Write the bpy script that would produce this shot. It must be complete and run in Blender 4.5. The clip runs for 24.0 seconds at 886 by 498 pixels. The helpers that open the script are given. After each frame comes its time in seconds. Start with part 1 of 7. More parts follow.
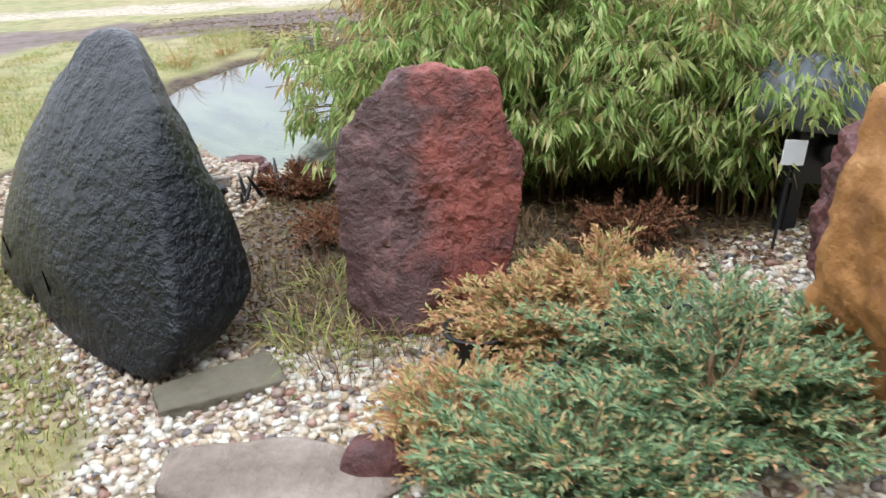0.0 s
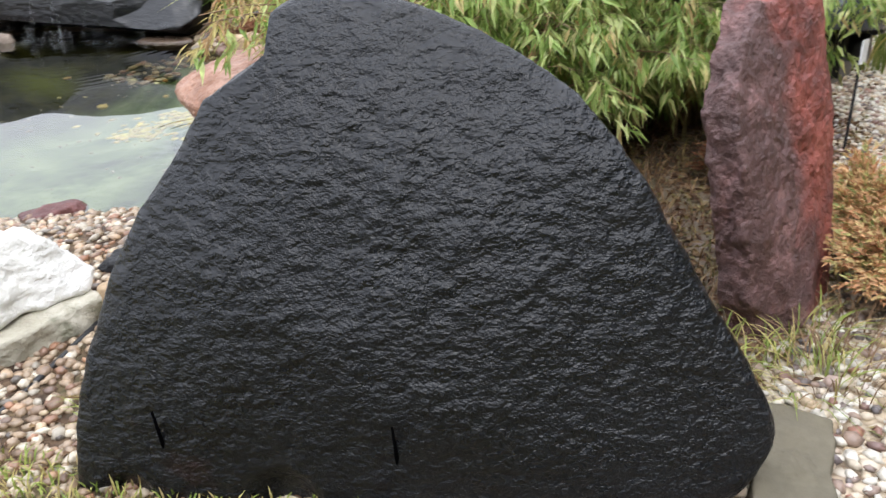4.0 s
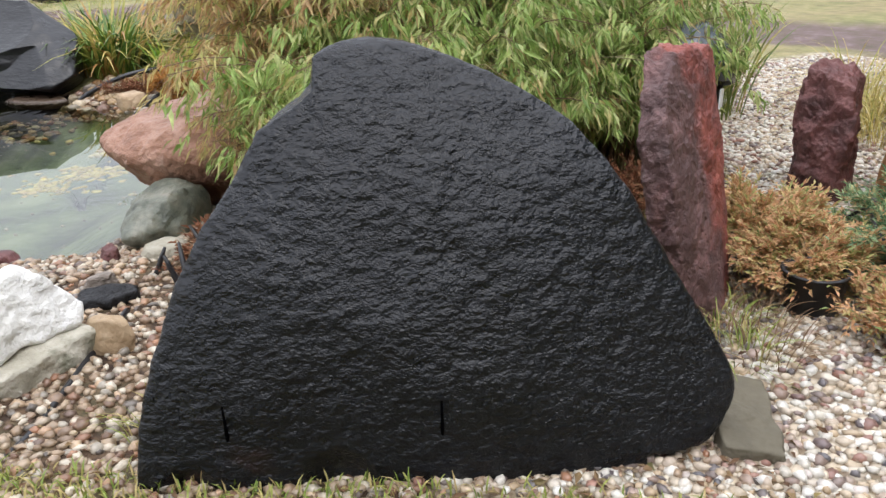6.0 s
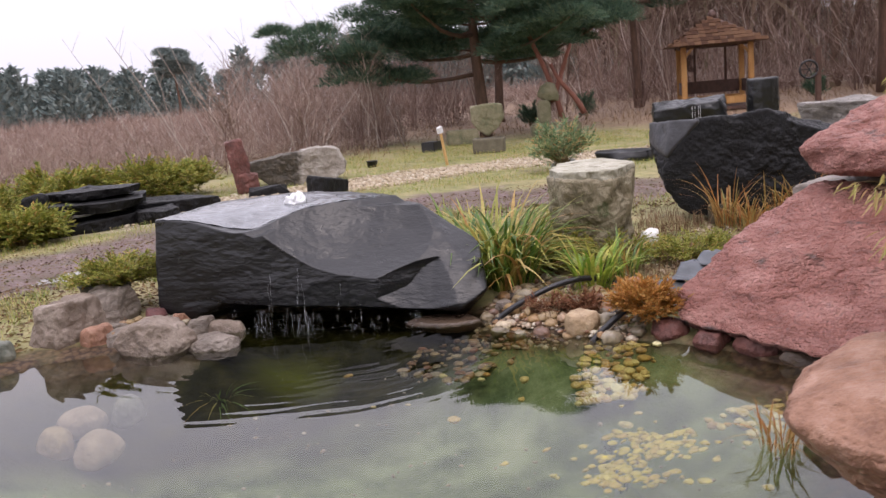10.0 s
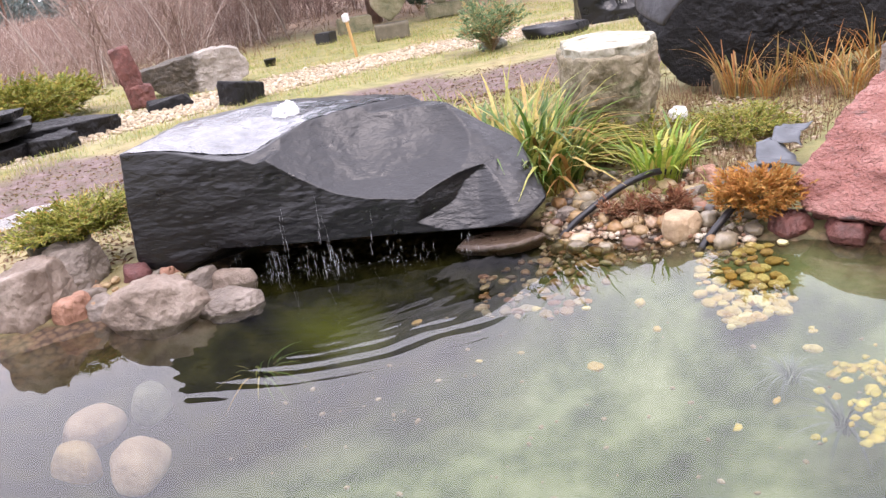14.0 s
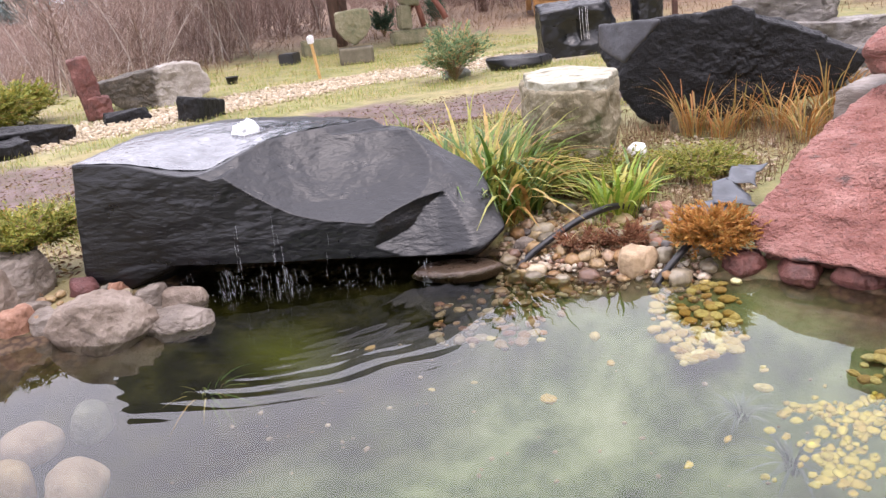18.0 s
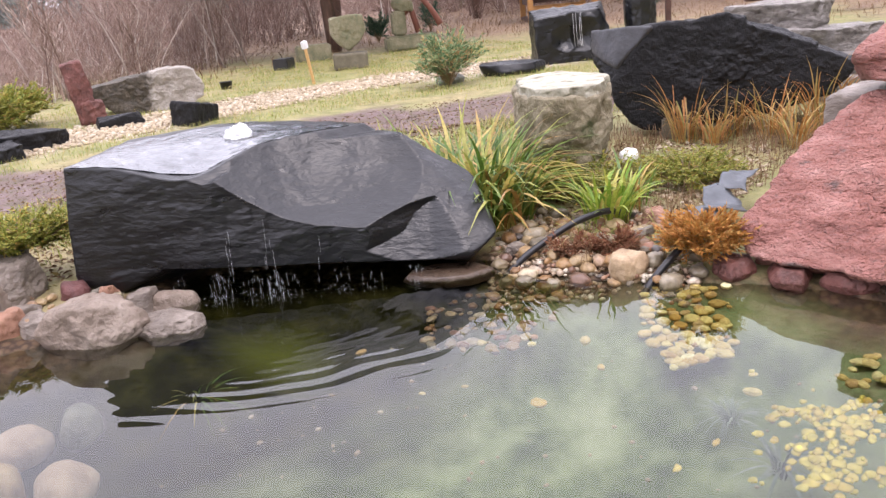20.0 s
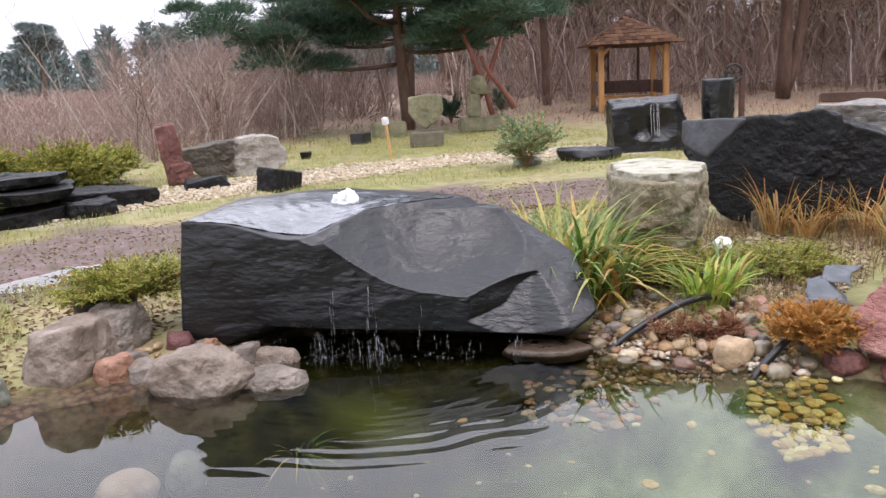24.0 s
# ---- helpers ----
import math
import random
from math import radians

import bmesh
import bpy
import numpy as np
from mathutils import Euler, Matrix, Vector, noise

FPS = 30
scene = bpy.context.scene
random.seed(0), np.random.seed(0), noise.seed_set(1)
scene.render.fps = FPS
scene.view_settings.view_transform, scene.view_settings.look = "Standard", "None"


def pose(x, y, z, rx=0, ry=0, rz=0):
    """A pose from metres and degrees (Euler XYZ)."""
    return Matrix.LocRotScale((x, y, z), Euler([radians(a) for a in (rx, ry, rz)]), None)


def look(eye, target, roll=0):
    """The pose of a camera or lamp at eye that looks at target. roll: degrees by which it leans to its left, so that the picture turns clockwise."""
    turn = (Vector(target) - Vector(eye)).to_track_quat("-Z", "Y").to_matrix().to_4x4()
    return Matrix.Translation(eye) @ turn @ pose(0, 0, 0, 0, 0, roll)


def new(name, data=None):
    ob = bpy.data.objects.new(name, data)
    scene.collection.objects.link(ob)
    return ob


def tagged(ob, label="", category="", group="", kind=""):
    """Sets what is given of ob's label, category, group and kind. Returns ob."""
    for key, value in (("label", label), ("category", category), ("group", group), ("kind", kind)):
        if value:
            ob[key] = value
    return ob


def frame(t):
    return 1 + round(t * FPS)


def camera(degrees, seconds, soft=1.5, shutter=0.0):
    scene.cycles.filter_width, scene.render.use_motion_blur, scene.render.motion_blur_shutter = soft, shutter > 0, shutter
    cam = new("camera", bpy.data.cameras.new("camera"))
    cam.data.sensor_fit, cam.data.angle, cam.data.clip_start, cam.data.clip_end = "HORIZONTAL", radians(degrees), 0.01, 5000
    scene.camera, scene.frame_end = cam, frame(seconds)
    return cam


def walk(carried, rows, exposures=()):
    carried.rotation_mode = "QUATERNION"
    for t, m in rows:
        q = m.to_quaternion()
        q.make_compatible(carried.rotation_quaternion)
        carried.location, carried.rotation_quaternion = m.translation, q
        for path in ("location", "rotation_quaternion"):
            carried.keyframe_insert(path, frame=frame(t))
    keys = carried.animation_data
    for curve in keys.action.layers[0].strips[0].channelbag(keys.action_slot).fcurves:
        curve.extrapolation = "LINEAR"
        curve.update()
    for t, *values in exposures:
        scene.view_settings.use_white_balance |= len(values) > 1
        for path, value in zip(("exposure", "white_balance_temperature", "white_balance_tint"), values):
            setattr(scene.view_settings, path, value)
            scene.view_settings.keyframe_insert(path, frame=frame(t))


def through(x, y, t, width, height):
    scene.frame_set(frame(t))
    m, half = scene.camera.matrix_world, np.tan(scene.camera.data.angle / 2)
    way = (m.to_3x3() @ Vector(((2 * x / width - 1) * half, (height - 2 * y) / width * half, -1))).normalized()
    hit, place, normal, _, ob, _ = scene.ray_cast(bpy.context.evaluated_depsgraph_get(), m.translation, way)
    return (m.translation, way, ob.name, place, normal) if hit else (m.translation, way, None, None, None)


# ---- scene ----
cam = camera(53.8, 24.0, soft=1.4, shutter=0.4)
METRES, EYE, TILT, LEAN, TURN = 9.0, 1.57, -21.3, 3.1, 0.0
ROWS = [
    (0.0, 0.0, 0.0, 0.0, 0.0, 0.0, -0.0),
    (0.5, -0.0497, 0.024, 0.0045, -7.37, 0.58, 0.92),
    (1.0, -0.0942, 0.0446, 0.01, -17.21, -1.63, 6.27),
    (1.5, -0.1363, 0.0762, 0.0178, -23.18, -1.6, 9.7),
    (2.0, -0.1783, 0.1007, 0.0245, -25.86, -1.14, 12.59),
    (2.5, -0.2135, 0.1336, 0.0317, -25.71, -2.81, 13.28),
    (4.5, -0.3029, 0.2088, 0.0564, -46.3, -6.91, 15.0),
    (5.0, -0.3302, 0.2102, 0.0594, -51.39, -6.14, 15.75),
    (5.5, -0.3458, 0.2092, 0.0578, -49.72, -7.76, 16.43),
    (6.0, -0.3504, 0.209, 0.0573, -51.0, -6.04, 15.78),
    (6.5, -0.3536, 0.2105, 0.0595, -46.88, -4.89, 15.38),
    (7.0, -0.3523, 0.2331, 0.0702, -40.85, 0.78, 13.67),
    (7.5, -0.3449, 0.2725, 0.0869, -43.61, 2.9, 13.24),
    (8.0, -0.3467, 0.3217, 0.108, -48.65, 4.92, 18.41),
    (8.5, -0.3515, 0.3758, 0.1289, -47.61, 4.76, 18.38),
    (9.0, -0.3598, 0.427, 0.1519, -41.0, 7.54, 17.37),
    (9.5, -0.3758, 0.4691, 0.1683, -40.31, 8.4, 16.2),
    (11.5, -0.3957, 0.5967, 0.2189, -51.07, -0.67, 23.36),
    (12.0, -0.3835, 0.6237, 0.2325, -54.47, -2.29, 23.33),
    (12.5, -0.3891, 0.65, 0.2438, -57.34, -3.46, 24.56),
    (13.0, -0.3935, 0.6629, 0.2478, -56.85, -4.35, 22.97),
    (13.5, -0.3909, 0.6658, 0.25, -52.13, -2.81, 22.93),
    (14.0, -0.3871, 0.6675, 0.2509, -50.63, -2.91, 23.71),
    (14.5, -0.3853, 0.6691, 0.2509, -51.13, -3.49, 22.7),
    (15.0, -0.3846, 0.6701, 0.2519, -50.41, -2.5, 22.28),
    (15.5, -0.3832, 0.6701, 0.2518, -52.15, -1.79, 22.64),
    (16.0, -0.3829, 0.6697, 0.2514, -54.26, -1.89, 22.59),
    (16.5, -0.3848, 0.6676, 0.251, -54.7, -0.94, 22.39),
    (17.0, -0.3851, 0.6682, 0.2511, -54.63, -0.71, 22.07),
    (17.5, -0.3849, 0.6698, 0.2508, -54.19, -2.0, 21.46),
    (18.0, -0.3845, 0.6705, 0.2509, -53.64, -2.31, 21.35),
    (18.5, -0.3846, 0.6698, 0.2504, -54.45, -2.91, 21.28),
    (20.5, -0.3845, 0.6687, 0.2494, -53.76, -1.21, 21.5),
    (21.0, -0.3839, 0.6689, 0.2495, -53.85, -0.35, 22.49),
    (21.5, -0.3818, 0.6662, 0.248, -56.3, -0.38, 22.84),
    (22.0, -0.3812, 0.6647, 0.2478, -55.39, 1.02, 21.68),
    (22.5, -0.3834, 0.6682, 0.249, -49.96, 2.85, 19.93),
    (23.0, -0.3919, 0.6757, 0.2509, -50.32, 4.63, 18.89),
    (23.5, -0.4085, 0.6855, 0.2521, -51.29, 4.66, 17.86),
    (24.0, -0.41, 0.6926, 0.2551, -50.6, 4.36, 17.46),
]
walk(cam, [(t, pose(0, 0, EYE, TILT, LEAN, TURN) @ pose(METRES * x, METRES * y, METRES * z, 90 + pitch, roll, yaw)) for t, x, y, z, yaw, pitch, roll in ROWS],
     exposures=((0, 0.42, 6300, 9), (1.0, 0.9, 6150, 11), (2.0, 1.08, 6000, 12), (2.5, 1.0, 6050, 12), (4.5, 0.42, 6600, 12), (6.0, 0.24, 6600, 13), (7.0, 0.12, 6850, 17), (8.0, 0.2, 6900, 24), (9.0, -0.17, 6900, 24), (9.5, -0.15, 6880, 24), (11.5, 0.3, 6880, 26), (14.0, 0.76, 6750, 26), (16.0, 0.62, 6720, 24), (17.0, 0.5, 6750, 25), (18.5, 0.62, 6750, 25), (21.0, 0.52, 6700, 24), (22.5, 0.47, 6650, 22), (24.0, 0.29, 6600, 19)))

# ---- world, light, exposure ----
world = bpy.data.worlds.new("overcast_sky")
scene.world = world
world.use_nodes = True
wn, wl = world.node_tree.nodes, world.node_tree.links
sky = wn.new("ShaderNodeTexSky")
sky.sky_type = "NISHITA"
sky.sun_disc = False
sky.sun_elevation, sky.sun_rotation = radians(28), radians(205)
sky.air_density, sky.dust_density, sky.ozone_density = 1.0, 4.0, 1.0
grey = wn.new("ShaderNodeHueSaturation")
grey.inputs["Saturation"].default_value = 0.22
cloud = wn.new("ShaderNodeMix")
cloud.data_type = "RGBA"
cloud.inputs["Factor"].default_value = 0.85
# an overcast dome, brighter overhead than at the horizon
where, split, rise = wn.new("ShaderNodeTexCoord"), wn.new("ShaderNodeSeparateXYZ"), wn.new("ShaderNodeMapRange")
wl.new(where.outputs["Generated"], split.inputs[0])
wl.new(split.outputs["Z"], rise.inputs["Value"])
rise.inputs["From Min"].default_value, rise.inputs["From Max"].default_value = 0.0, 1.0
rise.inputs["To Min"].default_value, rise.inputs["To Max"].default_value = 9.0, 23.0
tint = wn.new("ShaderNodeVectorMath")
tint.operation = "SCALE"
tint.inputs[0].default_value = (0.92, 0.985, 1.10)
wl.new(rise.outputs[0], tint.inputs["Scale"])
wl.new(tint.outputs[0], cloud.inputs["B"])
wl.new(sky.outputs[0], grey.inputs["Color"])
wl.new(grey.outputs[0], cloud.inputs["A"])
wl.new(cloud.outputs["Result"], wn["Background"].inputs["Color"])
wn["Background"].inputs["Strength"].default_value = 0.12

sun = new("sun", bpy.data.lights.new("sun", "SUN"))
sun.data.energy, sun.data.angle, sun.data.color = 0.9, radians(25), (1.0, 0.97, 0.92)
sun.matrix_world = look((0, 0, 30), (0.35 * 30, 0.75 * 30, -20))


# ---- tools ----
rng = np.random.default_rng(7)


def mesh_of(name, verts, faces, smooth=True):
    me = bpy.data.meshes.new(name)
    verts, faces = np.asarray(verts, dtype=np.float32), np.asarray(faces, dtype=np.int32)
    k = faces.shape[1]
    me.vertices.add(len(verts))
    me.vertices.foreach_set("co", verts.ravel())
    me.loops.add(faces.size)
    me.loops.foreach_set("vertex_index", faces.ravel())
    me.polygons.add(len(faces))
    me.polygons.foreach_set("loop_start", np.arange(0, faces.size, k, dtype=np.int32))
    me.polygons.foreach_set("use_smooth", np.full(len(faces), smooth))
    me.update(calc_edges=True)
    return me


def thing(name, label, category, me=None, material=None, at=(0, 0, 0), turn=0.0, group="", kind=""):
    ob = new(name, me)
    if me is not None and material is not None and not me.materials:
        me.materials.append(material)
    ob.matrix_world = pose(at[0], at[1], at[2], 0, 0, turn)
    return tagged(ob, label, category, group, kind)


def part(name, me, material, parent, label="", kind="", m=None):
    if isinstance(me, bmesh.types.BMesh):
        bm, me = me, bpy.data.meshes.new(name)
        bm.to_mesh(me)
        bm.free()
    ob = new(name, me)
    if not me.materials:
        me.materials.append(material)
    ob.parent = parent
    if m is not None:
        ob.matrix_basis = m
    return tagged(ob, label, kind=kind)


def joined(pieces):
    """One (verts, faces) from several."""
    vs, fs, n = [], [], 0
    for v, f in pieces:
        vs.append(np.asarray(v, float))
        fs.append(np.asarray(f, int) + n)
        n += len(v)
    return np.concatenate(vs), np.concatenate(fs)


def hashed(i, j, k, seed):
    h = (i * 374761393 + j * 668265263 + k * 2147483647 + seed * 974634777) & 0xFFFFFFFF
    h = ((h ^ (h >> 13)) * 1274126177) & 0xFFFFFFFF
    return ((h ^ (h >> 16)) & 0xFFFF) / 65535.0


def vnoise(p, seed=0):
    """Smooth noise in -1..1 at the points p."""
    p = np.asarray(p, float)
    b = np.floor(p).astype(np.int64)
    f = p - b
    f = f * f * (3 - 2 * f)
    out = 0
    for a in (0, 1):
        for c in (0, 1):
            for d in (0, 1):
                w = (f[:, 0] if a else 1 - f[:, 0]) * (f[:, 1] if c else 1 - f[:, 1]) * (f[:, 2] if d else 1 - f[:, 2])
                out = out + w * hashed(b[:, 0] + a, b[:, 1] + c, b[:, 2] + d, seed)
    return out * 2 - 1


def fbm(p, octaves=4, seed=0, gain=0.5):
    out, amp = 0, 1.0
    for o in range(octaves):
        out = out + amp * vnoise(np.asarray(p) * 2 ** o + 17.3 * o, seed + o)
        amp *= gain
    return out


ICO = {}


def ico(n):
    if n not in ICO:
        bm = bmesh.new()
        bmesh.ops.create_icosphere(bm, subdivisions=n, radius=1)
        bm.verts.index_update()
        ICO[n] = (np.array([v.co[:] for v in bm.verts]), np.array([[v.index for v in f.verts] for f in bm.faces]))
        bm.free()
    return ICO[n]


def planes_of(pts):
    bm = bmesh.new()
    for q in pts:
        bm.verts.new(q)
    bmesh.ops.convex_hull(bm, input=list(bm.verts))
    bm.normal_update()
    mid = Vector(np.mean(pts, axis=0))
    got = []
    for f in bm.faces:
        nrm = f.normal.copy()
        d = nrm.dot(f.verts[0].co - mid)
        if d < 0:
            nrm, d = -nrm, -d
        if d > 1e-4:
            got.append((*nrm, d))
    bm.free()
    return np.array(got), np.array(mid)


def wedge(*faces):
    """A cutting tool: the room in front of all its faces, each (normal, point)."""
    return [(np.array(a, float) / np.linalg.norm(a), np.array(b, float)) for a, b in faces]


def hewn(d, pl, mid, edge, tools):
    """Points of a broken stone in the directions d from its middle: flat faces with worn edges, cut by wedges, balls and shaped cutters."""
    q = np.maximum(d @ pl[:, :3].T, 1e-6) / pl[:, 3]
    big = q.max(1, keepdims=True)
    r = 1 / (big[:, 0] * ((q / big) ** edge).sum(1) ** (1 / edge))

    def gone(k):
        w = mid + d * (r * k)[:, None]
        out = np.zeros(len(d), bool)
        for tool in tools:
            if callable(tool):
                out |= tool(w)
            elif isinstance(tool, tuple):
                out |= ((w - np.array(tool[0])) ** 2).sum(1) < tool[1] ** 2
            else:
                here = np.ones(len(d), bool)
                for a, b in tool:
                    here &= (w - b) @ a > 0
                out |= here
        return out

    if tools:
        low, high, found = np.full(len(d), 0.1), np.ones(len(d)), np.zeros(len(d), bool)
        for k in np.linspace(0.12, 1.0, 60):
            cut = gone(np.full(len(d), k)) & ~found
            high = np.where(cut, k, high)
            low = np.where(~found & ~cut, k, low)
            found |= cut
        for _ in range(9):
            half = (low + high) / 2
            cut = gone(half)
            high, low = np.where(cut & found, half, high), np.where(~cut & found, half, low)
        r = np.where(found, r * low, r)
    return mid + d * r[:, None]


def relief(v, d, rough, seed):
    for n, (s, a) in enumerate(rough):
        v = v + d * (a * fbm(v * s, 3, seed * 13 + n))[:, None]
    return v


def rock(pts, detail=5, edge=26, rough=((3.0, 0.02), (11.0, 0.006)), scoops=(), seed=1, after=None):
    """A stone with flat broken faces between the corners pts, its edges worn (edge: higher is sharper), cut by scoops
    (balls: centre, radius; or wedges), with relief (scale per metre, metres)."""
    pts = np.array(pts, float)
    pl, mid = planes_of(pts)
    size = pts.max(0) - pts.min(0)
    d, faces = ico(detail)
    d = d * (size / size.max())
    d = d / np.linalg.norm(d, axis=1, keepdims=True)
    v = relief(hewn(d, pl, mid, edge, scoops), d, rough, seed)
    if after is not None:
        v = after(v)
    return v, faces


def stone(name, label, pts, material, at=(0, 0, 0), turn=0.0, category="rock", group="", **kw):
    v, f = rock(pts, **kw)
    return thing(name, label, category, mesh_of(name, v, f), material, at, turn, group)


def boulder_pts(lx, ly, h, seed, low=0.15, top=0.6):
    """Corners of a rounded boulder lx by ly, h high, sunk a little."""
    g = np.random.default_rng(seed)
    out = []
    for i in range(7):
        a = i / 7 * 2 * math.pi + g.uniform(-0.3, 0.3)
        for z, k in ((-0.12 * h, 0.8), (g.uniform(0.3, 0.55) * h, 1.0), (h * g.uniform(0.85, 1.0), top)):
            out.append((lx / 2 * k * math.cos(a) * g.uniform(0.85, 1.1), ly / 2 * k * math.sin(a) * g.uniform(0.85, 1.1), z))
    return out


def tube(path, radii, sides=6, cap=True):
    path, radii = np.asarray(path, float), np.asarray(radii, float)
    n = len(path)
    t = np.gradient(path, axis=0)
    t /= np.linalg.norm(t, axis=1, keepdims=True) + 1e-9
    up = np.where(np.abs(t[:, 2:3]) > 0.9, np.array([[1.0, 0, 0]]), np.array([[0, 0, 1.0]]))
    a = np.cross(t, up)
    a /= np.linalg.norm(a, axis=1, keepdims=True) + 1e-9
    b = np.cross(t, a)
    ang = np.arange(sides) / sides * 2 * math.pi
    v = path[:, None] + radii[:, None, None] * (np.cos(ang)[None, :, None] * a[:, None] + np.sin(ang)[None, :, None] * b[:, None])
    f = []
    for i in range(n - 1):
        for j in range(sides):
            k = (j + 1) % sides
            f.append((i * sides + j, i * sides + k, (i + 1) * sides + k, (i + 1) * sides + j))
    v = v.reshape(-1, 3)
    if cap:
        v = np.concatenate([v, path[:1], path[-1:]])
        for j in range(sides):
            k = (j + 1) % sides
            f.append((n * sides, k, j, j))
            f.append((n * sides + 1, (n - 1) * sides + j, (n - 1) * sides + k, (n - 1) * sides + k))
    return v, np.array(f)


def tubes(paths, radii, sides=3):
    """Many thin stems at once: paths (n, k, 3), radii (n, k), as triangles."""
    paths, radii = np.asarray(paths, float), np.asarray(radii, float)
    n, k = paths.shape[:2]
    t = np.gradient(paths, axis=1)
    t /= np.linalg.norm(t, axis=2, keepdims=True) + 1e-9
    a = np.cross(t, np.array([0.31, 0.95, 0.05]))
    a /= np.linalg.norm(a, axis=2, keepdims=True) + 1e-9
    b = np.cross(t, a)
    ang = np.arange(sides) / sides * 2 * math.pi
    v = paths[:, :, None] + radii[:, :, None, None] * (np.cos(ang)[:, None] * a[:, :, None] + np.sin(ang)[:, None] * b[:, :, None])
    f = []
    for i in range(k - 1):
        for j in range(sides):
            m = (j + 1) % sides
            f += [(i * sides + j, i * sides + m, (i + 1) * sides + m), (i * sides + j, (i + 1) * sides + m, (i + 1) * sides + j)]
    f = np.array(f)[None] + (np.arange(n) * k * sides)[:, None, None]
    return v.reshape(-1, 3), f.reshape(-1, 3)


def tri(v, f):
    """Quads to triangles, dropping empty ones."""
    f = np.asarray(f)
    t = np.concatenate([f[:, [0, 1, 2]], f[:, [0, 2, 3]]])
    ok = (t[:, 0] != t[:, 1]) & (t[:, 1] != t[:, 2]) & (t[:, 0] != t[:, 2])
    return v, t[ok]


def leaves(base, way, length, width, face=None, fold=0.25):
    """Lance-shaped leaves, folded along the middle, as triangles."""
    base, way = np.asarray(base, float), np.asarray(way, float)
    n = len(base)
    way = way / (np.linalg.norm(way, axis=1, keepdims=True) + 1e-9)
    if face is None:
        face = rng.normal(size=(n, 3)) * 0.5 + np.array([0, 0, 1.0])
    side = np.cross(way, face)
    side /= np.linalg.norm(side, axis=1, keepdims=True) + 1e-9
    up = np.cross(side, way)
    length, width = np.broadcast_to(length, n)[:, None], np.broadcast_to(width, n)[:, None]
    m = base + way * length * 0.38 + up * width * fold
    v = np.stack([base, m + side * width / 2, base + way * length - up * length * 0.12, m - side * width / 2, base + way * length * 0.4], 1).reshape(-1, 3)
    o = np.arange(n)[:, None] * 5
    f = np.concatenate([o + np.array([[0, 4, 1]]), o + np.array([[1, 4, 2]]), o + np.array([[0, 3, 4]]), o + np.array([[4, 3, 2]])])
    return v, f


def straps(base, lean, length, width, droop, segments=6):
    """Long narrow blades that rise and bend over, as triangles; lean: unit vectors along the ground."""
    base, lean = np.asarray(base, float), np.asarray(lean, float)
    n = len(base)
    t = np.linspace(0, 1, segments + 1)[None, :, None]
    length, droop = np.broadcast_to(length, n)[:, None, None], np.broadcast_to(droop, n)[:, None, None]
    out = lean[:, None, :] * length * (0.18 * t + droop * t ** 2.2)
    rise = np.array([0, 0, 1.0]) * length * (t - droop * 0.75 * t ** 2.6)
    mid = base[:, None, :] + out + rise
    side = np.stack([-lean[:, 1], lean[:, 0], np.zeros(n)], 1)[:, None, :]
    w = np.broadcast_to(width, n)[:, None, None] * np.minimum(1, 0.6 + t) * np.minimum(1, (1 - t) * 2.6 + 0.04) / 2
    v = np.stack([mid - side * w, mid + side * w], 2).reshape(-1, 3)
    f = []
    row = (segments + 1) * 2
    o = np.arange(n)[:, None] * row
    for i in range(segments):
        a = i * 2
        f += [o + np.array([[a, a + 1, a + 3]]), o + np.array([[a, a + 3, a + 2]])]
    return v, np.concatenate(f)


def around(n):
    a = rng.uniform(0, 2 * math.pi, n)
    return np.stack([np.cos(a), np.sin(a), np.zeros(n)], 1)


def pebble_stuff(xy, z, size, seed, detail=1):
    """Rounded pebbles at xy, flattened and turned at random."""
    g = np.random.default_rng(seed)
    n = len(xy)
    d, f = ico(detail)
    s = np.broadcast_to(size, n)[:, None] * np.stack([g.uniform(0.8, 1.35, n), g.uniform(0.7, 1.0, n), g.uniform(0.45, 0.75, n)], 1) / 2
    v = d[None] * (1 + 0.16 * g.normal(size=(n, len(d), 1)) * (0.5 if detail > 1 else 1)) * s[:, None]
    a, b = g.uniform(0, 2 * math.pi, n), g.normal(0, 0.35, n)
    ca, sa, cb, sb = np.cos(a)[:, None], np.sin(a)[:, None], np.cos(b)[:, None], np.sin(b)[:, None]
    x, y, zz = v[..., 0], v[..., 1] * cb - v[..., 2] * sb, v[..., 1] * sb + v[..., 2] * cb
    v = np.stack([x * ca - y * sa, x * sa + y * ca, zz], -1)
    v = v + np.concatenate([xy, np.reshape(z, (n, 1)) + s[:, 2:] * 0.55], 1)[:, None]
    faces = (f[None] + (np.arange(n) * len(d))[:, None, None]).reshape(-1, 3)
    return v.reshape(-1, 3), faces


def inside(poly, x, y):
    poly = np.asarray(poly)
    res = np.zeros(np.shape(x), bool)
    j = len(poly) - 1
    for i in range(len(poly)):
        (xi, yi), (xj, yj) = poly[i], poly[j]
        hit = ((yi > y) != (yj > y)) & (x < (xj - xi) * (y - yi) / (yj - yi + 1e-12) + xi)
        res ^= hit
        j = i
    return res


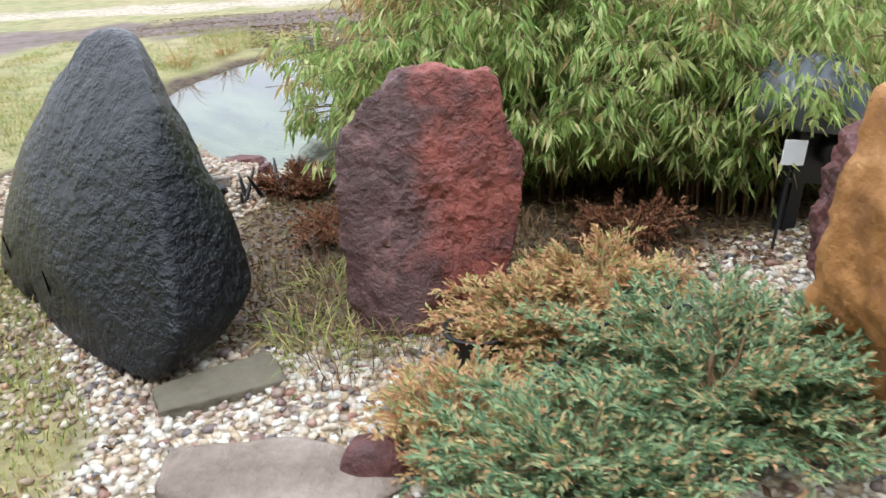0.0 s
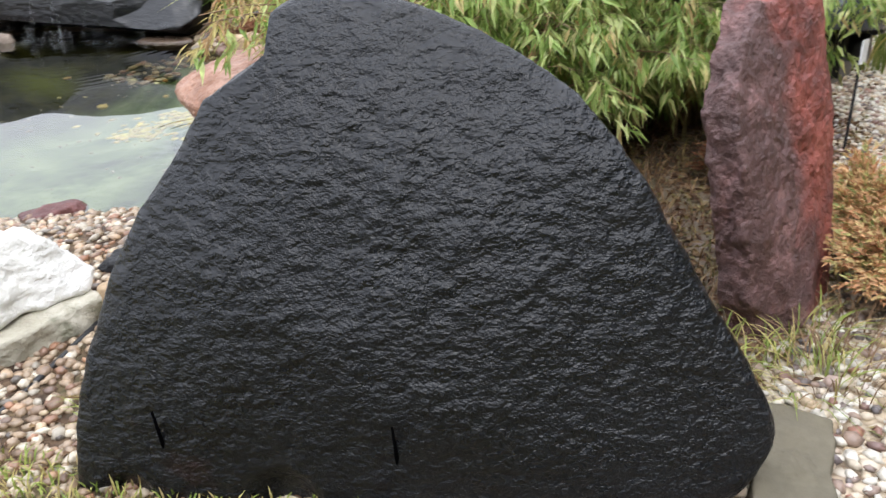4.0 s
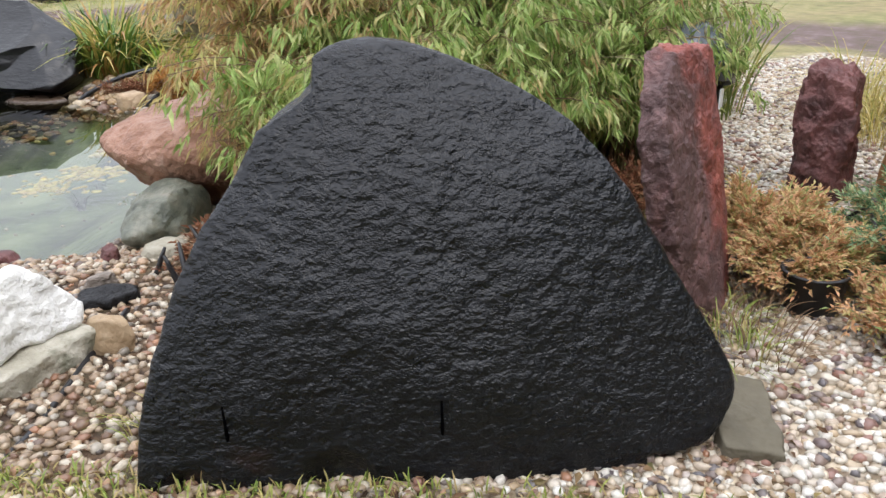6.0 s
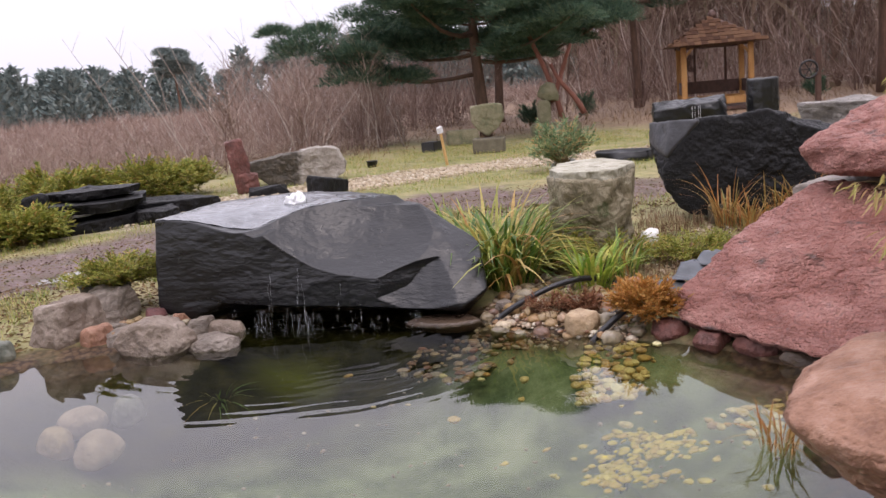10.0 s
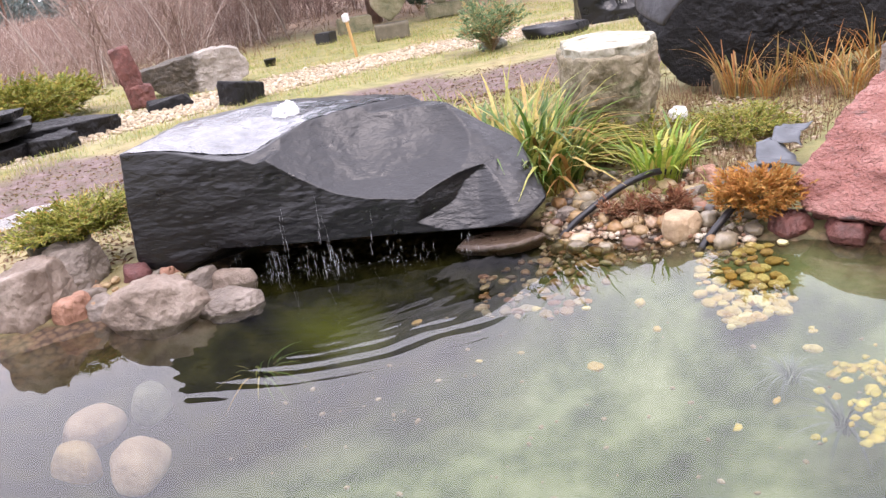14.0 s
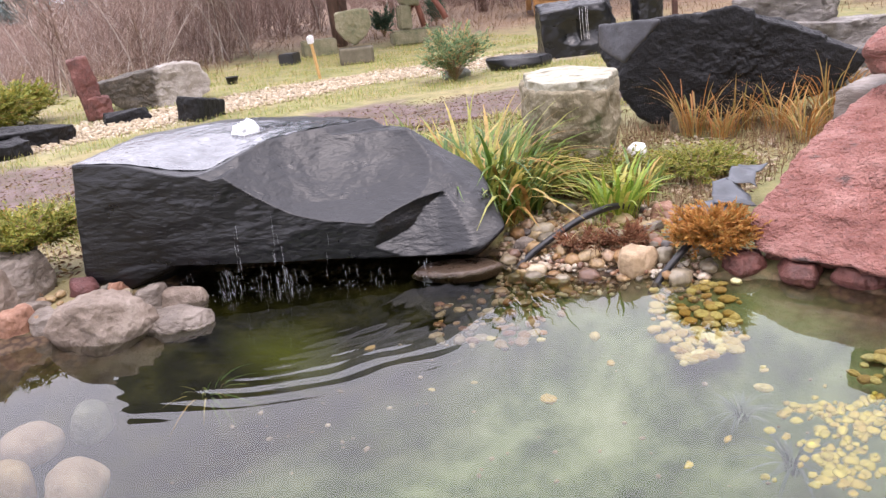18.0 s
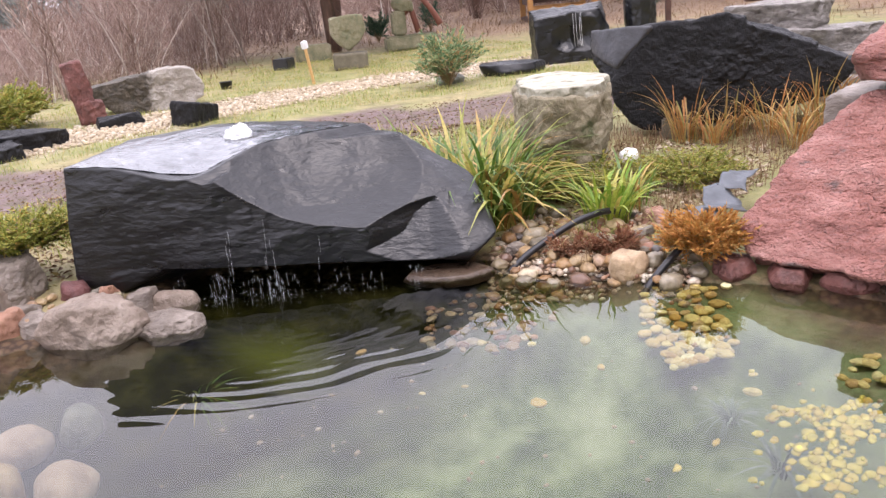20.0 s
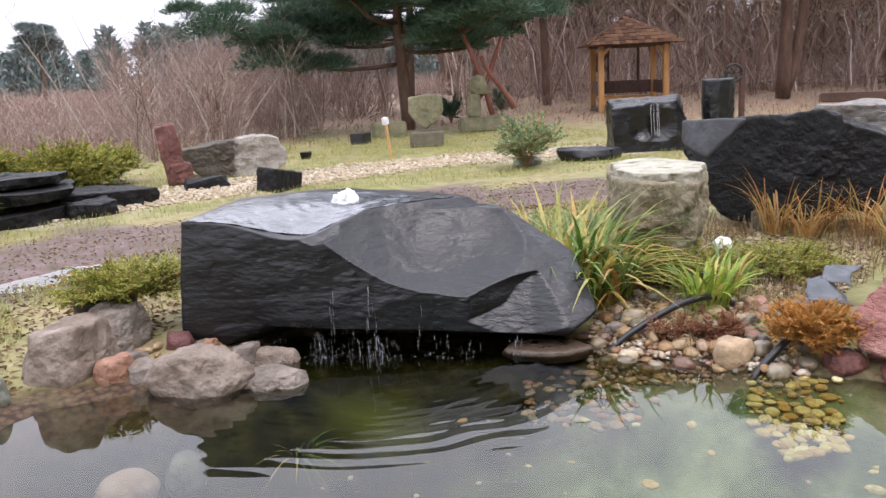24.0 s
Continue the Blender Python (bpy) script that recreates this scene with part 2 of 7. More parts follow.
def edge_distance(line, x, y, closed=True):
    line = np.asarray(line, float)
    best = np.full(np.shape(x), 1e9)
    k = len(line) if closed else len(line) - 1
    for i in range(k):
        a, b = line[i], line[(i + 1) % len(line)]
        e = b - a
        t = np.clip(((x - a[0]) * e[0] + (y - a[1]) * e[1]) / (e @ e), 0, 1)
        best = np.minimum(best, np.hypot(x - a[0] - t * e[0], y - a[1] - t * e[1]))
    return best


# ---- materials ----
def nodes_of(name):
    m = bpy.data.materials.new(name)
    m.use_nodes = True
    return m, m.node_tree.nodes, m.node_tree.links, m.node_tree.nodes["Principled BSDF"]


def noise_node(n, l, scale, detail=6, rough=0.6, coords="Object"):
    tc = n.new("ShaderNodeTexCoord")
    t = n.new("ShaderNodeTexNoise")
    t.inputs["Scale"].default_value, t.inputs["Detail"].default_value, t.inputs["Roughness"].default_value = scale, detail, rough
    l.new(tc.outputs[coords], t.inputs["Vector"])
    return t


def ramp(n, stops):
    r = n.new("ShaderNodeValToRGB")
    e = r.color_ramp.elements
    while len(e) < len(stops):
        e.new(0.5)
    for k, (at, c) in zip(e, stops):
        k.position, k.color = at, (*c, 1)
    return r


def blend(n, l, a, b, fac, mode="MIX"):
    x = n.new("ShaderNodeMix")
    x.data_type, x.blend_type = "RGBA", mode
    for key, val in (("A", a), ("B", b), ("Factor", fac)):
        if hasattr(val, "links"):
            l.new(val, x.inputs[key])
        else:
            x.inputs[key].default_value = val if key == "Factor" else (*val, 1)
    return x.outputs["Result"]


def bumped(n, l, bsdf, heights):
    """heights: (socket, strength, metres), the coarse first."""
    last = None
    for sock, strength, dist in heights:
        b = n.new("ShaderNodeBump")
        b.inputs["Strength"].default_value, b.inputs["Distance"].default_value = strength, dist
        l.new(sock, b.inputs["Height"])
        if last is not None:
            l.new(last, b.inputs["Normal"])
        last = b.outputs[0]
    l.new(last, bsdf.inputs["Normal"])


def stone_mat(name, stops, scale=3.0, speck=((0.02,) * 3, 0.0), rough=(0.5, 0.8), bump=((18, 0.5, 0.02), (90, 0.35, 0.004)), stain=None, spec=0.5, stretch=(1, 1, 1), halves=None):
    m, n, l, p = nodes_of(name)
    tc = n.new("ShaderNodeTexCoord")
    mp = n.new("ShaderNodeMapping")
    mp.inputs["Scale"].default_value = stretch
    l.new(tc.outputs["Object"], mp.inputs["Vector"])

    def nz(s, d=6, r=0.62):
        t = n.new("ShaderNodeTexNoise")
        t.inputs["Scale"].default_value, t.inputs["Detail"].default_value, t.inputs["Roughness"].default_value = s, d, r
        l.new(mp.outputs[0], t.inputs["Vector"])
        return t.outputs["Fac"]

    r = ramp(n, stops)
    l.new(nz(scale, 8, 0.68), r.inputs[0])
    col = r.outputs[0]
    if speck[1] > 0:
        v = n.new("ShaderNodeTexVoronoi")
        v.inputs["Scale"].default_value = 70
        l.new(mp.outputs[0], v.inputs["Vector"])
        sr = ramp(n, [(0.0, (1, 1, 1)), (0.28, (0, 0, 0))])
        l.new(v.outputs["Distance"], sr.inputs[0])
        k = n.new("ShaderNodeMath")
        k.operation = "MULTIPLY"
        k.inputs[1].default_value = speck[1]
        l.new(sr.outputs[0], k.inputs[0])
        col = blend(n, l, col, speck[0], k.outputs[0])
    if stain is not None:
        sr = ramp(n, [(stain[2], (0, 0, 0)), (stain[2] + 0.1, (1, 1, 1))])
        l.new(nz(stain[1], 5), sr.inputs[0])
        col = blend(n, l, col, stain[0], sr.outputs[0])
    if halves is not None:
        sx = n.new("ShaderNodeSeparateXYZ")
        l.new(tc.outputs["Object"], sx.inputs[0])
        ad = n.new("ShaderNodeMath")
        ad.operation = "MULTIPLY_ADD"
        ad.inputs[1].default_value = 0.55
        l.new(nz(3.2, 6), ad.inputs[0])
        l.new(sx.outputs["X"], ad.inputs[2])
        hr = ramp(n, [(halves[1] + 0.22, (1, 1, 1)), (halves[1] + 0.34, (0, 0, 0))])
        l.new(ad.outputs[0], hr.inputs[0])
        dark = ramp(n, [(0.3, tuple(c * 0.4 for c in halves[0])), (0.55, halves[0]), (0.75, tuple(c * 2.4 for c in halves[0]))])
        l.new(nz(9, 7, 0.7), dark.inputs[0])
        col = blend(n, l, col, dark.outputs[0], hr.outputs[0])
    l.new(col, p.inputs["Base Color"])
    rr = n.new("ShaderNodeMapRange")
    rr.inputs["From Min"].default_value, rr.inputs["From Max"].default_value = 0.3, 0.7
    rr.inputs["To Min"].default_value, rr.inputs["To Max"].default_value = rough
    l.new(nz(scale * 2.3, 5), rr.inputs["Value"])
    l.new(rr.outputs[0], p.inputs["Roughness"])
    p.inputs["Specular IOR Level"].default_value = spec
    bumped(n, l, p, [(nz(s, 4), st, d) for s, st, d in bump])
    return m


def island_mat(name, stops, rough=0.6, gloss=0.4, through=0.0, grain=40.0, source="Random Per Island"):
    """Colour picked per loose piece, with a little grain."""
    m, n, l, p = nodes_of(name)
    if source == "Random":
        g = n.new("ShaderNodeObjectInfo").outputs["Random"]
    else:
        g = n.new("ShaderNodeNewGeometry").outputs["Random Per Island"]
    r = ramp(n, stops)
    r.color_ramp.interpolation = "LINEAR"
    l.new(g, r.inputs[0])
    t = noise_node(n, l, grain, 5)
    tr = ramp(n, [(0.3, (0.62, 0.62, 0.62)), (0.7, (1.15, 1.15, 1.15))])
    l.new(t.outputs["Fac"], tr.inputs[0])
    col = blend(n, l, r.outputs[0], tr.outputs[0], 1.0, "MULTIPLY")
    l.new(col, p.inputs["Base Color"])
    p.inputs["Roughness"].default_value, p.inputs["Specular IOR Level"].default_value = rough, gloss
    if through > 0:
        tl = n.new("ShaderNodeBsdfTranslucent")
        l.new(col, tl.inputs["Color"])
        mx = n.new("ShaderNodeMixShader")
        mx.inputs[0].default_value = through
        l.new(p.outputs[0], mx.inputs[1])
        l.new(tl.outputs[0], mx.inputs[2])
        l.new(mx.outputs[0], n["Material Output"].inputs[0])
    return m


def plain_mat(name, color, rough=0.5, spec=0.5, vary=0.25, scale=12.0, metal=0.0):
    m, n, l, p = nodes_of(name)
    t = noise_node(n, l, scale)
    r = ramp(n, [(0.3, tuple(c * (1 - vary) for c in color)), (0.7, tuple(min(1, c * (1 + vary)) for c in color))])
    l.new(t.outputs["Fac"], r.inputs[0])
    l.new(r.outputs[0], p.inputs["Base Color"])
    p.inputs["Roughness"].default_value, p.inputs["Specular IOR Level"].default_value, p.inputs["Metallic"].default_value = rough, spec, metal
    bumped(n, l, p, [(t.outputs["Fac"], 0.25, 0.01)])
    return m


BASALT = stone_mat("wet_black_basalt", [(0.3, (0.0022, 0.0028, 0.0042)), (0.55, (0.0036, 0.0046, 0.0068)), (0.8, (0.008, 0.0095, 0.013))], 2.5, rough=(0.22, 0.36),
                   bump=((4, 0.15, 0.05), (21, 0.7, 0.030), (50, 0.32, 0.008)), stain=((0.024, 0.011, 0.010), 1.4, 0.66), spec=0.37, stretch=(1, 1, 1.35))
BASALT_DRY = stone_mat("black_basalt", [(0.3, (0.003, 0.003, 0.0034)), (0.6, (0.006, 0.006, 0.007)), (0.85, (0.014, 0.014, 0.016))], 3.0, rough=(0.42, 0.7),
                       bump=((9, 0.6, 0.05), (34, 0.55, 0.02), (110, 0.4, 0.005)), spec=0.32)
BASALT_POLISHED = stone_mat("wet_worn_basalt", [(0.3, (0.004, 0.0043, 0.005)), (0.6, (0.007, 0.0075, 0.009)), (0.85, (0.015, 0.016, 0.019))], 2.5, rough=(0.24, 0.42),
                            bump=((6, 0.4, 0.045), (22, 0.32, 0.012), (75, 0.3, 0.004)), spec=0.54, stretch=(0.6, 1, 1.4))
# basalt paled to hold the sky light on one boulder face
BASALT_SKYLIT = stone_mat("sky_lit_basalt", [(0.3, (0.035, 0.036, 0.04)), (0.55, (0.055, 0.056, 0.062)), (0.8, (0.085, 0.086, 0.095))], 4.0, rough=(0.4, 0.6), bump=((9, 0.4, 0.03), (40, 0.4, 0.01)))
PORPHYRY = stone_mat("red_porphyry", [(0.34, (0.055, 0.022, 0.02)), (0.46, (0.17, 0.048, 0.038)), (0.56, (0.29, 0.078, 0.058)), (0.72, (0.42, 0.15, 0.115))], 5.0,
                     speck=((0.40, 0.27, 0.23), 0.3), rough=(0.45, 0.75), bump=((12, 0.8, 0.04), (45, 0.9, 0.016), (140, 0.5, 0.004)), stain=((0.10, 0.055, 0.055), 2.2, 0.62), halves=((0.12, 0.062, 0.058), -0.05))
PORPHYRY_DARK = stone_mat("dark_red_porphyry", [(0.34, (0.05, 0.02, 0.019)), (0.55, (0.135, 0.05, 0.045)), (0.75, (0.23, 0.10, 0.09))], 5.0,
                          speck=((0.25, 0.15, 0.13), 0.3), rough=(0.5, 0.8), bump=((12, 0.6, 0.04), (45, 0.7, 0.014)))
PORPHYRY_RED = stone_mat("weathered_red_sandstone", [(0.34, (0.07, 0.026, 0.02)), (0.55, (0.15, 0.054, 0.042)), (0.75, (0.27, 0.125, 0.10))], 5.0, rough=(0.5, 0.8), bump=((12, 0.8, 0.04), (45, 0.7, 0.014)))
SANDSTONE_RED = stone_mat("red_sandstone", [(0.3, (0.22, 0.075, 0.056)), (0.45, (0.38, 0.148, 0.115)), (0.6, (0.50, 0.232, 0.19)), (0.75, (0.59, 0.325, 0.275))], 3.0,
                          rough=(0.4, 0.7), bump=((5, 0.9, 0.10), (20, 1.0, 0.045), (80, 0.6, 0.008)), stain=((0.15, 0.095, 0.085), 4.5, 0.61), stretch=(1, 1, 2.6))
SANDSTONE_ORANGE = stone_mat("ochre_sandstone", [(0.3, (0.15, 0.06, 0.018)), (0.5, (0.32, 0.14, 0.035)), (0.68, (0.42, 0.21, 0.075)), (0.85, (0.42, 0.22, 0.16))], 4.0, rough=(0.55, 0.85),
                             bump=((14, 0.5, 0.03), (60, 0.6, 0.01)))
GRANITE_PINK = stone_mat("pink_granite", [(0.3, (0.17, 0.075, 0.042)), (0.5, (0.32, 0.165, 0.105)), (0.72, (0.47, 0.29, 0.215))], 5.0, speck=((0.10, 0.06, 0.045), 0.5), rough=(0.4, 0.75),
                         bump=((8, 0.7, 0.05), (30, 0.8, 0.02), (90, 0.6, 0.006)), stain=((0.42, 0.33, 0.28), 2.0, 0.6))
LIMESTONE = stone_mat("white_limestone", [(0.3, (0.55, 0.53, 0.47)), (0.5, (0.78, 0.77, 0.73)), (0.75, (0.86, 0.86, 0.84))], 3.0, rough=(0.6, 0.9),
                      bump=((9, 0.7, 0.05), (40, 0.6, 0.012)))
LIMESTONE_OLD = stone_mat("weathered_limestone", [(0.3, (0.24, 0.22, 0.16)), (0.5, (0.40, 0.37, 0.29)), (0.75, (0.56, 0.53, 0.45))], 4.0, rough=(0.7, 0.95),
                          bump=((9, 0.6, 0.05), (50, 0.7, 0.012)), stain=((0.10, 0.11, 0.06), 3.0, 0.6))
LIMESTONE_PALE = stone_mat("pale_sawn_limestone", [(0.3, (0.20, 0.185, 0.13)), (0.5, (0.38, 0.36, 0.28)), (0.8, (0.56, 0.54, 0.46))], 7.0, rough=(0.6, 0.9), bump=((14, 0.7, 0.025), (60, 0.6, 0.008)), stain=((0.15, 0.14, 0.09), 6.0, 0.56))
GNEISS = stone_mat("grey_brown_gneiss", [(0.3, (0.09, 0.07, 0.055)), (0.5, (0.20, 0.165, 0.135)), (0.72, (0.34, 0.29, 0.25))], 4.0, speck=((0.10, 0.08, 0.07), 0.3), rough=(0.4, 0.75),
                   bump=((8, 0.7, 0.05), (45, 0.6, 0.01)), stretch=(1, 1, 2.5))
GRANITE_PALE = stone_mat("pale_pinkish_granite", [(0.3, (0.11, 0.078, 0.055)), (0.5, (0.22, 0.17, 0.132)), (0.72, (0.36, 0.30, 0.25))], 4.0, speck=((0.12, 0.09, 0.08), 0.35), rough=(0.5, 0.8), bump=((8, 0.7, 0.05), (50, 0.7, 0.012)), stain=((0.11, 0.085, 0.05), 3.0, 0.6))
OCHRE_PALE = stone_mat("pale_ochre_stone", [(0.3, (0.20, 0.13, 0.07)), (0.5, (0.38, 0.27, 0.16)), (0.75, (0.54, 0.44, 0.31))], 5.0, rough=(0.5, 0.8), bump=((10, 0.5, 0.04), (50, 0.5, 0.01)))
GREY_STONE = stone_mat("grey_green_fieldstone", [(0.32, (0.045, 0.05, 0.04)), (0.45, (0.12, 0.13, 0.10)), (0.58, (0.20, 0.20, 0.155)), (0.75, (0.30, 0.27, 0.21))], 7.0, rough=(0.4, 0.7), bump=((10, 0.6, 0.04), (50, 0.6, 0.008)), stain=((0.16, 0.10, 0.05), 5.0, 0.62))
SLATE = stone_mat("layered_grey_quartzite", [(0.3, (0.09, 0.08, 0.072)), (0.5, (0.22, 0.20, 0.18)), (0.75, (0.40, 0.37, 0.34))], 4.0, rough=(0.45, 0.75), bump=((8, 0.9, 0.08), (40, 0.8, 0.014)), stretch=(1, 1, 2.2))
CONCRETE = stone_mat("weathered_concrete", [(0.3, (0.09, 0.078, 0.052)), (0.6, (0.15, 0.13, 0.09)), (0.8, (0.22, 0.195, 0.145))], 5.0, rough=(0.75, 0.95), bump=((40, 0.4, 0.008), (120, 0.4, 0.003)))
MOSSY = stone_mat("mossy_sandstone", [(0.3, (0.09, 0.10, 0.055)), (0.5, (0.18, 0.17, 0.10)), (0.75, (0.30, 0.26, 0.18))], 4.0, rough=(0.8, 0.95), bump=((10, 0.6, 0.05), (40, 0.5, 0.012)))

PEBBLE = island_mat("quartz_pebbles", [(0.0, (0.50, 0.45, 0.36)), (0.25, (0.72, 0.69, 0.62)), (0.45, (0.44, 0.32, 0.19)), (0.58, (0.60, 0.51, 0.39)), (0.72, (0.30, 0.21, 0.16)), (0.82, (0.12, 0.115, 0.12)), (0.92, (0.32, 0.15, 0.10)), (1.0, (0.66, 0.63, 0.57))], 0.38, 0.5)
PEBBLE_BROWN = island_mat("brown_shore_gravel", [(0.0, (0.20, 0.12, 0.075)), (0.22, (0.46, 0.36, 0.25)), (0.42, (0.27, 0.18, 0.11)), (0.62, (0.64, 0.57, 0.45)), (0.8, (0.10, 0.08, 0.066)), (0.9, (0.36, 0.18, 0.10)), (1.0, (0.54, 0.42, 0.28))], 0.3, 0.5)
COBBLE = island_mat("river_cobbles", [(0.0, (0.17, 0.085, 0.035)), (0.2, (0.30, 0.17, 0.07)), (0.4, (0.38, 0.28, 0.15)), (0.55, (0.13, 0.11, 0.08)), (0.7, (0.48, 0.40, 0.27)), (0.85, (0.27, 0.11, 0.05)), (1.0, (0.09, 0.085, 0.075))], 0.28, 0.5, source="Random")
CHIPS = island_mat("pale_stone_chips", [(0.0, (0.34, 0.27, 0.18)), (0.4, (0.50, 0.41, 0.28)), (0.7, (0.40, 0.31, 0.20)), (1.0, (0.62, 0.55, 0.43))], 0.6, 0.4)
BAMBOO_LEAF = island_mat("bamboo_leaves", [(0.0, (0.19, 0.31, 0.07)), (0.3, (0.36, 0.50, 0.14)), (0.6, (0.51, 0.61, 0.22)), (0.82, (0.63, 0.66, 0.29)), (0.94, (0.64, 0.56, 0.25)), (1.0, (0.52, 0.36, 0.16))], 0.4, 0.4, 0.45)
BAMBOO_DRY = island_mat("dry_bamboo_leaves", [(0.0, (0.52, 0.52, 0.18)), (0.3, (0.62, 0.53, 0.22)), (0.65, (0.62, 0.43, 0.22)), (1.0, (0.48, 0.28, 0.14))], 0.6, 0.3, 0.4)
CANE = island_mat("bamboo_canes", [(0.0, (0.16, 0.09, 0.05)), (0.5, (0.25, 0.16, 0.08)), (1.0, (0.20, 0.20, 0.07))], 0.5, 0.4)
IRIS = island_mat("iris_blades", [(0.0, (0.07, 0.15, 0.025)), (0.35, (0.16, 0.26, 0.045)), (0.55, (0.34, 0.37, 0.08)), (0.75, (0.52, 0.44, 0.12)), (0.9, (0.50, 0.30, 0.09)), (1.0, (0.40, 0.18, 0.06))], 0.4, 0.45, 0.3)
IRIS_BRIGHT = island_mat("bright_iris_blades", [(0.0, (0.14, 0.28, 0.03)), (0.5, (0.30, 0.42, 0.05)), (0.8, (0.50, 0.50, 0.10)), (1.0, (0.55, 0.42, 0.12))], 0.4, 0.45, 0.3)
SEDGE = island_mat("autumn_sedge", [(0.0, (0.40, 0.16, 0.045)), (0.35, (0.48, 0.24, 0.07)), (0.7, (0.50, 0.36, 0.14)), (0.9, (0.34, 0.30, 0.09)), (1.0, (0.24, 0.26, 0.07))], 0.5, 0.4, 0.3)
YELLOW_GRASS = island_mat("yellow_reed_grass", [(0.0, (0.52, 0.40, 0.11)), (0.4, (0.58, 0.47, 0.18)), (0.75, (0.40, 0.36, 0.10)), (1.0, (0.24, 0.28, 0.06))], 0.5, 0.4, 0.3)
REED = island_mat("green_reeds", [(0.0, (0.12, 0.19, 0.045)), (0.5, (0.24, 0.28, 0.07)), (0.8, (0.42, 0.36, 0.11)), (1.0, (0.45, 0.30, 0.10))], 0.5, 0.4, 0.3)
LAWN = island_mat("lawn_blades", [(0.0, (0.17, 0.25, 0.05)), (0.4, (0.32, 0.37, 0.085)), (0.7, (0.47, 0.40, 0.15)), (1.0, (0.50, 0.38, 0.18))], 0.6, 0.3, 0.25)
STRAW = island_mat("dry_grass", [(0.0, (0.17, 0.10, 0.06)), (0.5, (0.30, 0.20, 0.115)), (1.0, (0.20, 0.12, 0.07))], 0.8, 0.2, 0.2)
JUNIPER_GREEN = island_mat("green_juniper", [(0.0, (0.09, 0.17, 0.08)), (0.3, (0.19, 0.31, 0.15)), (0.58, (0.30, 0.42, 0.22)), (0.76, (0.44, 0.46, 0.22)), (0.9, (0.58, 0.40, 0.19)), (1.0, (0.60, 0.33, 0.18))], 0.5, 0.4, 0.3)
JUNIPER_RUST = island_mat("rusty_juniper", [(0.0, (0.52, 0.26, 0.13)), (0.4, (0.66, 0.40, 0.21)), (0.7, (0.62, 0.48, 0.22)), (0.88, (0.44, 0.42, 0.15)), (1.0, (0.25, 0.32, 0.11))], 0.55, 0.3, 0.3)
JUNIPER_ORANGE = island_mat("orange_juniper", [(0.0, (0.42, 0.17, 0.04)), (0.6, (0.52, 0.25, 0.06)), (1.0, (0.40, 0.26, 0.07))], 0.6, 0.3, 0.2)
YELLOW_SHRUB = island_mat("yellow_green_juniper", [(0.0, (0.12, 0.16, 0.03)), (0.5, (0.28, 0.30, 0.05)), (0.85, (0.40, 0.36, 0.08)), (1.0, (0.42, 0.22, 0.06))], 0.6, 0.3, 0.2)
WEED = island_mat("pale_water_weed", [(0.0, (0.14, 0.19, 0.16)), (0.6, (0.26, 0.32, 0.28)), (1.0, (0.36, 0.41, 0.36))], 0.8, 0.05)
FERN = island_mat("dead_rust_fern", [(0.0, (0.15, 0.055, 0.032)), (0.6, (0.26, 0.11, 0.055)), (1.0, (0.26, 0.15, 0.08))], 0.8, 0.2, 0.15)
PINE = island_mat("pine_needles", [(0.0, (0.035, 0.075, 0.05)), (0.5, (0.07, 0.135, 0.09)), (0.85, (0.12, 0.20, 0.125)), (1.0, (0.18, 0.20, 0.11))], 0.6, 0.3, 0.2)
# brown twigs, paled so that distance haze is part of their colour
HAZE_TWIG = island_mat("haze_paled_twigs", [(0.0, (0.16, 0.105, 0.09)), (0.45, (0.29, 0.20, 0.17)), (0.8, (0.42, 0.31, 0.255)), (0.95, (0.54, 0.45, 0.39)), (1.0, (0.66, 0.62, 0.57))], 0.9, 0.1)
TWIG_WOOD = island_mat("woodland_twigs", [(0.0, (0.09, 0.055, 0.042)), (0.5, (0.17, 0.11, 0.082)), (0.85, (0.25, 0.18, 0.13)), (1.0, (0.20, 0.20, 0.12))], 0.9, 0.1)
# conifer green with the blue-grey of distance haze painted in
HAZE_TREE = island_mat("haze_blue_conifers", [(0.0, (0.15, 0.20, 0.195)), (0.5, (0.20, 0.25, 0.24)), (1.0, (0.26, 0.295, 0.27))], 0.9, 0.1)
BARK = stone_mat("pine_bark", [(0.3, (0.06, 0.035, 0.025)), (0.6, (0.14, 0.08, 0.055)), (0.8, (0.22, 0.13, 0.09))], 5.0, rough=(0.8, 0.95), bump=((12, 0.8, 0.04), (50, 0.6, 0.01)), stretch=(1, 1, 0.3))
RED_WOOD = stone_mat("red_brown_branch", [(0.3, (0.14, 0.05, 0.035)), (0.7, (0.26, 0.10, 0.07))], 6.0, rough=(0.7, 0.9), stretch=(1, 1, 0.3))
TIMBER = stone_mat("honey_timber", [(0.3, (0.26, 0.12, 0.035)), (0.5, (0.42, 0.21, 0.065)), (0.75, (0.54, 0.31, 0.12))], 5.0, rough=(0.5, 0.7), bump=((30, 0.3, 0.005), (90, 0.3, 0.002)), stretch=(1, 1, 0.2))
DARK_WOOD = stone_mat("dark_stained_wood", [(0.3, (0.05, 0.025, 0.018)), (0.7, (0.12, 0.06, 0.045))], 5.0, rough=(0.5, 0.8), bump=((30, 0.3, 0.005), (90, 0.3, 0.002)))
SHINGLE = island_mat("brown_roof_shingles", [(0.0, (0.048, 0.021, 0.012)), (0.5, (0.085, 0.041, 0.022)), (1.0, (0.125, 0.066, 0.036))], 0.85, 0.15, source="Random")
PLASTIC = plain_mat("black_plastic", (0.018, 0.018, 0.02), 0.45, 0.5, 0.2)
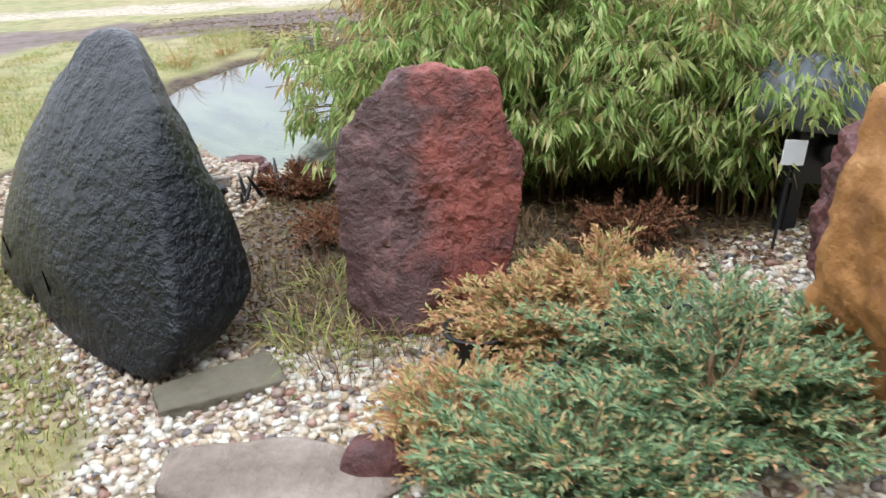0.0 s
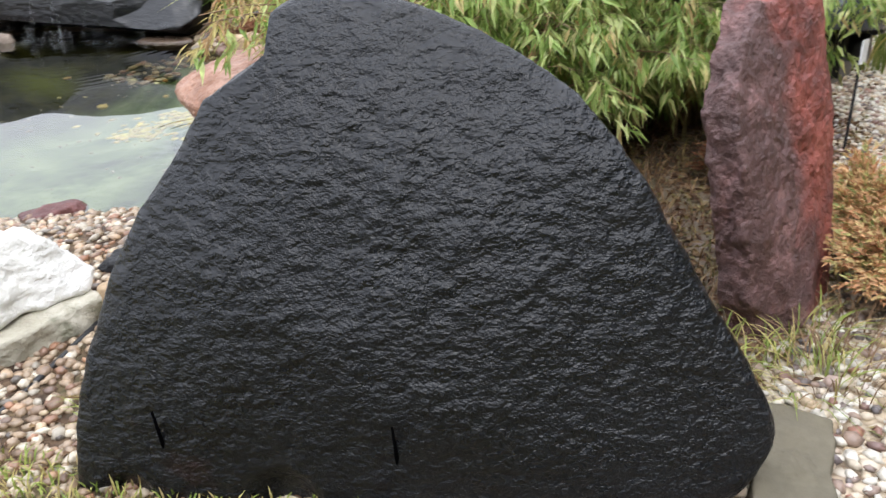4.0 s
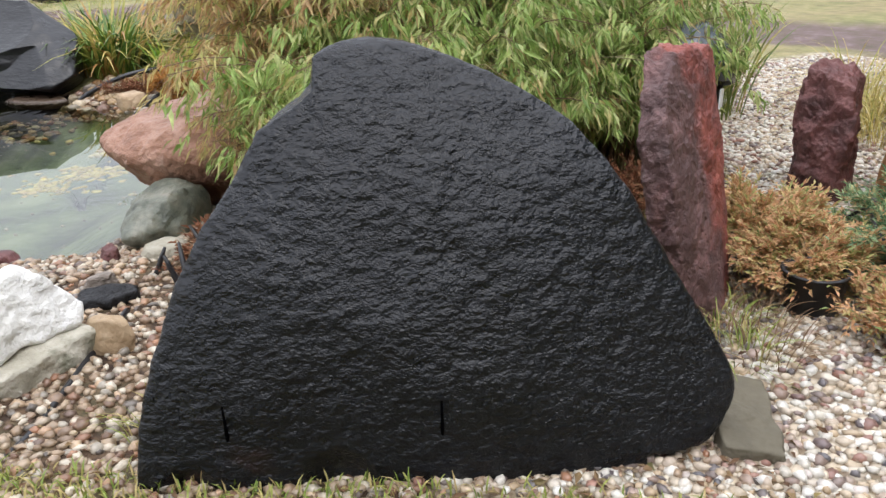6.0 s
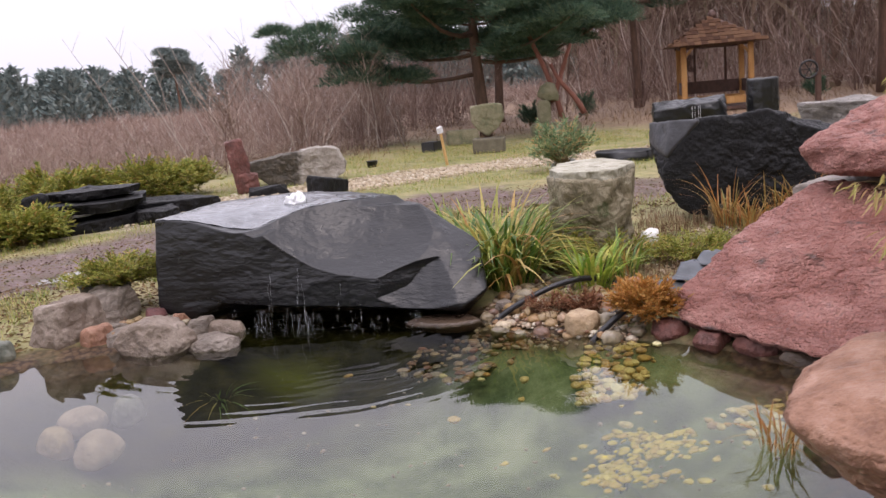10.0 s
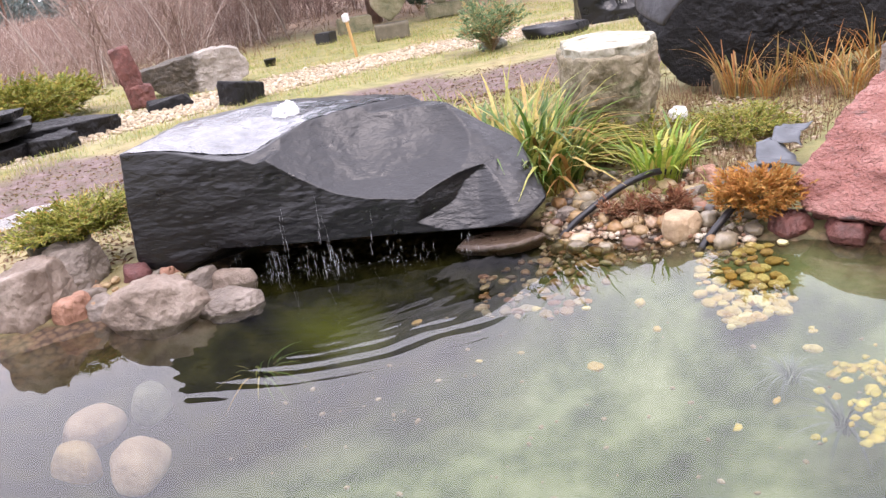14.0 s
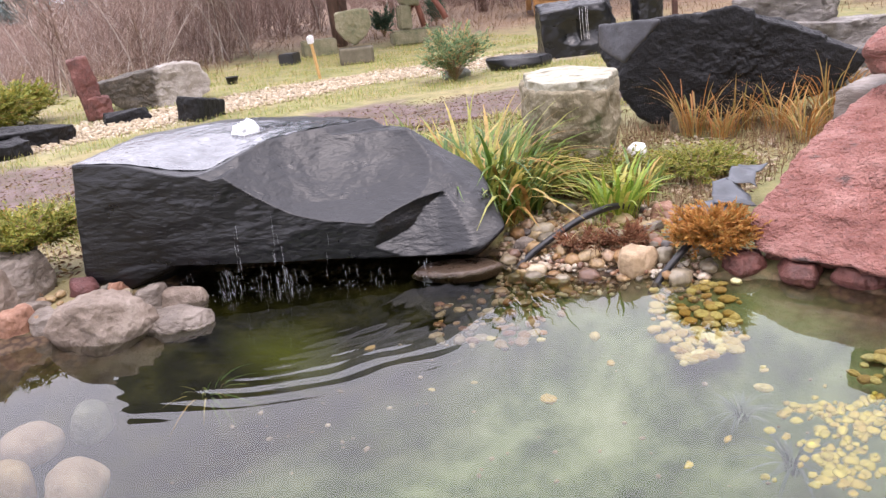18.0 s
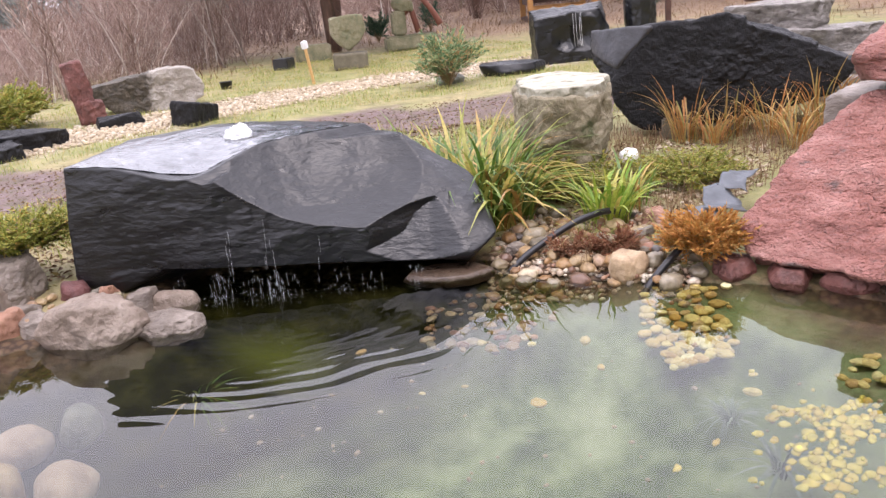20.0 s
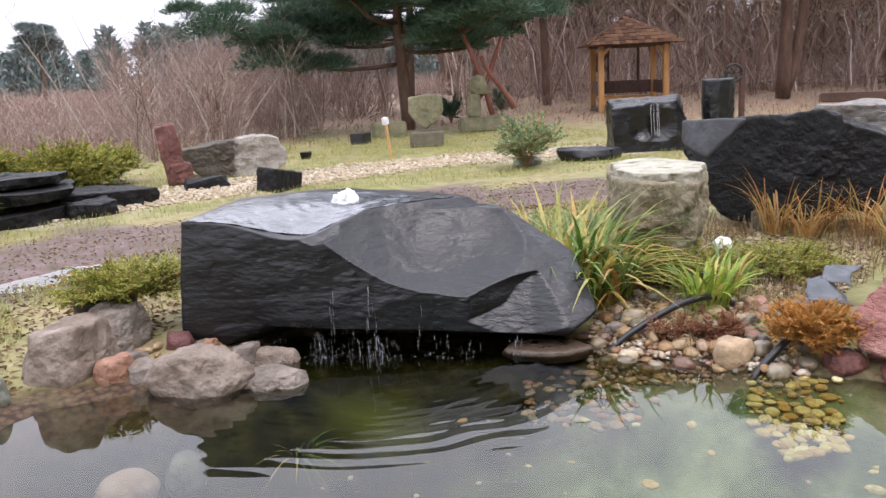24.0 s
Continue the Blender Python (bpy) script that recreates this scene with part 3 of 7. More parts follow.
HOSE = plain_mat("black_hose", (0.014, 0.014, 0.016), 0.35, 0.5, 0.2)
HOOD = plain_mat("blue_grey_hood", (0.10, 0.115, 0.14), 0.22, 0.6, 0.15, 5.0)
WHITE = plain_mat("white_plastic", (0.75, 0.76, 0.78), 0.35, 0.5, 0.05)
FOIL = plain_mat("grey_pond_liner", (0.075, 0.084, 0.094), 0.4, 0.45, 0.35, 7.0)
PALE_WOOD = plain_mat("pale_pine_stake", (0.60, 0.38, 0.16), 0.6, 0.4, 0.15)
DROPS = plain_mat("falling_drops", (0.80, 0.83, 0.86), 0.1, 0.6, 0.05, 60.0)
DROPS.node_tree.nodes["Principled BSDF"].inputs["Alpha"].default_value = 0.5
FOAM = plain_mat("white_water_foam", (0.82, 0.84, 0.86), 0.15, 0.6, 0.08, 60.0)
LILY = island_mat("yellow_lily_pads", [(0.0, (0.62, 0.52, 0.09)), (0.5, (0.78, 0.68, 0.18)), (1.0, (0.66, 0.48, 0.12))], 0.4, 0.5, 0.2)
LITTER = island_mat("dead_leaves", [(0.0, (0.08, 0.04, 0.024)), (0.4, (0.17, 0.095, 0.05)), (0.7, (0.27, 0.175, 0.085)), (0.9, (0.14, 0.13, 0.05)), (1.0, (0.36, 0.27, 0.10))], 0.7, 0.3, 0.15)
BROWN_WET = stone_mat("wet_brown_stone", [(0.3, (0.035, 0.022, 0.015)), (0.55, (0.075, 0.05, 0.033)), (0.8, (0.13, 0.09, 0.06))], 5.0, rough=(0.2, 0.45), bump=((10, 0.6, 0.04), (50, 0.5, 0.01)))
SUNKEN = stone_mat("pale_sunken_stone", [(0.3, (0.24, 0.17, 0.13)), (0.5, (0.38, 0.29, 0.24)), (0.75, (0.48, 0.40, 0.34))], 5.0, rough=(0.6, 0.9), bump=((8, 0.6, 0.04), (30, 0.5, 0.01)), spec=0.05)
COBBLE_WET = island_mat("sunken_cobbles", [(0.0, (0.46, 0.28, 0.08)), (0.2, (0.70, 0.60, 0.26)), (0.4, (0.60, 0.44, 0.16)), (0.55, (0.80, 0.75, 0.44)), (0.75, (0.40, 0.24, 0.09)), (0.9, (0.74, 0.66, 0.32)), (1.0, (0.52, 0.27, 0.10))], 0.6, 0.06, source="Random")
PINK_FACE = stone_mat("fresh_pink_sandstone", [(0.3, (0.34, 0.16, 0.13)), (0.5, (0.50, 0.28, 0.24)), (0.75, (0.62, 0.42, 0.37))], 6.0, rough=(0.5, 0.8), bump=((12, 0.7, 0.03), (50, 0.6, 0.01)))
# flat black for the shade inside drill grooves
GROOVE_SHADE = plain_mat("groove_shade_black", (0.0015, 0.0015, 0.0018), 0.95, 0.0, 0.2)
STUMP = stone_mat("weathered_tan_stone", [(0.3, (0.11, 0.092, 0.055)), (0.5, (0.23, 0.195, 0.125)), (0.75, (0.37, 0.325, 0.23))], 5.0, rough=(0.7, 0.95), bump=((9, 0.8, 0.05), (40, 0.9, 0.016)), stain=((0.09, 0.10, 0.045), 3.0, 0.58))
BENCH = stone_mat("two_toned_gneiss", [(0.3, (0.18, 0.155, 0.125)), (0.5, (0.30, 0.27, 0.23)), (0.75, (0.46, 0.43, 0.39))], 4.0, rough=(0.5, 0.8), bump=((8, 0.8, 0.05), (40, 0.7, 0.012)), halves=((0.075, 0.062, 0.045), 0.08))

# ---- ground, pond ----
POND = [(-2.1, 6.55), (-1.65, 5.98), (-1.1, 5.6), (-0.5, 5.85), (0.2, 6.3), (0.85, 6.7), (0.98, 7.2), (0.95, 7.6), (0.80, 8.1), (0.74, 8.7), (0.9, 9.1), (0.72, 9.75),
        (0.3, 10.42), (0.02, 10.82), (-0.38, 10.72), (-0.72, 10.3), (-1.12, 10.72), (-1.55, 10.95), (-2.0, 10.9), (-2.45, 10.2), (-2.75, 9.0), (-2.7, 7.6), (-2.5, 6.9)]
TRACK = [(-14, 12.6), (-6, 13.4), (-2, 14.2), (1, 14.7), (4, 13.4), (6.3, 11.8), (7.6, 8.5), (7.4, 4.0), (6, -3)]
GRAVEL_PATH = [(-10, 17.2), (-2, 17.2), (2.0, 17.4), (4.2, 17.2), (6.5, 16.8), (9.0, 15.8), (11, 14.2), (13, 12.2), (15, 8), (15, 0)]
GRAVEL_GARDEN = [(-1.75, 3.3), (-1.2, 2.4), (-1.0, 1.2), (-0.2, 0.8), (2.6, 1.0), (3.2, 2.4), (5.8, 2.6), (6.0, 4.2), (4.2, 4.9), (3.2, 4.6), (1.9, 4.1), (1.6, 3.9), (0.3, 3.1), (-0.7, 2.85), (-1.3, 3.2)]
SHORE = [(-2.6, 6.9), (-3.0, 5.5), (-3.0, 4.3), (-2.9, 3.0), (-2.0, 2.4), (-1.7, 3.2), (-1.4, 4.1), (-0.9, 4.9), (-0.4, 5.6), (-1.1, 5.7), (-1.7, 6.1), (-2.1, 6.6)]


def ground_height(x, y):
    x, y = np.asarray(x, float), np.asarray(y, float)
    flat = np.stack([x, y, 0 * x], -1).reshape(-1, 3)
    h = 0.085 + (0.018 * fbm(flat * 0.9, 3, 3) + 0.006 * fbm(flat * 6.0, 2, 5)).reshape(x.shape)
    h = h + 0.004 * np.maximum(0, np.hypot(x + 3, y - 7) - 14)
    d = edge_distance(POND, x, y)
    wet = inside(POND, x, y)
    bank = 0.006 + 0.19 * d
    h = np.where(wet, -np.minimum(0.42, 0.015 + 0.42 * d) + 0.2 * (h - 0.085), np.minimum(h, bank))
    t = edge_distance(TRACK, x, y, False)
    rut = 0.035 * np.exp(-((t - 0.55) / 0.22) ** 2)
    return h - np.where(wet, 0, rut)


def spread(lo, hi, step, far, grow=1.22):
    mid = np.arange(lo, hi + step / 2, step)
    out, d, q = [], step, 0
    while q < far:
        d *= grow
        q += d
        out.append(q)
    out = np.array(out)
    return np.concatenate([(lo - out)[::-1], mid, hi + out])


gx, gy = spread(-5.5, 6.5, 0.075, 900), spread(0.5, 15.5, 0.075, 900)
X, Y = np.meshgrid(gx, gy)
Z = ground_height(X, Y)
nx, ny = len(gx), len(gy)
idx = np.arange(nx * ny).reshape(ny, nx)
quads = np.stack([idx[:-1, :-1], idx[:-1, 1:], idx[1:, 1:], idx[1:, :-1]], -1).reshape(-1, 4)
ground_me = mesh_of("ground", np.stack([X, Y, Z], -1).reshape(-1, 3), quads)
wob = (0.35 * fbm(np.stack([X, Y, 0 * X], -1).reshape(-1, 3) * 1.3, 4, 21)).reshape(X.shape)
soft = lambda v: np.clip(v, 0, 1)
z_track = soft(2.2 - (edge_distance(TRACK, X, Y, False) + 1.2 * wob) / 0.85)
UNDER = [(-1.25, 3.3), (-0.7, 2.85), (0.3, 3.05), (1.6, 3.7), (2.0, 4.6), (1.4, 5.6), (-0.4, 5.5), (-1.0, 4.7), (-1.3, 4.0)]
z_track = np.maximum(z_track, np.where(inside(UNDER, X, Y), 0.9, 0))
z_path = soft(1.7 - (edge_distance(GRAVEL_PATH, X, Y, False) + wob) / 0.9)
z_gar = np.where(inside(GRAVEL_GARDEN, X, Y), 1.0, soft(1 - edge_distance(GRAVEL_GARDEN, X, Y) / 0.25 + wob))
z_shore = np.where(inside(SHORE, X, Y), 1.0, soft(1 - edge_distance(SHORE, X, Y) / 0.2 + wob))
z_bed = inside(POND, X, Y) * soft(edge_distance(POND, X, Y) / 0.22 - 0.1 + wob)
z_shore = np.maximum(z_shore, soft(1.4 - (edge_distance(POND, X, Y) + 0.3 * wob) / 0.3))
# fountain end of the bed: olive algae plus painted-in dimness
z_dim_algae = soft((Y - 8.35 + 0.35 * X) / 0.7 + wob)
z_dry = soft((np.hypot(X + 3, Y - 7) - 21) / 5 + 1.5 * wob)
for name, r, g, b in (("zone", z_track, np.maximum(z_path, z_gar), z_shore), ("wetzone", z_bed, z_dim_algae, z_dry)):
    at = ground_me.color_attributes.new(name, "FLOAT_COLOR", "POINT")
    at.data.foreach_set("color", np.stack([r, g, b, np.ones_like(r)], -1).astype(np.float32).ravel())

GROUND, n, l, p = nodes_of("garden_ground")


def zone(attr):
    a = n.new("ShaderNodeAttribute")
    a.attribute_name = attr
    s = n.new("ShaderNodeSeparateColor")
    l.new(a.outputs["Color"], s.inputs[0])
    return s.outputs


big, mid, fine = noise_node(n, l, 0.7, 6), noise_node(n, l, 5.0, 8), noise_node(n, l, 60.0, 6)
turf = ramp(n, [(0.30, (0.08, 0.055, 0.035)), (0.42, (0.19, 0.155, 0.07)), (0.55, (0.29, 0.24, 0.11)), (0.7, (0.42, 0.32, 0.18))])
l.new(mid.outputs["Fac"], turf.inputs[0])
turf2 = ramp(n, [(0.35, (0.31, 0.25, 0.13)), (0.60, (0.17, 0.215, 0.06))])
l.new(big.outputs["Fac"], turf2.inputs[0])
col = blend(n, l, turf.outputs[0], turf2.outputs[0], 0.45)
dry = ramp(n, [(0.35, (0.13, 0.08, 0.055)), (0.6, (0.27, 0.18, 0.11))])
l.new(mid.outputs["Fac"], dry.inputs[0])
z1, z2 = zone("zone"), zone("wetzone")
col = blend(n, l, col, dry.outputs[0], z2[2])
mud = ramp(n, [(0.35, (0.075, 0.048, 0.044)), (0.55, (0.145, 0.098, 0.092)), (0.7, (0.22, 0.165, 0.15))])
l.new(mid.outputs["Fac"], mud.inputs[0])
vor = n.new("ShaderNodeTexVoronoi")
vor.inputs["Scale"].default_value = 24
tc = n.new("ShaderNodeTexCoord")
l.new(tc.outputs["Object"], vor.inputs["Vector"])
stones = ramp(n, [(0.0, (0.62, 0.55, 0.43)), (0.4, (0.46, 0.37, 0.26)), (0.7, (0.70, 0.66, 0.57)), (1.0, (0.34, 0.26, 0.18))])
sep = n.new("ShaderNodeSeparateColor")
l.new(vor.outputs["Color"], sep.inputs[0])
l.new(sep.outputs[0], stones.inputs[0])
gap = ramp(n, [(0.35, (1, 1, 1)), (0.7, (0.35, 0.30, 0.25))])
l.new(vor.outputs["Distance"], gap.inputs[0])
stones_c = blend(n, l, stones.outputs[0], gap.outputs[0], 1.0, "MULTIPLY")


def ragged(sock, lo=0.35, hi=0.6):
    a = n.new("ShaderNodeMath")
    a.operation = "MULTIPLY_ADD"
    l.new(mid.outputs["Fac"], a.inputs[0])
    a.inputs[1].default_value = 0.7
    l.new(sock, a.inputs[2])
    r = ramp(n, [((lo + 0.35) / 2, (0, 0, 0)), ((hi + 0.55) / 2, (1, 1, 1))])
    half = n.new("ShaderNodeMath")
    half.operation = "MULTIPLY"
    half.inputs[1].default_value = 0.5
    l.new(a.outputs[0], half.inputs[0])
    l.new(half.outputs[0], r.inputs[0])
    return r.outputs[0]


col = blend(n, l, col, mud.outputs[0], ragged(z1[0], 0.5, 0.85))
col = blend(n, l, col, stones_c, ragged(z1[1], 0.5, 0.8))
brown = blend(n, l, stones_c, (0.17, 0.115, 0.075), 1.0, "MULTIPLY")
col = blend(n, l, col, brown, ragged(z1[2], 0.5, 0.8))
cloudy = noise_node(n, l, 2.3, 9, 0.66)
silt = ramp(n, [(0.32, (0.035, 0.055, 0.022)), (0.45, (0.11, 0.155, 0.07)), (0.58, (0.22, 0.275, 0.145)), (0.72, (0.34, 0.39, 0.25))])
l.new(cloudy.outputs["Fac"], silt.inputs[0])
# olive algae, darkened further for shade and light lost in the water
dim_algae = ramp(n, [(0.35, (0.010, 0.010, 0.0025)), (0.5, (0.022, 0.022, 0.005)), (0.65, (0.045, 0.043, 0.011))])
l.new(mid.outputs["Fac"], dim_algae.inputs[0])
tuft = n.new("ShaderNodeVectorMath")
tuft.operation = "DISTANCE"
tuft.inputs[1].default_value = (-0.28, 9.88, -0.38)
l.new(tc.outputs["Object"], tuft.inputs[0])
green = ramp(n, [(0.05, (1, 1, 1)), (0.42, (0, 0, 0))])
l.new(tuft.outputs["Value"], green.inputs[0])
moss = blend(n, l, dim_algae.outputs[0], (0.10, 0.115, 0.006), green.outputs[0])
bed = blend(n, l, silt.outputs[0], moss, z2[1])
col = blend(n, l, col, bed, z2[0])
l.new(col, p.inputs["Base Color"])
p.inputs["Roughness"].default_value = 0.75
wetness = n.new("ShaderNodeMapRange")
wetness.inputs["To Min"].default_value, wetness.inputs["To Max"].default_value = 0.4, 0.03
l.new(z2[0], wetness.inputs["Value"])
l.new(wetness.outputs[0], p.inputs["Specular IOR Level"])
bumped(n, l, p, [(mid.outputs["Fac"], 0.5, 0.05), (fine.outputs["Fac"], 0.5, 0.012)])
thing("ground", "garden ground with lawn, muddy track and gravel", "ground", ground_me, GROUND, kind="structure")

WATER, n, l, p = nodes_of("pond_water")
n.remove(p)
tr = n.new("ShaderNodeBsdfTransparent")
tr.inputs["Color"].default_value = (0.78, 0.80, 0.70, 1)
gl = n.new("ShaderNodeBsdfGlossy")
gl.inputs["Roughness"].default_value = 0.0
gl.inputs["Color"].default_value = (1, 1, 1, 1)
fr = n.new("ShaderNodeFresnel")
fr.inputs["IOR"].default_value = 1.56
mx = n.new("ShaderNodeMixShader")
l.new(fr.outputs[0], mx.inputs[0])
l.new(tr.outputs[0], mx.inputs[1])
l.new(gl.outputs[0], mx.inputs[2])
l.new(mx.outputs[0], n["Material Output"].inputs[0])


def rings(p, x, y, wave, slope, near, far):
    """Heights of ring waves about a point, between two radii, uneven round the ring."""
    r = np.hypot(p[:, 0] - x, p[:, 1] - y)
    k = 2 * math.pi / wave
    rise = np.clip((r - near) / (0.35 * far), 0, 1) * np.clip((far - r) / (0.3 * far), 0, 1)
    patch = 0.45 + 0.75 * np.clip(fbm(p * 1.7, 2, 91) + 0.3, 0, 1)
    return slope / k * np.sin(k * (r + 0.06 * fbm(p * 1.9, 2, 92))) * rise * patch


wx, wy = np.meshgrid(np.arange(-3.3, 1.31, 0.018), np.arange(5.0, 11.41, 0.018))
wp = np.stack([wx.ravel(), wy.ravel(), 0 * wx.ravel()], 1)
wp[:, 2] = rings(wp, 0.05, 10.05, 0.105, 0.044, 0.45, 2.2) + rings(wp, 0.3, 9.5, 0.16, 0.014, 0.1, 1.5) + rings(wp, -0.45, 6.5, 0.09, 0.07, 0.0, 0.5) + 0.0006 * fbm(wp * 2.2, 2, 93)
idx = np.arange(wx.size).reshape(wx.shape)
water = thing("pond_water", "clear greenish pond water with ring ripples", "water", mesh_of("pond_water", wp, np.stack([idx[:-1, :-1], idx[:-1, 1:], idx[1:, 1:], idx[1:, :-1]], -1).reshape(-1, 4)), WATER, kind="structure")
water.visible_shadow = False

# ---- standing stones beside the path ----
mono = [(-0.03, 0.0, 0.02), (0.8, -0.07, 0.0), (1.53, -0.06, 0.0), (-0.22, 0.10, 0.24), (1.51, -0.01, 0.28), (0.01, 0.16, 0.54), (1.43, 0.08, 0.5), (0.19, 0.26, 0.86), (1.29, 0.17, 0.79), (0.6, 0.10, 0.6), (1.05, 0.04, 0.6), (0.5, -0.03, 0.3), (1.1, -0.045, 0.3), (0.6, 0.29, 0.95), (0.92, 0.27, 1.0), (1.14, 0.24, 0.93),
        (0.28, 0.38, 0.99), (0.44, 0.42, 1.11), (0.57, 0.44, 1.155), (0.89, 0.42, 1.185), (1.0, 0.38, 1.165), (0.84, 0.58, 1.16), (0.72, 0.58, 1.05), (0.58, 0.58, 0.92), (0.40, 0.58, 0.72), (0.14, 0.58, 0.42), (0.0, 0.54, 0.2), (0.0, 0.5, 0.05), (1.3, 0.5, 0.0), (1.2, 0.5, 0.6)]
stone("black_standing_stone", "tall leaning black basalt slab, wet and dimpled, on gravel", [(s, -d, z) for s, d, z in mono], BASALT, (-1.15, 2.65, 0.03), 130.5, detail=8, edge=22,
      rough=((2.0, 0.016), (6.0, 0.007), (22.0, 0.003)), scoops=(((-0.02, -0.34, -0.08), 0.22), wedge(((-1, -0.25, 0.05), (0.20, -0.30, 0.2)), ((0.1, -0.35, -1), (0.05, -0.3, 0.19))), wedge(((1, 0.1, 0.12), (0.985, -0.36, 1.08)), ((0.62, 0, 1), (1.0, -0.3, 1.03))), ((0.02, -0.30, 0.93), 0.16), ((0.95, 0.22, 0.08), 0.20), ((1.35, 0.19, 0.05), 0.17)), seed=4)
slots = bpy.data.objects["black_standing_stone"]
# nothing is cut: black rods on the face paint the grooves' shade
for x, y, z, ln in ((-1.985, 3.561, 0.25, 0.2), (-1.626, 3.131, 0.245, 0.2)):
    v, f = tube([(0, 0, -ln / 2), (0, 0, 0), (0, 0, ln / 2)], [0.003, 0.005, 0.003], 8)
    part("drill_groove", mesh_of("drill_groove", *tri(v, f)), GROOVE_SHADE, slots, "thin black rod painting the shade of a vertical drill groove", m=slots.matrix_world.inverted() @ pose(x + 0.008, y + 0.008, z, 4, -6, 0))
stone("foot_stone", "flat grey stone wedge under the black slab", [(-0.24, -0.1, 0), (0.2, -0.1, 0), (0.2, 0.12, 0), (-0.24, 0.1, 0), (-0.23, -0.08, 0.10), (0.19, -0.09, 0.09), (0.2, 0.1, 0.12), (-0.23, 0.08, 0.11)],
      CONCRETE, (-0.83, 2.61, 0.01), 28, detail=6, edge=40, rough=((6, 0.018), (20, 0.008), (50, 0.003)))
stone("red_standing_stone", "upright mottled red porphyry slab with dark flank", [(x, y + k, z) for k in (0, 0.10) for x, y, z in ((-0.29, -0.08, -0.05), (-0.12, -0.16, -0.06), (0.15, -0.08, -0.05), (-0.33, -0.02, 0.25), (-0.34, 0.03, 0.62), (-0.31, 0.08, 0.77), (-0.19, 0.12, 0.9), (-0.08, 0.15, 0.985), (0.1, 0.14, 0.985), (0.25, 0.11, 0.965), (0.30, 0.09, 0.84), (0.36, 0.06, 0.6), (0.33, 0.01, 0.38), (0.25, -0.05, 0.1))], PORPHYRY, (-0.1, 3.05, 0.05), 5, detail=7, edge=120,
      rough=((5, 0.022), (17, 0.015), (45, 0.007)), scoops=(((0.62, 0.05, 0.30), 0.30), ((0.0, -0.30, 0.62), 0.24)), seed=9)
stone("dark_red_stone", "small upright dark red stone with a notched waist", [(-0.2, -0.15, 0), (0.12, -0.17, 0), (0.2, 0.1, 0), (-0.12, 0.16, 0), (-0.25, -0.1, 0.14), (0.27, -0.12, 0.2), (0.24, 0.1, 0.25), (-0.22, 0.12, 0.2), (-0.2, -0.12, 0.62), (0.14, -0.13, 0.62), (0.16, 0.1, 0.66), (-0.13, 0.12, 0.7), (0, 0, 0.76)],
      PORPHYRY_DARK, (1.56, 3.06, 0.04), 10, detail=7, edge=60, rough=((5, 0.035), (15, 0.022), (42, 0.008)), scoops=(((-0.62, -0.45, 0.42), 0.52), ((0.5, -0.4, 0.62), 0.4)), seed=3)
ochre = new("ochre_stone")
ochre.matrix_world = pose(1.38, 2.3, 0.05, 0, 0, 20)
tagged(ochre, "tall ochre sandstone block with a broken pink face", "rock")
TOP4 = [(-0.27, -0.12, 0.9), (0.5, -0.42, 0.22), (0.64, 0.3, 0.9), (-0.12, 0.22, 1.02)]
v, f = rock([(-0.28, -0.3, 0), (0.5, -0.3, 0), (0.6, 0.35, 0), (-0.2, 0.3, 0), (-0.36, -0.25, 0.4), (0.6, -0.32, 0.3), (0.64, 0.32, 0.5), (-0.3, 0.25, 0.45)] + TOP4, 6, 44, ((4, 0.025), (14, 0.014), (40, 0.005)), (), 12)
part("body", mesh_of("body", v, f), SANDSTONE_ORANGE, ochre)
v, f = rock([(x * 0.97 + 0.01, y * 0.97, z + 0.03) for x, y, z in TOP4] + [(x * 0.97 + 0.01, y * 0.97, z - 0.08) for x, y, z in TOP4], 6, 30, ((4, 0.02), (14, 0.012), (40, 0.005)), (), 13)
part("pink_face", mesh_of("pink_face", v, f), PINK_FACE, ochre, "fresh pink broken face")

# ---- pond stones ----
F0, FT = (-0.55, 11.08, 0.0), math.degrees(math.atan2(-0.846, 0.533))
fount = [(0, 0, 0.85), (0.07, 0.93, 0.86), (0.56, 1.35, 0.87), (1.2, 1.15, 0.86), (1.88, 0.55, 0.85), (0.78, 0, 0.76), (1.7, 0.0, 0.40), (2.38, 0.52, 0.49), (2.52, 0.1, 0.2), (2.36, -0.02, 0.11), (2.42, 0.5, 0.1),
         (-0.04, -0.02, 0.14), (0.2, 0.0, 0.02), (1.75, 0.0, 0.08), (0.25, 0.4, -0.2), (2.1, 0.35, -0.2), (0.3, 1.15, -0.1), (1.6, 1.1, -0.1), (0.0, 0.9, 0.05), (2.2, 0.6, 0.0)]
POOL_EDGE = [(0.005, -0.15), (0.10, 0.8), (0.54, 1.2), (1.12, 1.03), (1.66, 0.66), (1.15, 0.36), (0.80, 0.11), (0.70, 0.0), (0.70, -0.15)]


def basin(v):
    """A shallow pool sunk into the flat top, open at the front edge."""
    m = inside(POOL_EDGE, v[:, 0], v[:, 1]) & (v[:, 2] > 0.66)
    d = edge_distance(POOL_EDGE, v[:, 0], v[:, 1])
    v[m, 2] -= np.minimum(0.004, d[m] * 0.2)
    return v


fountain = new("fountain_stone")
fountain.matrix_world = pose(*F0, 0, 0, FT)
tagged(fountain, "large wet black basalt fountain block overhanging the pond", "fountain")


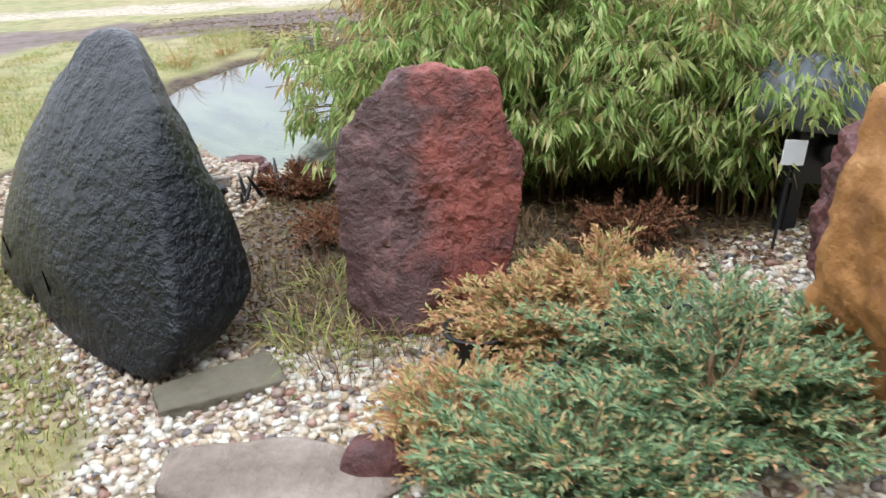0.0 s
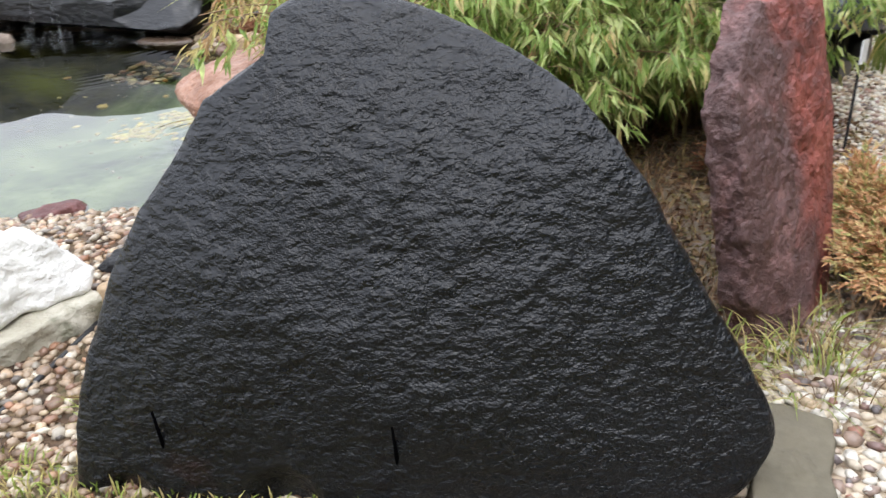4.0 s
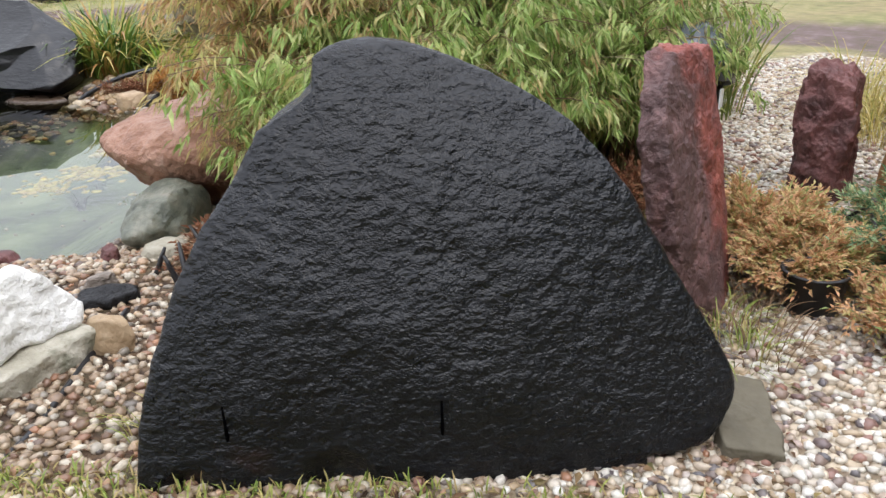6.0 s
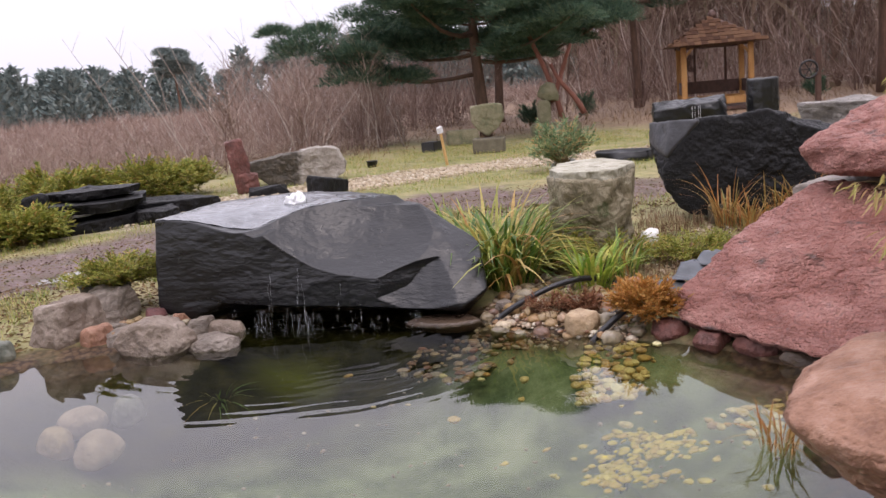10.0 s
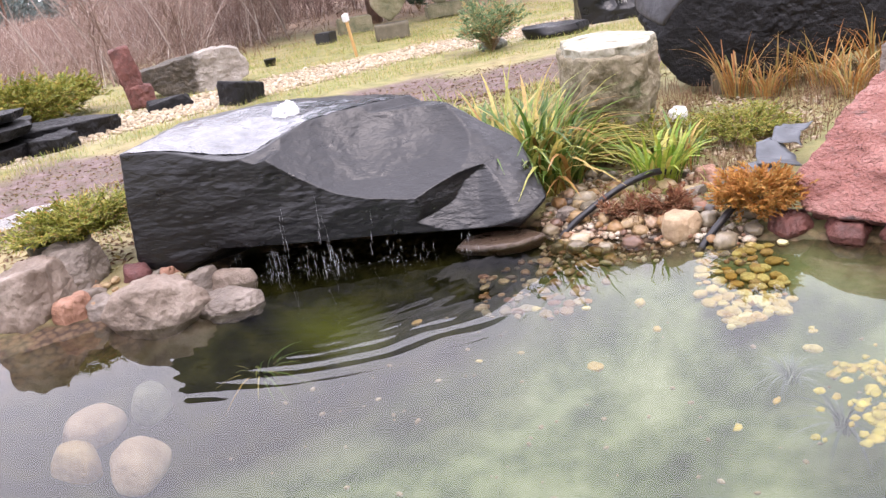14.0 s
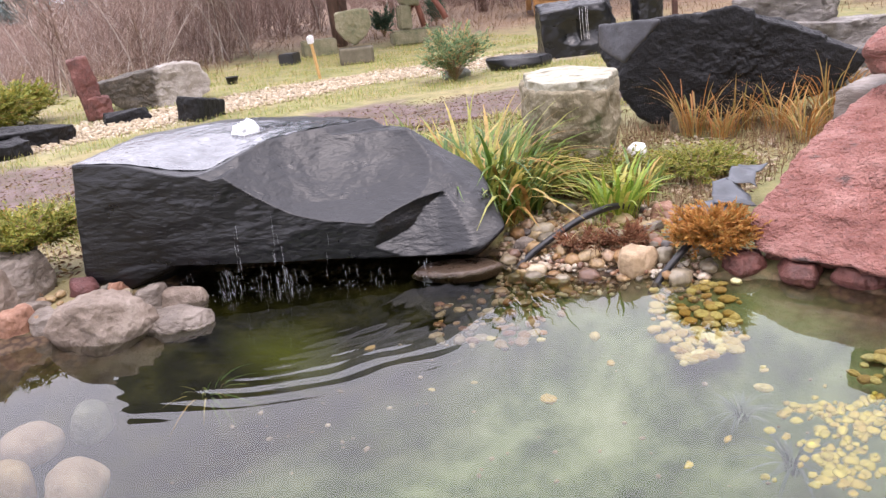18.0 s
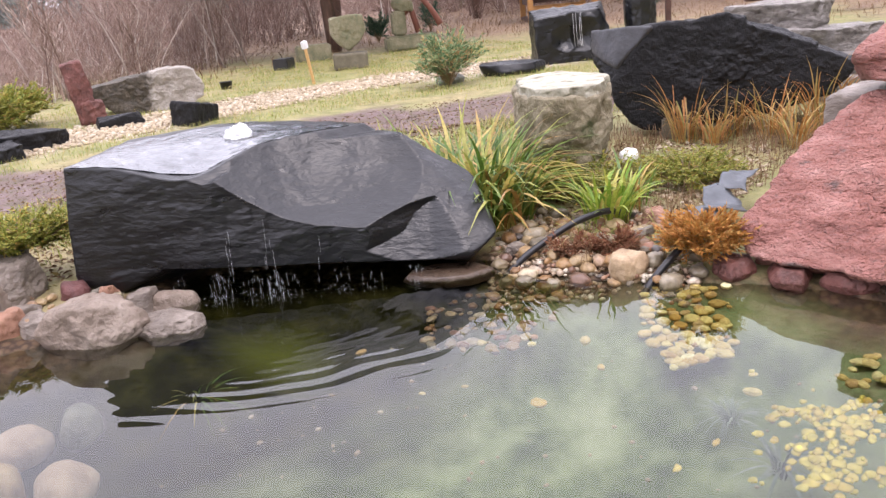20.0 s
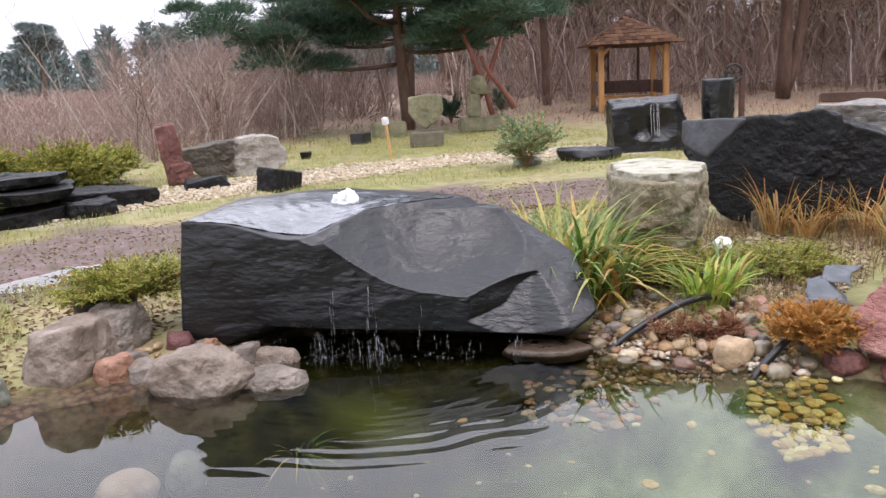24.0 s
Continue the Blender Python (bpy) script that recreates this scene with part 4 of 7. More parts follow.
def run_off(w):
    """The dished top: level at the back, sinking to a spillway at the front edge."""
    u, d, z = w[:, 0], w[:, 1], w[:, 2]
    return z > 0.835 - 0.13 * np.exp(-((u - 0.72) / 0.33) ** 2 - (d / 0.42) ** 2)


def scoop(w):
    """The large hollow broken out of the front, with a low step under the pool's rim."""
    u, d, z = w[:, 0], w[:, 1], w[:, 2]
    dish = 1.66 - np.sqrt(np.maximum(0.05, 1.56 ** 2 - (u - 1.86) ** 2 * 0.94 - (d + 0.76) ** 2))
    dish = dish + 0.035 * np.clip((u - 1.25) / 0.3, 0, 1) * np.exp(-(d / 0.25) ** 2) + 0.012 * np.sin(u * 7 + d * 4) * np.exp(-((d - 0.15) / 0.2) ** 2)
    over = 0.01 + 0.72 * (u - 0.74) - d
    below = 0.835 - 0.13 * np.exp(-((u - 0.72) / 0.33) ** 2 - (d / 0.42) ** 2) - 0.05 * np.clip(over / 0.06, 0, 1)
    return (z > np.minimum(dish, below)) & (over > 0) & (u > 0.74) | (z > dish) & (u > 0.95)


def ledge(w):
    """The lower shelf at the pond end, a hand's depth below the hollow, bounded by a slanting step."""
    u, d, z = w[:, 0], w[:, 1], w[:, 2]
    step = (u - 1.72 - 0.02 * np.sin(z * 30)) * 0.24 - (d + 0.02) * 0.44
    shelf = 0.175 - 0.30 * (u - 1.72) + 1.55 * (d + 0.02) + 0.55 * np.maximum(0, u - 2.12) - 0.02 * np.cos((u - 1.9) * 9)
    return (z > shelf) & (step > 0) & (u < 2.43 + 0.25 * d)


cave = wedge(((-0.05, -0.30, -1.0), (0.66, 0.0, 0.165)), ((1, -0.15, 0.0), (0.50, 0.0, 0.1)), ((0, -1, 0.4), (1.0, 0.5, 0.0)))
F_CUTS, F_ROUGH = (run_off, scoop, ledge, cave, ((2.72, 0.0, 0.34), 0.26)), ((2.0, 0.010), (7.0, 0.004), (26.0, 0.0012))


def fountain_face(v):
    """Rough the split front and end faces; leave the water-worn top smooth."""
    front = np.clip(1 - v[:, 1] / 0.09, 0, 1) * np.clip((0.80 - 0.30 * np.clip(v[:, 0] - 0.6, 0, 2) - v[:, 2]) / 0.08, 0, 1)
    v[:, 1] += front * (0.011 * fbm(v * np.array([3.0, 3.0, 4.0]), 4, 81) + 0.002 * np.abs(fbm(v * np.array([8.0, 8.0, 14.0]) + v[:, 2:] * 3, 3, 82)) + 0.0018 * fbm(v * np.array([16.0, 16.0, 40.0]), 2, 83))
    top = 1 - front
    v[:, 2] += top * (v[:, 0] > 0.9) * (0.008 * fbm(v * 4.2, 2, 84) + 0.002 * fbm(v * 15.0, 2, 85))
    return basin(v)


v, f = rock(fount, 8, 90, F_ROUGH, F_CUTS, 6, fountain_face)
part("block", mesh_of("block", v, f), BASALT_POLISHED, fountain)
POOL, n, l, p = nodes_of("thin_flowing_water")
p.inputs["Roughness"].default_value, p.inputs["IOR"].default_value = 0.12, 2.0
# foam streaks, their paleness also painting the sky's reflection into the film
sheen_foam = ramp(n, [(0.38, (0.05, 0.054, 0.06)), (0.6, (0.13, 0.14, 0.155)), (0.75, (0.34, 0.36, 0.39))])
l.new(noise_node(n, l, 7, 6, 0.65).outputs["Fac"], sheen_foam.inputs[0])
l.new(sheen_foam.outputs[0], p.inputs["Base Color"])
bumped(n, l, p, [(noise_node(n, l, 12, 3).outputs["Fac"], 0.3, 0.03), (noise_node(n, l, 45, 3).outputs["Fac"], 0.25, 0.006)])
pl, mid = planes_of(np.array(fount, float))
sx, sy = np.meshgrid(np.arange(0.0, 1.7, 0.02), np.arange(0.0, 1.3, 0.02))
flat = np.stack([sx.ravel(), sy.ravel(), np.full(sx.size, 0.84)], 1)
way = flat - mid
way /= np.linalg.norm(way, axis=1, keepdims=True)
sheet = relief(hewn(way, pl, mid, 90, F_CUTS), way, F_ROUGH, 6)
sheet[:, 2] += 0.001
ok = (inside(POOL_EDGE, sheet[:, 0], sheet[:, 1]) & (sheet[:, 1] > 0.006) & (sheet[:, 2] > 0.66)).reshape(sx.shape)
idx2 = np.arange(sx.size).reshape(sx.shape)
good = ok[:-1, :-1] & ok[1:, :-1] & ok[:-1, 1:] & ok[1:, 1:]
quad = np.stack([idx2[:-1, :-1], idx2[:-1, 1:], idx2[1:, 1:], idx2[1:, :-1]], -1)[good]
used = np.unique(quad)
swap = np.zeros(sx.size, int)
swap[used] = np.arange(len(used))
sheet = sheet[used]
sheet[:, 2] += 0.002 * np.sin(np.hypot(sheet[:, 0] - 0.86, sheet[:, 1] - 0.72) * 60)
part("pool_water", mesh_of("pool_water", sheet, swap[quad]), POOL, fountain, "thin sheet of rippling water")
d, f = ico(4)
v = d * np.array([0.085, 0.075, 0.075]) * (1 + 0.35 * fbm(d * 3.5, 4, 44, 0.65))[:, None] + np.array([0.90, 0.66, 0.825])
part("spring", mesh_of("spring", v, f), FOAM, fountain, "white bubbling spring")
g = np.random.default_rng(3)
drops = []
d1, f1 = ico(1)
for s, zt, many in ((0.55, 0.15, 6), (0.79, 0.15, 12), (0.84, 0.15, 8), (0.9, 0.56, 2), (1.03, 0.15, 10), (1.14, 0.46, 4), (1.19, 0.15, 15), (1.24, 0.15, 10), (1.45, 0.33, 1), (1.57, 0.12, 6), (1.73, 0.11, 8), (2.0, 0.1, 7)):
    for _ in range(int(many * 0.6) + 1):
        x, out = s + g.normal(0, 0.03), -0.015 - g.uniform(0, 0.05)
        z, drift = zt * g.uniform(0.5, 1.0), g.normal(0.02, 0.03)
        while z > 0.005:
            ln = g.uniform(0.02, 0.07) if zt < 0.2 else g.uniform(0.04, 0.12)
            fall = (zt - z) / max(zt, 0.1)
            w = g.uniform(0.0003, 0.0010)
            drops.append((d1 * np.array([w, w, ln / 2]) + np.array([x + drift * fall + g.normal(0, 0.004), out - 0.10 * fall ** 1.5, z - ln / 2]), f1))
            z -= ln * g.uniform(0.7, 1.3)
    for _ in range(10 if many > 3 else 3):
        drops.append((d1 * g.uniform(0.0012, 0.0035) * np.array([1, 1, 0.7]) + np.array([s + g.normal(0, 0.045), -0.13 - g.normal(0, 0.04), abs(g.normal(0, 0.018))]), f1))
part("falling_water", mesh_of("falling_water", *joined(drops)), DROPS, fountain, "broken threads and drops of falling water", "stuff")

stone("bed_slab", "flat wet brown slab at the waterline under the fountain", boulder_pts(0.62, 0.34, 0.08, 8, top=0.9), BROWN_WET, (0.64, 9.24, -0.055), FT, detail=5, edge=30)

# pink granite boulder with a water-filled hollow
stone("pink_boulder", "rounded pink granite boulder with a small water hollow", [(-0.72, 0.05, 0.32), (-0.55, -0.4, 0.30), (0.0, -0.66, 0.30), (0.55, -0.5, 0.3), (0.7, 0.1, 0.3), (0.4, 0.55, 0.3), (-0.25, 0.5, 0.32), (-0.52, 0.1, 0.44), (-0.28, -0.38, 0.47), (0.35, -0.3, 0.5), (0.4, 0.25, 0.5), (-0.1, 0.36, 0.47),
      (-0.3, -0.2, -0.1), (0.3, -0.25, -0.1), (0.3, 0.2, -0.1), (-0.22, 0.1, -0.1)], GRANITE_PINK, (-0.16, 5.78, 0.08), -30, detail=7, edge=14, rough=((3, 0.022), (13, 0.010), (40, 0.006)), scoops=(((-0.2, 0.05, 0.93), 0.47),), seed=5)
stone("grey_boulder", "rounded grey-green boulder on the shore", boulder_pts(0.72, 0.5, 0.28, 4), GREY_STONE, (-0.76, 5.5, 0.0), 20, detail=6, edge=12, rough=((3, 0.03), (11, 0.014), (30, 0.005)), seed=2)
stone("flat_pale_stone", "flat pale green-grey stone among shore gravel", boulder_pts(0.3, 0.22, 0.09, 6, top=0.8), LIMESTONE_OLD, (-1.02, 5.18, 0.05), 0, detail=4, edge=14, seed=2)
white = new("white_rock")
white.matrix_world = pose(-2.0, 4.72, 0.05, 0, 0, 15)
tagged(white, "rough white limestone rock on a tan base on shore gravel", "rock")
v, f = rock([(-0.24, -0.1, 0.12), (0.2, -0.2, 0.14), (0.26, 0.12, 0.1), (-0.2, 0.2, 0.1), (-0.27, -0.08, 0.22), (0.27, -0.16, 0.2), (0.24, 0.14, 0.22), (-0.2, 0.2, 0.22), (-0.17, -0.02, 0.42), (0.1, -0.08, 0.38), (0.17, 0.1, 0.32), (-0.1, 0.12, 0.43)], 5, 26, ((5, 0.035), (18, 0.014)), (), 7)
part("crust", mesh_of("crust", v, f), LIMESTONE, white, "bright white crystalline crust")
v, f = rock([(-0.18, -0.2, -0.02), (0.2, -0.22, -0.02), (0.2, 0.15, -0.02), (-0.17, 0.18, -0.02), (-0.2, -0.2, 0.12), (0.22, -0.23, 0.13), (0.2, 0.15, 0.15), (-0.2, 0.17, 0.15)], 5, 26, ((5, 0.03), (18, 0.012)), (), 8)
part("base", mesh_of("base", v, f), LIMESTONE_OLD, white, "tan weathered base")

# ---- stacked red sandstone ----
stone("red_slab_rock", "huge tilted red sandstone slab at the water's edge", [(1.03, 7.62, 0.12), (0.9, 7.05, 0.10), (0.82, 6.5, 0.12), (1.2, 7.68, 0.26), (1.42, 7.56, 0.44), (1.82, 7.42, 0.68), (2.08, 7.2, 0.84), (2.15, 6.75, 0.82), (1.3, 6.25, 0.42), (1.05, 6.15, 0.24), (1.8, 6.4, 0.7),
      (1.25, 7.55, 0.0), (2.3, 7.35, 0.0), (2.4, 6.5, 0.0), (1.25, 6.3, 0.0)], SANDSTONE_RED, (0, 0, 0), 0, detail=7, edge=70, rough=((2.2, 0.035), (6, 0.026), (20, 0.013), (60, 0.005)), scoops=(wedge(((-1, 0.1, -1.2), (0.95, 7.0, 0.07))), ((0.75, 7.45, 0.45), 0.22), ((1.05, 6.6, 0.62), 0.30)), seed=14)
stone("red_cap_rock", "pinkish red sandstone boulder stacked on the slab", [(1.93, 7.15, 0.9), (2.0, 7.3, 1.06), (2.15, 7.24, 1.16), (2.6, 7.1, 1.32), (2.85, 6.8, 1.4), (2.9, 6.3, 1.32), (1.78, 6.62, 0.96), (1.74, 6.42, 1.08), (2.2, 6.6, 0.84), (2.5, 7.3, 0.86), (3.0, 6.9, 0.85), (2.9, 6.2, 0.84)],
      SANDSTONE_RED, (0, 0, 0), 0, detail=7, edge=40, rough=((2.5, 0.04), (8, 0.022), (24, 0.008)), seed=15)
stone("brown_block_rock", "brown sandstone block behind the red slab", [(2.35, 7.6, 0), (3.1, 7.4, 0), (3.1, 6.2, 0), (2.4, 6.2, 0), (2.35, 7.5, 0.78), (3.0, 7.3, 0.85), (3.05, 6.3, 0.85), (2.4, 6.3, 0.78)], GNEISS, (0, 0, 0), 0, detail=5, edge=30, seed=16)

# ---- big black boulder ----
front = [(4.43, 9.29, 1.11), (4.61, 8.71, 1.17), (4.64, 8.58, 1.12), (4.74, 8.26, 0.98), (4.82, 7.97, 0.88), (4.92, 7.64, 0.71), (4.9, 7.67, 0.60), (4.86, 7.85, 0.43), (4.74, 8.25, 0.28), (4.61, 8.71, 0.20), (4.46, 9.19, 0.13), (4.39, 9.43, 0.16), (4.34, 9.63, 0.30), (4.3, 9.74, 0.48), (4.33, 9.66, 0.71)]
stone("black_boulder", "massive rough black basalt boulder propped on concrete", front + [(x + 0.6, y + 0.2, z * 0.86 + 0.08) for x, y, z in front[1:13]] + [(4.62, 10.02, 1.07), (4.62, 10.03, 0.84), (4.95, 10.0, 1.02)], BASALT_DRY, (0, 0, 0), 0, detail=7, edge=90, rough=((2.0, 0.02), (8, 0.018), (26, 0.009)),
      scoops=(wedge(((0.276, -0.961, 0.1), (4.66, 8.56, 1.0)), ((0.102, -0.356, 1), (4.69, 8.5, 1.03))), wedge(((0.276, -0.961, 0.1), (4.82, 8.0, 0.8)), ((0.102, -0.356, 1), (4.82, 8.0, 0.80))), ((4.55, 8.05, 0.05), 0.36)), seed=18)
# thin cover on the left facet, sky light painted as paler grey
FACET = [(4.43, 9.31, 1.10), (4.335, 9.655, 0.72), (4.60, 10.0, 0.85), (4.61, 10.0, 1.06), (4.40, 9.62, 1.10)]
v, f = rock([(x - k * 0.8, y + k * 0.25, z + k * 0.45) for k in (0.03, -0.05) for x, y, z in FACET], 5, 60, ((4, 0.012), (14, 0.006)), (), 19)
part("broken_face", mesh_of("broken_face", v, f), BASALT_SKYLIT, bpy.data.objects["black_boulder"], "smooth left face, paler grey with sky light painted in")
pale = new("pale_round_stone")
pale.matrix_world = pose(2.80, 9.50, 0.03, 0, 0, -50)
tagged(pale, "weathered stone stump with a pale sawn top and hollows", "rock")
rim = [(0.40 * math.cos(a) * k, 0.60 * math.sin(a) * k) for a, k in zip(np.arange(11) * 0.571, (1.0, 0.93, 1.05, 0.96, 1.08, 0.92, 1.0, 1.06, 0.94, 1.03, 0.97))]
v, f = rock([(x, y, 0.77) for x, y in rim] + [(x * 0.97, y * 0.97, 0.5) for x, y in rim] + [(x * 0.85, y * 0.85, 0) for x, y in rim], 6, 40, ((4, 0.03), (14, 0.018), (40, 0.006)), (), 20)
part("stump", mesh_of("stump", v, f), STUMP, pale, "mossy rough stump")
v, f = rock([(x * 0.98, y * 0.98, 0.83) for x, y in rim] + [(x * 0.98, y * 0.98, 0.7) for x, y in rim], 6, 20, ((5, 0.035), (18, 0.012)), (((-0.12, 0.08, 0.99), 0.17), ((0.1, -0.06, 0.985), 0.165)), 21)
part("sawn_top", mesh_of("sawn_top", v, f), LIMESTONE_PALE, pale, "pale flat top with round hollows")

# ---- far garden stones ----
column = rock([(-0.2, -0.2, 0), (0.12, -0.2, 0), (0.12, 0.2, 0), (-0.2, 0.2, 0), (-0.27, -0.15, 0.6), (-0.38, -0.13, 0.97), (-0.02, -0.14, 1.03), (-0.02, 0.13, 1.02), (-0.36, 0.13, 0.98), (0.1, -0.17, 0.5)], 6, 60, ((4, 0.03), (14, 0.016), (40, 0.005)), (), 31)
foot = rock([(-0.2, -0.24, 0), (0.27, -0.24, 0), (0.27, 0.2, 0), (-0.2, 0.2, 0), (-0.16, -0.22, 0.36), (0.26, -0.2, 0.34), (0.25, 0.2, 0.36), (-0.2, 0.2, 0.36), (0.0, -0.24, 0.42)], 5, 50, ((4, 0.03), (14, 0.016)), (), 32)
thing("red_pillar_stone", "leaning red sandstone pillar with a stepped foot", "rock", mesh_of("red_pillar_stone", *joined([column, foot])), PORPHYRY_RED, (4.72, 18.35, 0.08), -35).scale = (0.8, 0.85, 0.93)
bench = new("stone_bench")
bench.matrix_world = pose(5.95, 18.55, 0.06, 0, 0, -38)
tagged(bench, "long rough gneiss slab bench, dark below with a pale broken end", "bench")
v, f = rock([(x, y, z) for y in (-0.34, 0.36) for x, z in ((-0.95, 0.40), (-0.93, 0.49), (0.08, 0.55), (0.42, 0.69), (0.76, 0.63), (0.93, 0.38), (0.9, 0.18), (0.62, 0.06), (0.3, 0.0), (-0.42, 0.0), (-0.8, 0.28))], 7, 70, ((3, 0.03), (9, 0.025), (28, 0.010)), (), 33)
part("slab", mesh_of("slab", v, f), BENCH, bench)
stone("small_black_stone", "squat angular black basalt stone on pale gravel", [(-0.3, -0.2, 0), (0.3, -0.2, 0), (0.3, 0.2, 0), (-0.28, 0.2, 0), (-0.3, -0.2, 0.36), (-0.05, -0.22, 0.3), (0.3, -0.2, 0.24), (0.28, 0.2, 0.26), (-0.27, 0.18, 0.4)], BASALT_DRY, (4.85, 16.2, 0.06), 10, detail=5, edge=70, rough=((5, 0.02), (16, 0.008)), seed=35)
stone("fallen_black_stone", "low angular black stone lying at the red pillar", [(-0.38, -0.18, 0), (0.35, -0.16, 0), (0.34, 0.16, 0), (-0.3, 0.18, 0), (-0.34, -0.16, 0.12), (0.2, -0.16, 0.2), (0.34, 0.1, 0.16), (-0.28, 0.15, 0.17)], BASALT_DRY, (4.65, 17.6, 0.06), -20, detail=5, edge=70, rough=((5, 0.015), (16, 0.008)), seed=36)


def slab_pts(lx, ly, h, seed):
    """Corners of a flat broken slab."""
    g = np.random.default_rng(seed)
    a = np.sort((np.arange(6) + g.uniform(-0.3, 0.3, 6)) / 6 * 2 * math.pi)
    k = g.uniform(0.85, 1.15, 6)
    low = [(lx / 2 * c * math.cos(b) * g.uniform(0.85, 1.0), ly / 2 * c * math.sin(b) * g.uniform(0.85, 1.0), 0.0) for b, c in zip(a, k)]
    return low + [(lx / 2 * c * math.cos(b), ly / 2 * c * math.sin(b), h * g.uniform(0.75, 1.0)) for b, c in zip(a, k)]


for k, (x, y, z, lx, ly, h, t) in enumerate(((1.55, 17.3, 0.52, 1.25, 0.9, 0.16, -12), (1.6, 17.2, 0.34, 1.45, 0.95, 0.2, 4), (1.35, 17.0, 0.04, 1.3, 0.8, 0.3, 10), (2.2, 16.8, 0.05, 0.7, 0.5, 0.3, 20), (2.75, 17.3, 0.05, 1.35, 0.9, 0.36, -25))):
    stone("black_slab_stone", "stacked flat black basalt slab", slab_pts(lx * 1.15, ly * 1.2, h * 0.8, 40 + k), BASALT_DRY, (x, y, z), t, detail=6, edge=60, rough=((2.5, 0.05), (8, 0.022), (24, 0.008)), seed=41 + k, group="stacked black slabs")
stone("dark_upright_stone", "narrow dark upright stone beside the black slabs", slab_pts(0.4, 0.35, 0.75, 51), BASALT_DRY, (0.75, 17.25, 0.05), 0, detail=4, edge=30, seed=50)

# shield-shaped stone on a plinth
shield = new("carved_shield_stone")
shield.matrix_world = pose(11.0, 18.3, 0.1, 0, 0, -52)
tagged(shield, "mossy shield-shaped carved stone on a square plinth", "carved stone")
v, f = rock([(-0.36, -0.24, 0), (0.36, -0.24, 0), (0.36, 0.24, 0), (-0.36, 0.24, 0), (-0.36, -0.24, 0.34), (0.36, -0.24, 0.34), (0.36, 0.24, 0.34), (-0.36, 0.24, 0.34)], 4, 60, ((6, 0.008),), (), 55)
part("plinth", mesh_of("plinth", v, f), CONCRETE, shield, "square concrete plinth")
v, f = rock([(-0.38, -0.12, 0.75), (-0.36, -0.12, 1.05), (0.0, -0.16, 1.12), (0.36, -0.12, 1.06), (0.38, -0.12, 0.75), (0.0, -0.13, 0.36), (-0.38, 0.12, 0.75), (-0.36, 0.12, 1.05), (0.36, 0.12, 1.06), (0.38, 0.12, 0.75), (0.0, 0.12, 0.36), (-0.22, -0.13, 0.52), (0.22, -0.13, 0.52)], 5, 24, ((5, 0.02), (16, 0.015)), (), 56)
part("shield", mesh_of("shield", v, f), MOSSY, shield)


def box_mesh(name, lx, ly, lz, worn=0.012, cx=0.0, cy=0.0, cz=0.0):
    bm = bmesh.new()
    bmesh.ops.create_cube(bm, size=1, matrix=Matrix.Translation((cx, cy, cz)) @ Matrix.Diagonal((lx, ly, lz, 1)))
    bmesh.ops.bevel(bm, geom=list(bm.edges), offset=worn, segments=2, affect="EDGES")
    me = bpy.data.meshes.new(name)
    bm.to_mesh(me)
    bm.free()
    return me


thing("old_plinth", "low weathered concrete plinth behind the shield stone", "plinth", box_mesh("old_plinth", 0.8, 0.6, 0.4, 0.03), MOSSY, (12.9, 21.0, 0.3), -40)
thing("black_crate", "small black plastic crate on the grass", "crate", box_mesh("black_crate", 0.45, 0.35, 0.28, 0.02), PLASTIC, (11.2, 20.4, 0.22), 20)
carved = new("carved_block_stone")
carved.matrix_world = pose(14.85, 19.45, 0.12, 0, 0, -45)
tagged(carved, "mossy block with a rounded carved stone on top", "carved stone")
part("base_block", box_mesh("base_block", 1.3, 0.6, 0.36, 0.05, cz=0.18), MOSSY, carved)
part("upright_block", box_mesh("upright_block", 0.34, 0.4, 0.6, 0.05, -0.28, 0, 0.66), MOSSY, carved)
v, f = rock(boulder_pts(0.6, 0.4, 0.46, 61), 4, 12, ((4, 0.05),), (), 61)
part("round_stone", mesh_of("round_stone", v + np.array([-0.12, 0, 0.94]), f), MOSSY, carved)
for a, b in (((0.2, 0, 0.4), (-0.75, 0, 3.4)), ((-0.2, 0.05, 0.6), (0.55, 0, 2.4)), ((0.75, 0, 0.5), (0.0, 0.1, 1.9))):
    q = np.linspace(0, 1, 7)[:, None]
    path = np.array(a) * (1 - q) + np.array(b) * q + 0.05 * np.sin(q * 5 + a[0])
    part("pole", mesh_of("pole", *tri(*tube(path, np.linspace(0.08, 0.045, 7), 7))), RED_WOOD, carved, "crossed red-brown branch")

stake = new("marker_stake")
stake.matrix_world = pose(8.72, 17.35, 0.05, 4, -14, 0)
tagged(stake, "pale leaning wooden stake with a white cap", "stake")
part("post", box_mesh("post", 0.045, 0.045, 0.78, 0.005, cz=0.37), PALE_WOOD, stake)
part("cap", box_mesh("cap", 0.11, 0.09, 0.13, 0.01, cz=0.79), WHITE, stake, "white plastic cap")

bm = bmesh.new()
bmesh.ops.create_circle(bm, cap_ends=True, segments=24, radius=0.33, matrix=Matrix.Translation((0, 0, 0.0)) @ Matrix.Diagonal((1.25, 0.8, 1, 1)))
me = bpy.data.meshes.new("basin_water")
bm.to_mesh(me)
bm.free()
thing("basin_water", "still water standing in the black stone basin", "water", me, WATER, (9.6, 13.65, 0.235), -50)
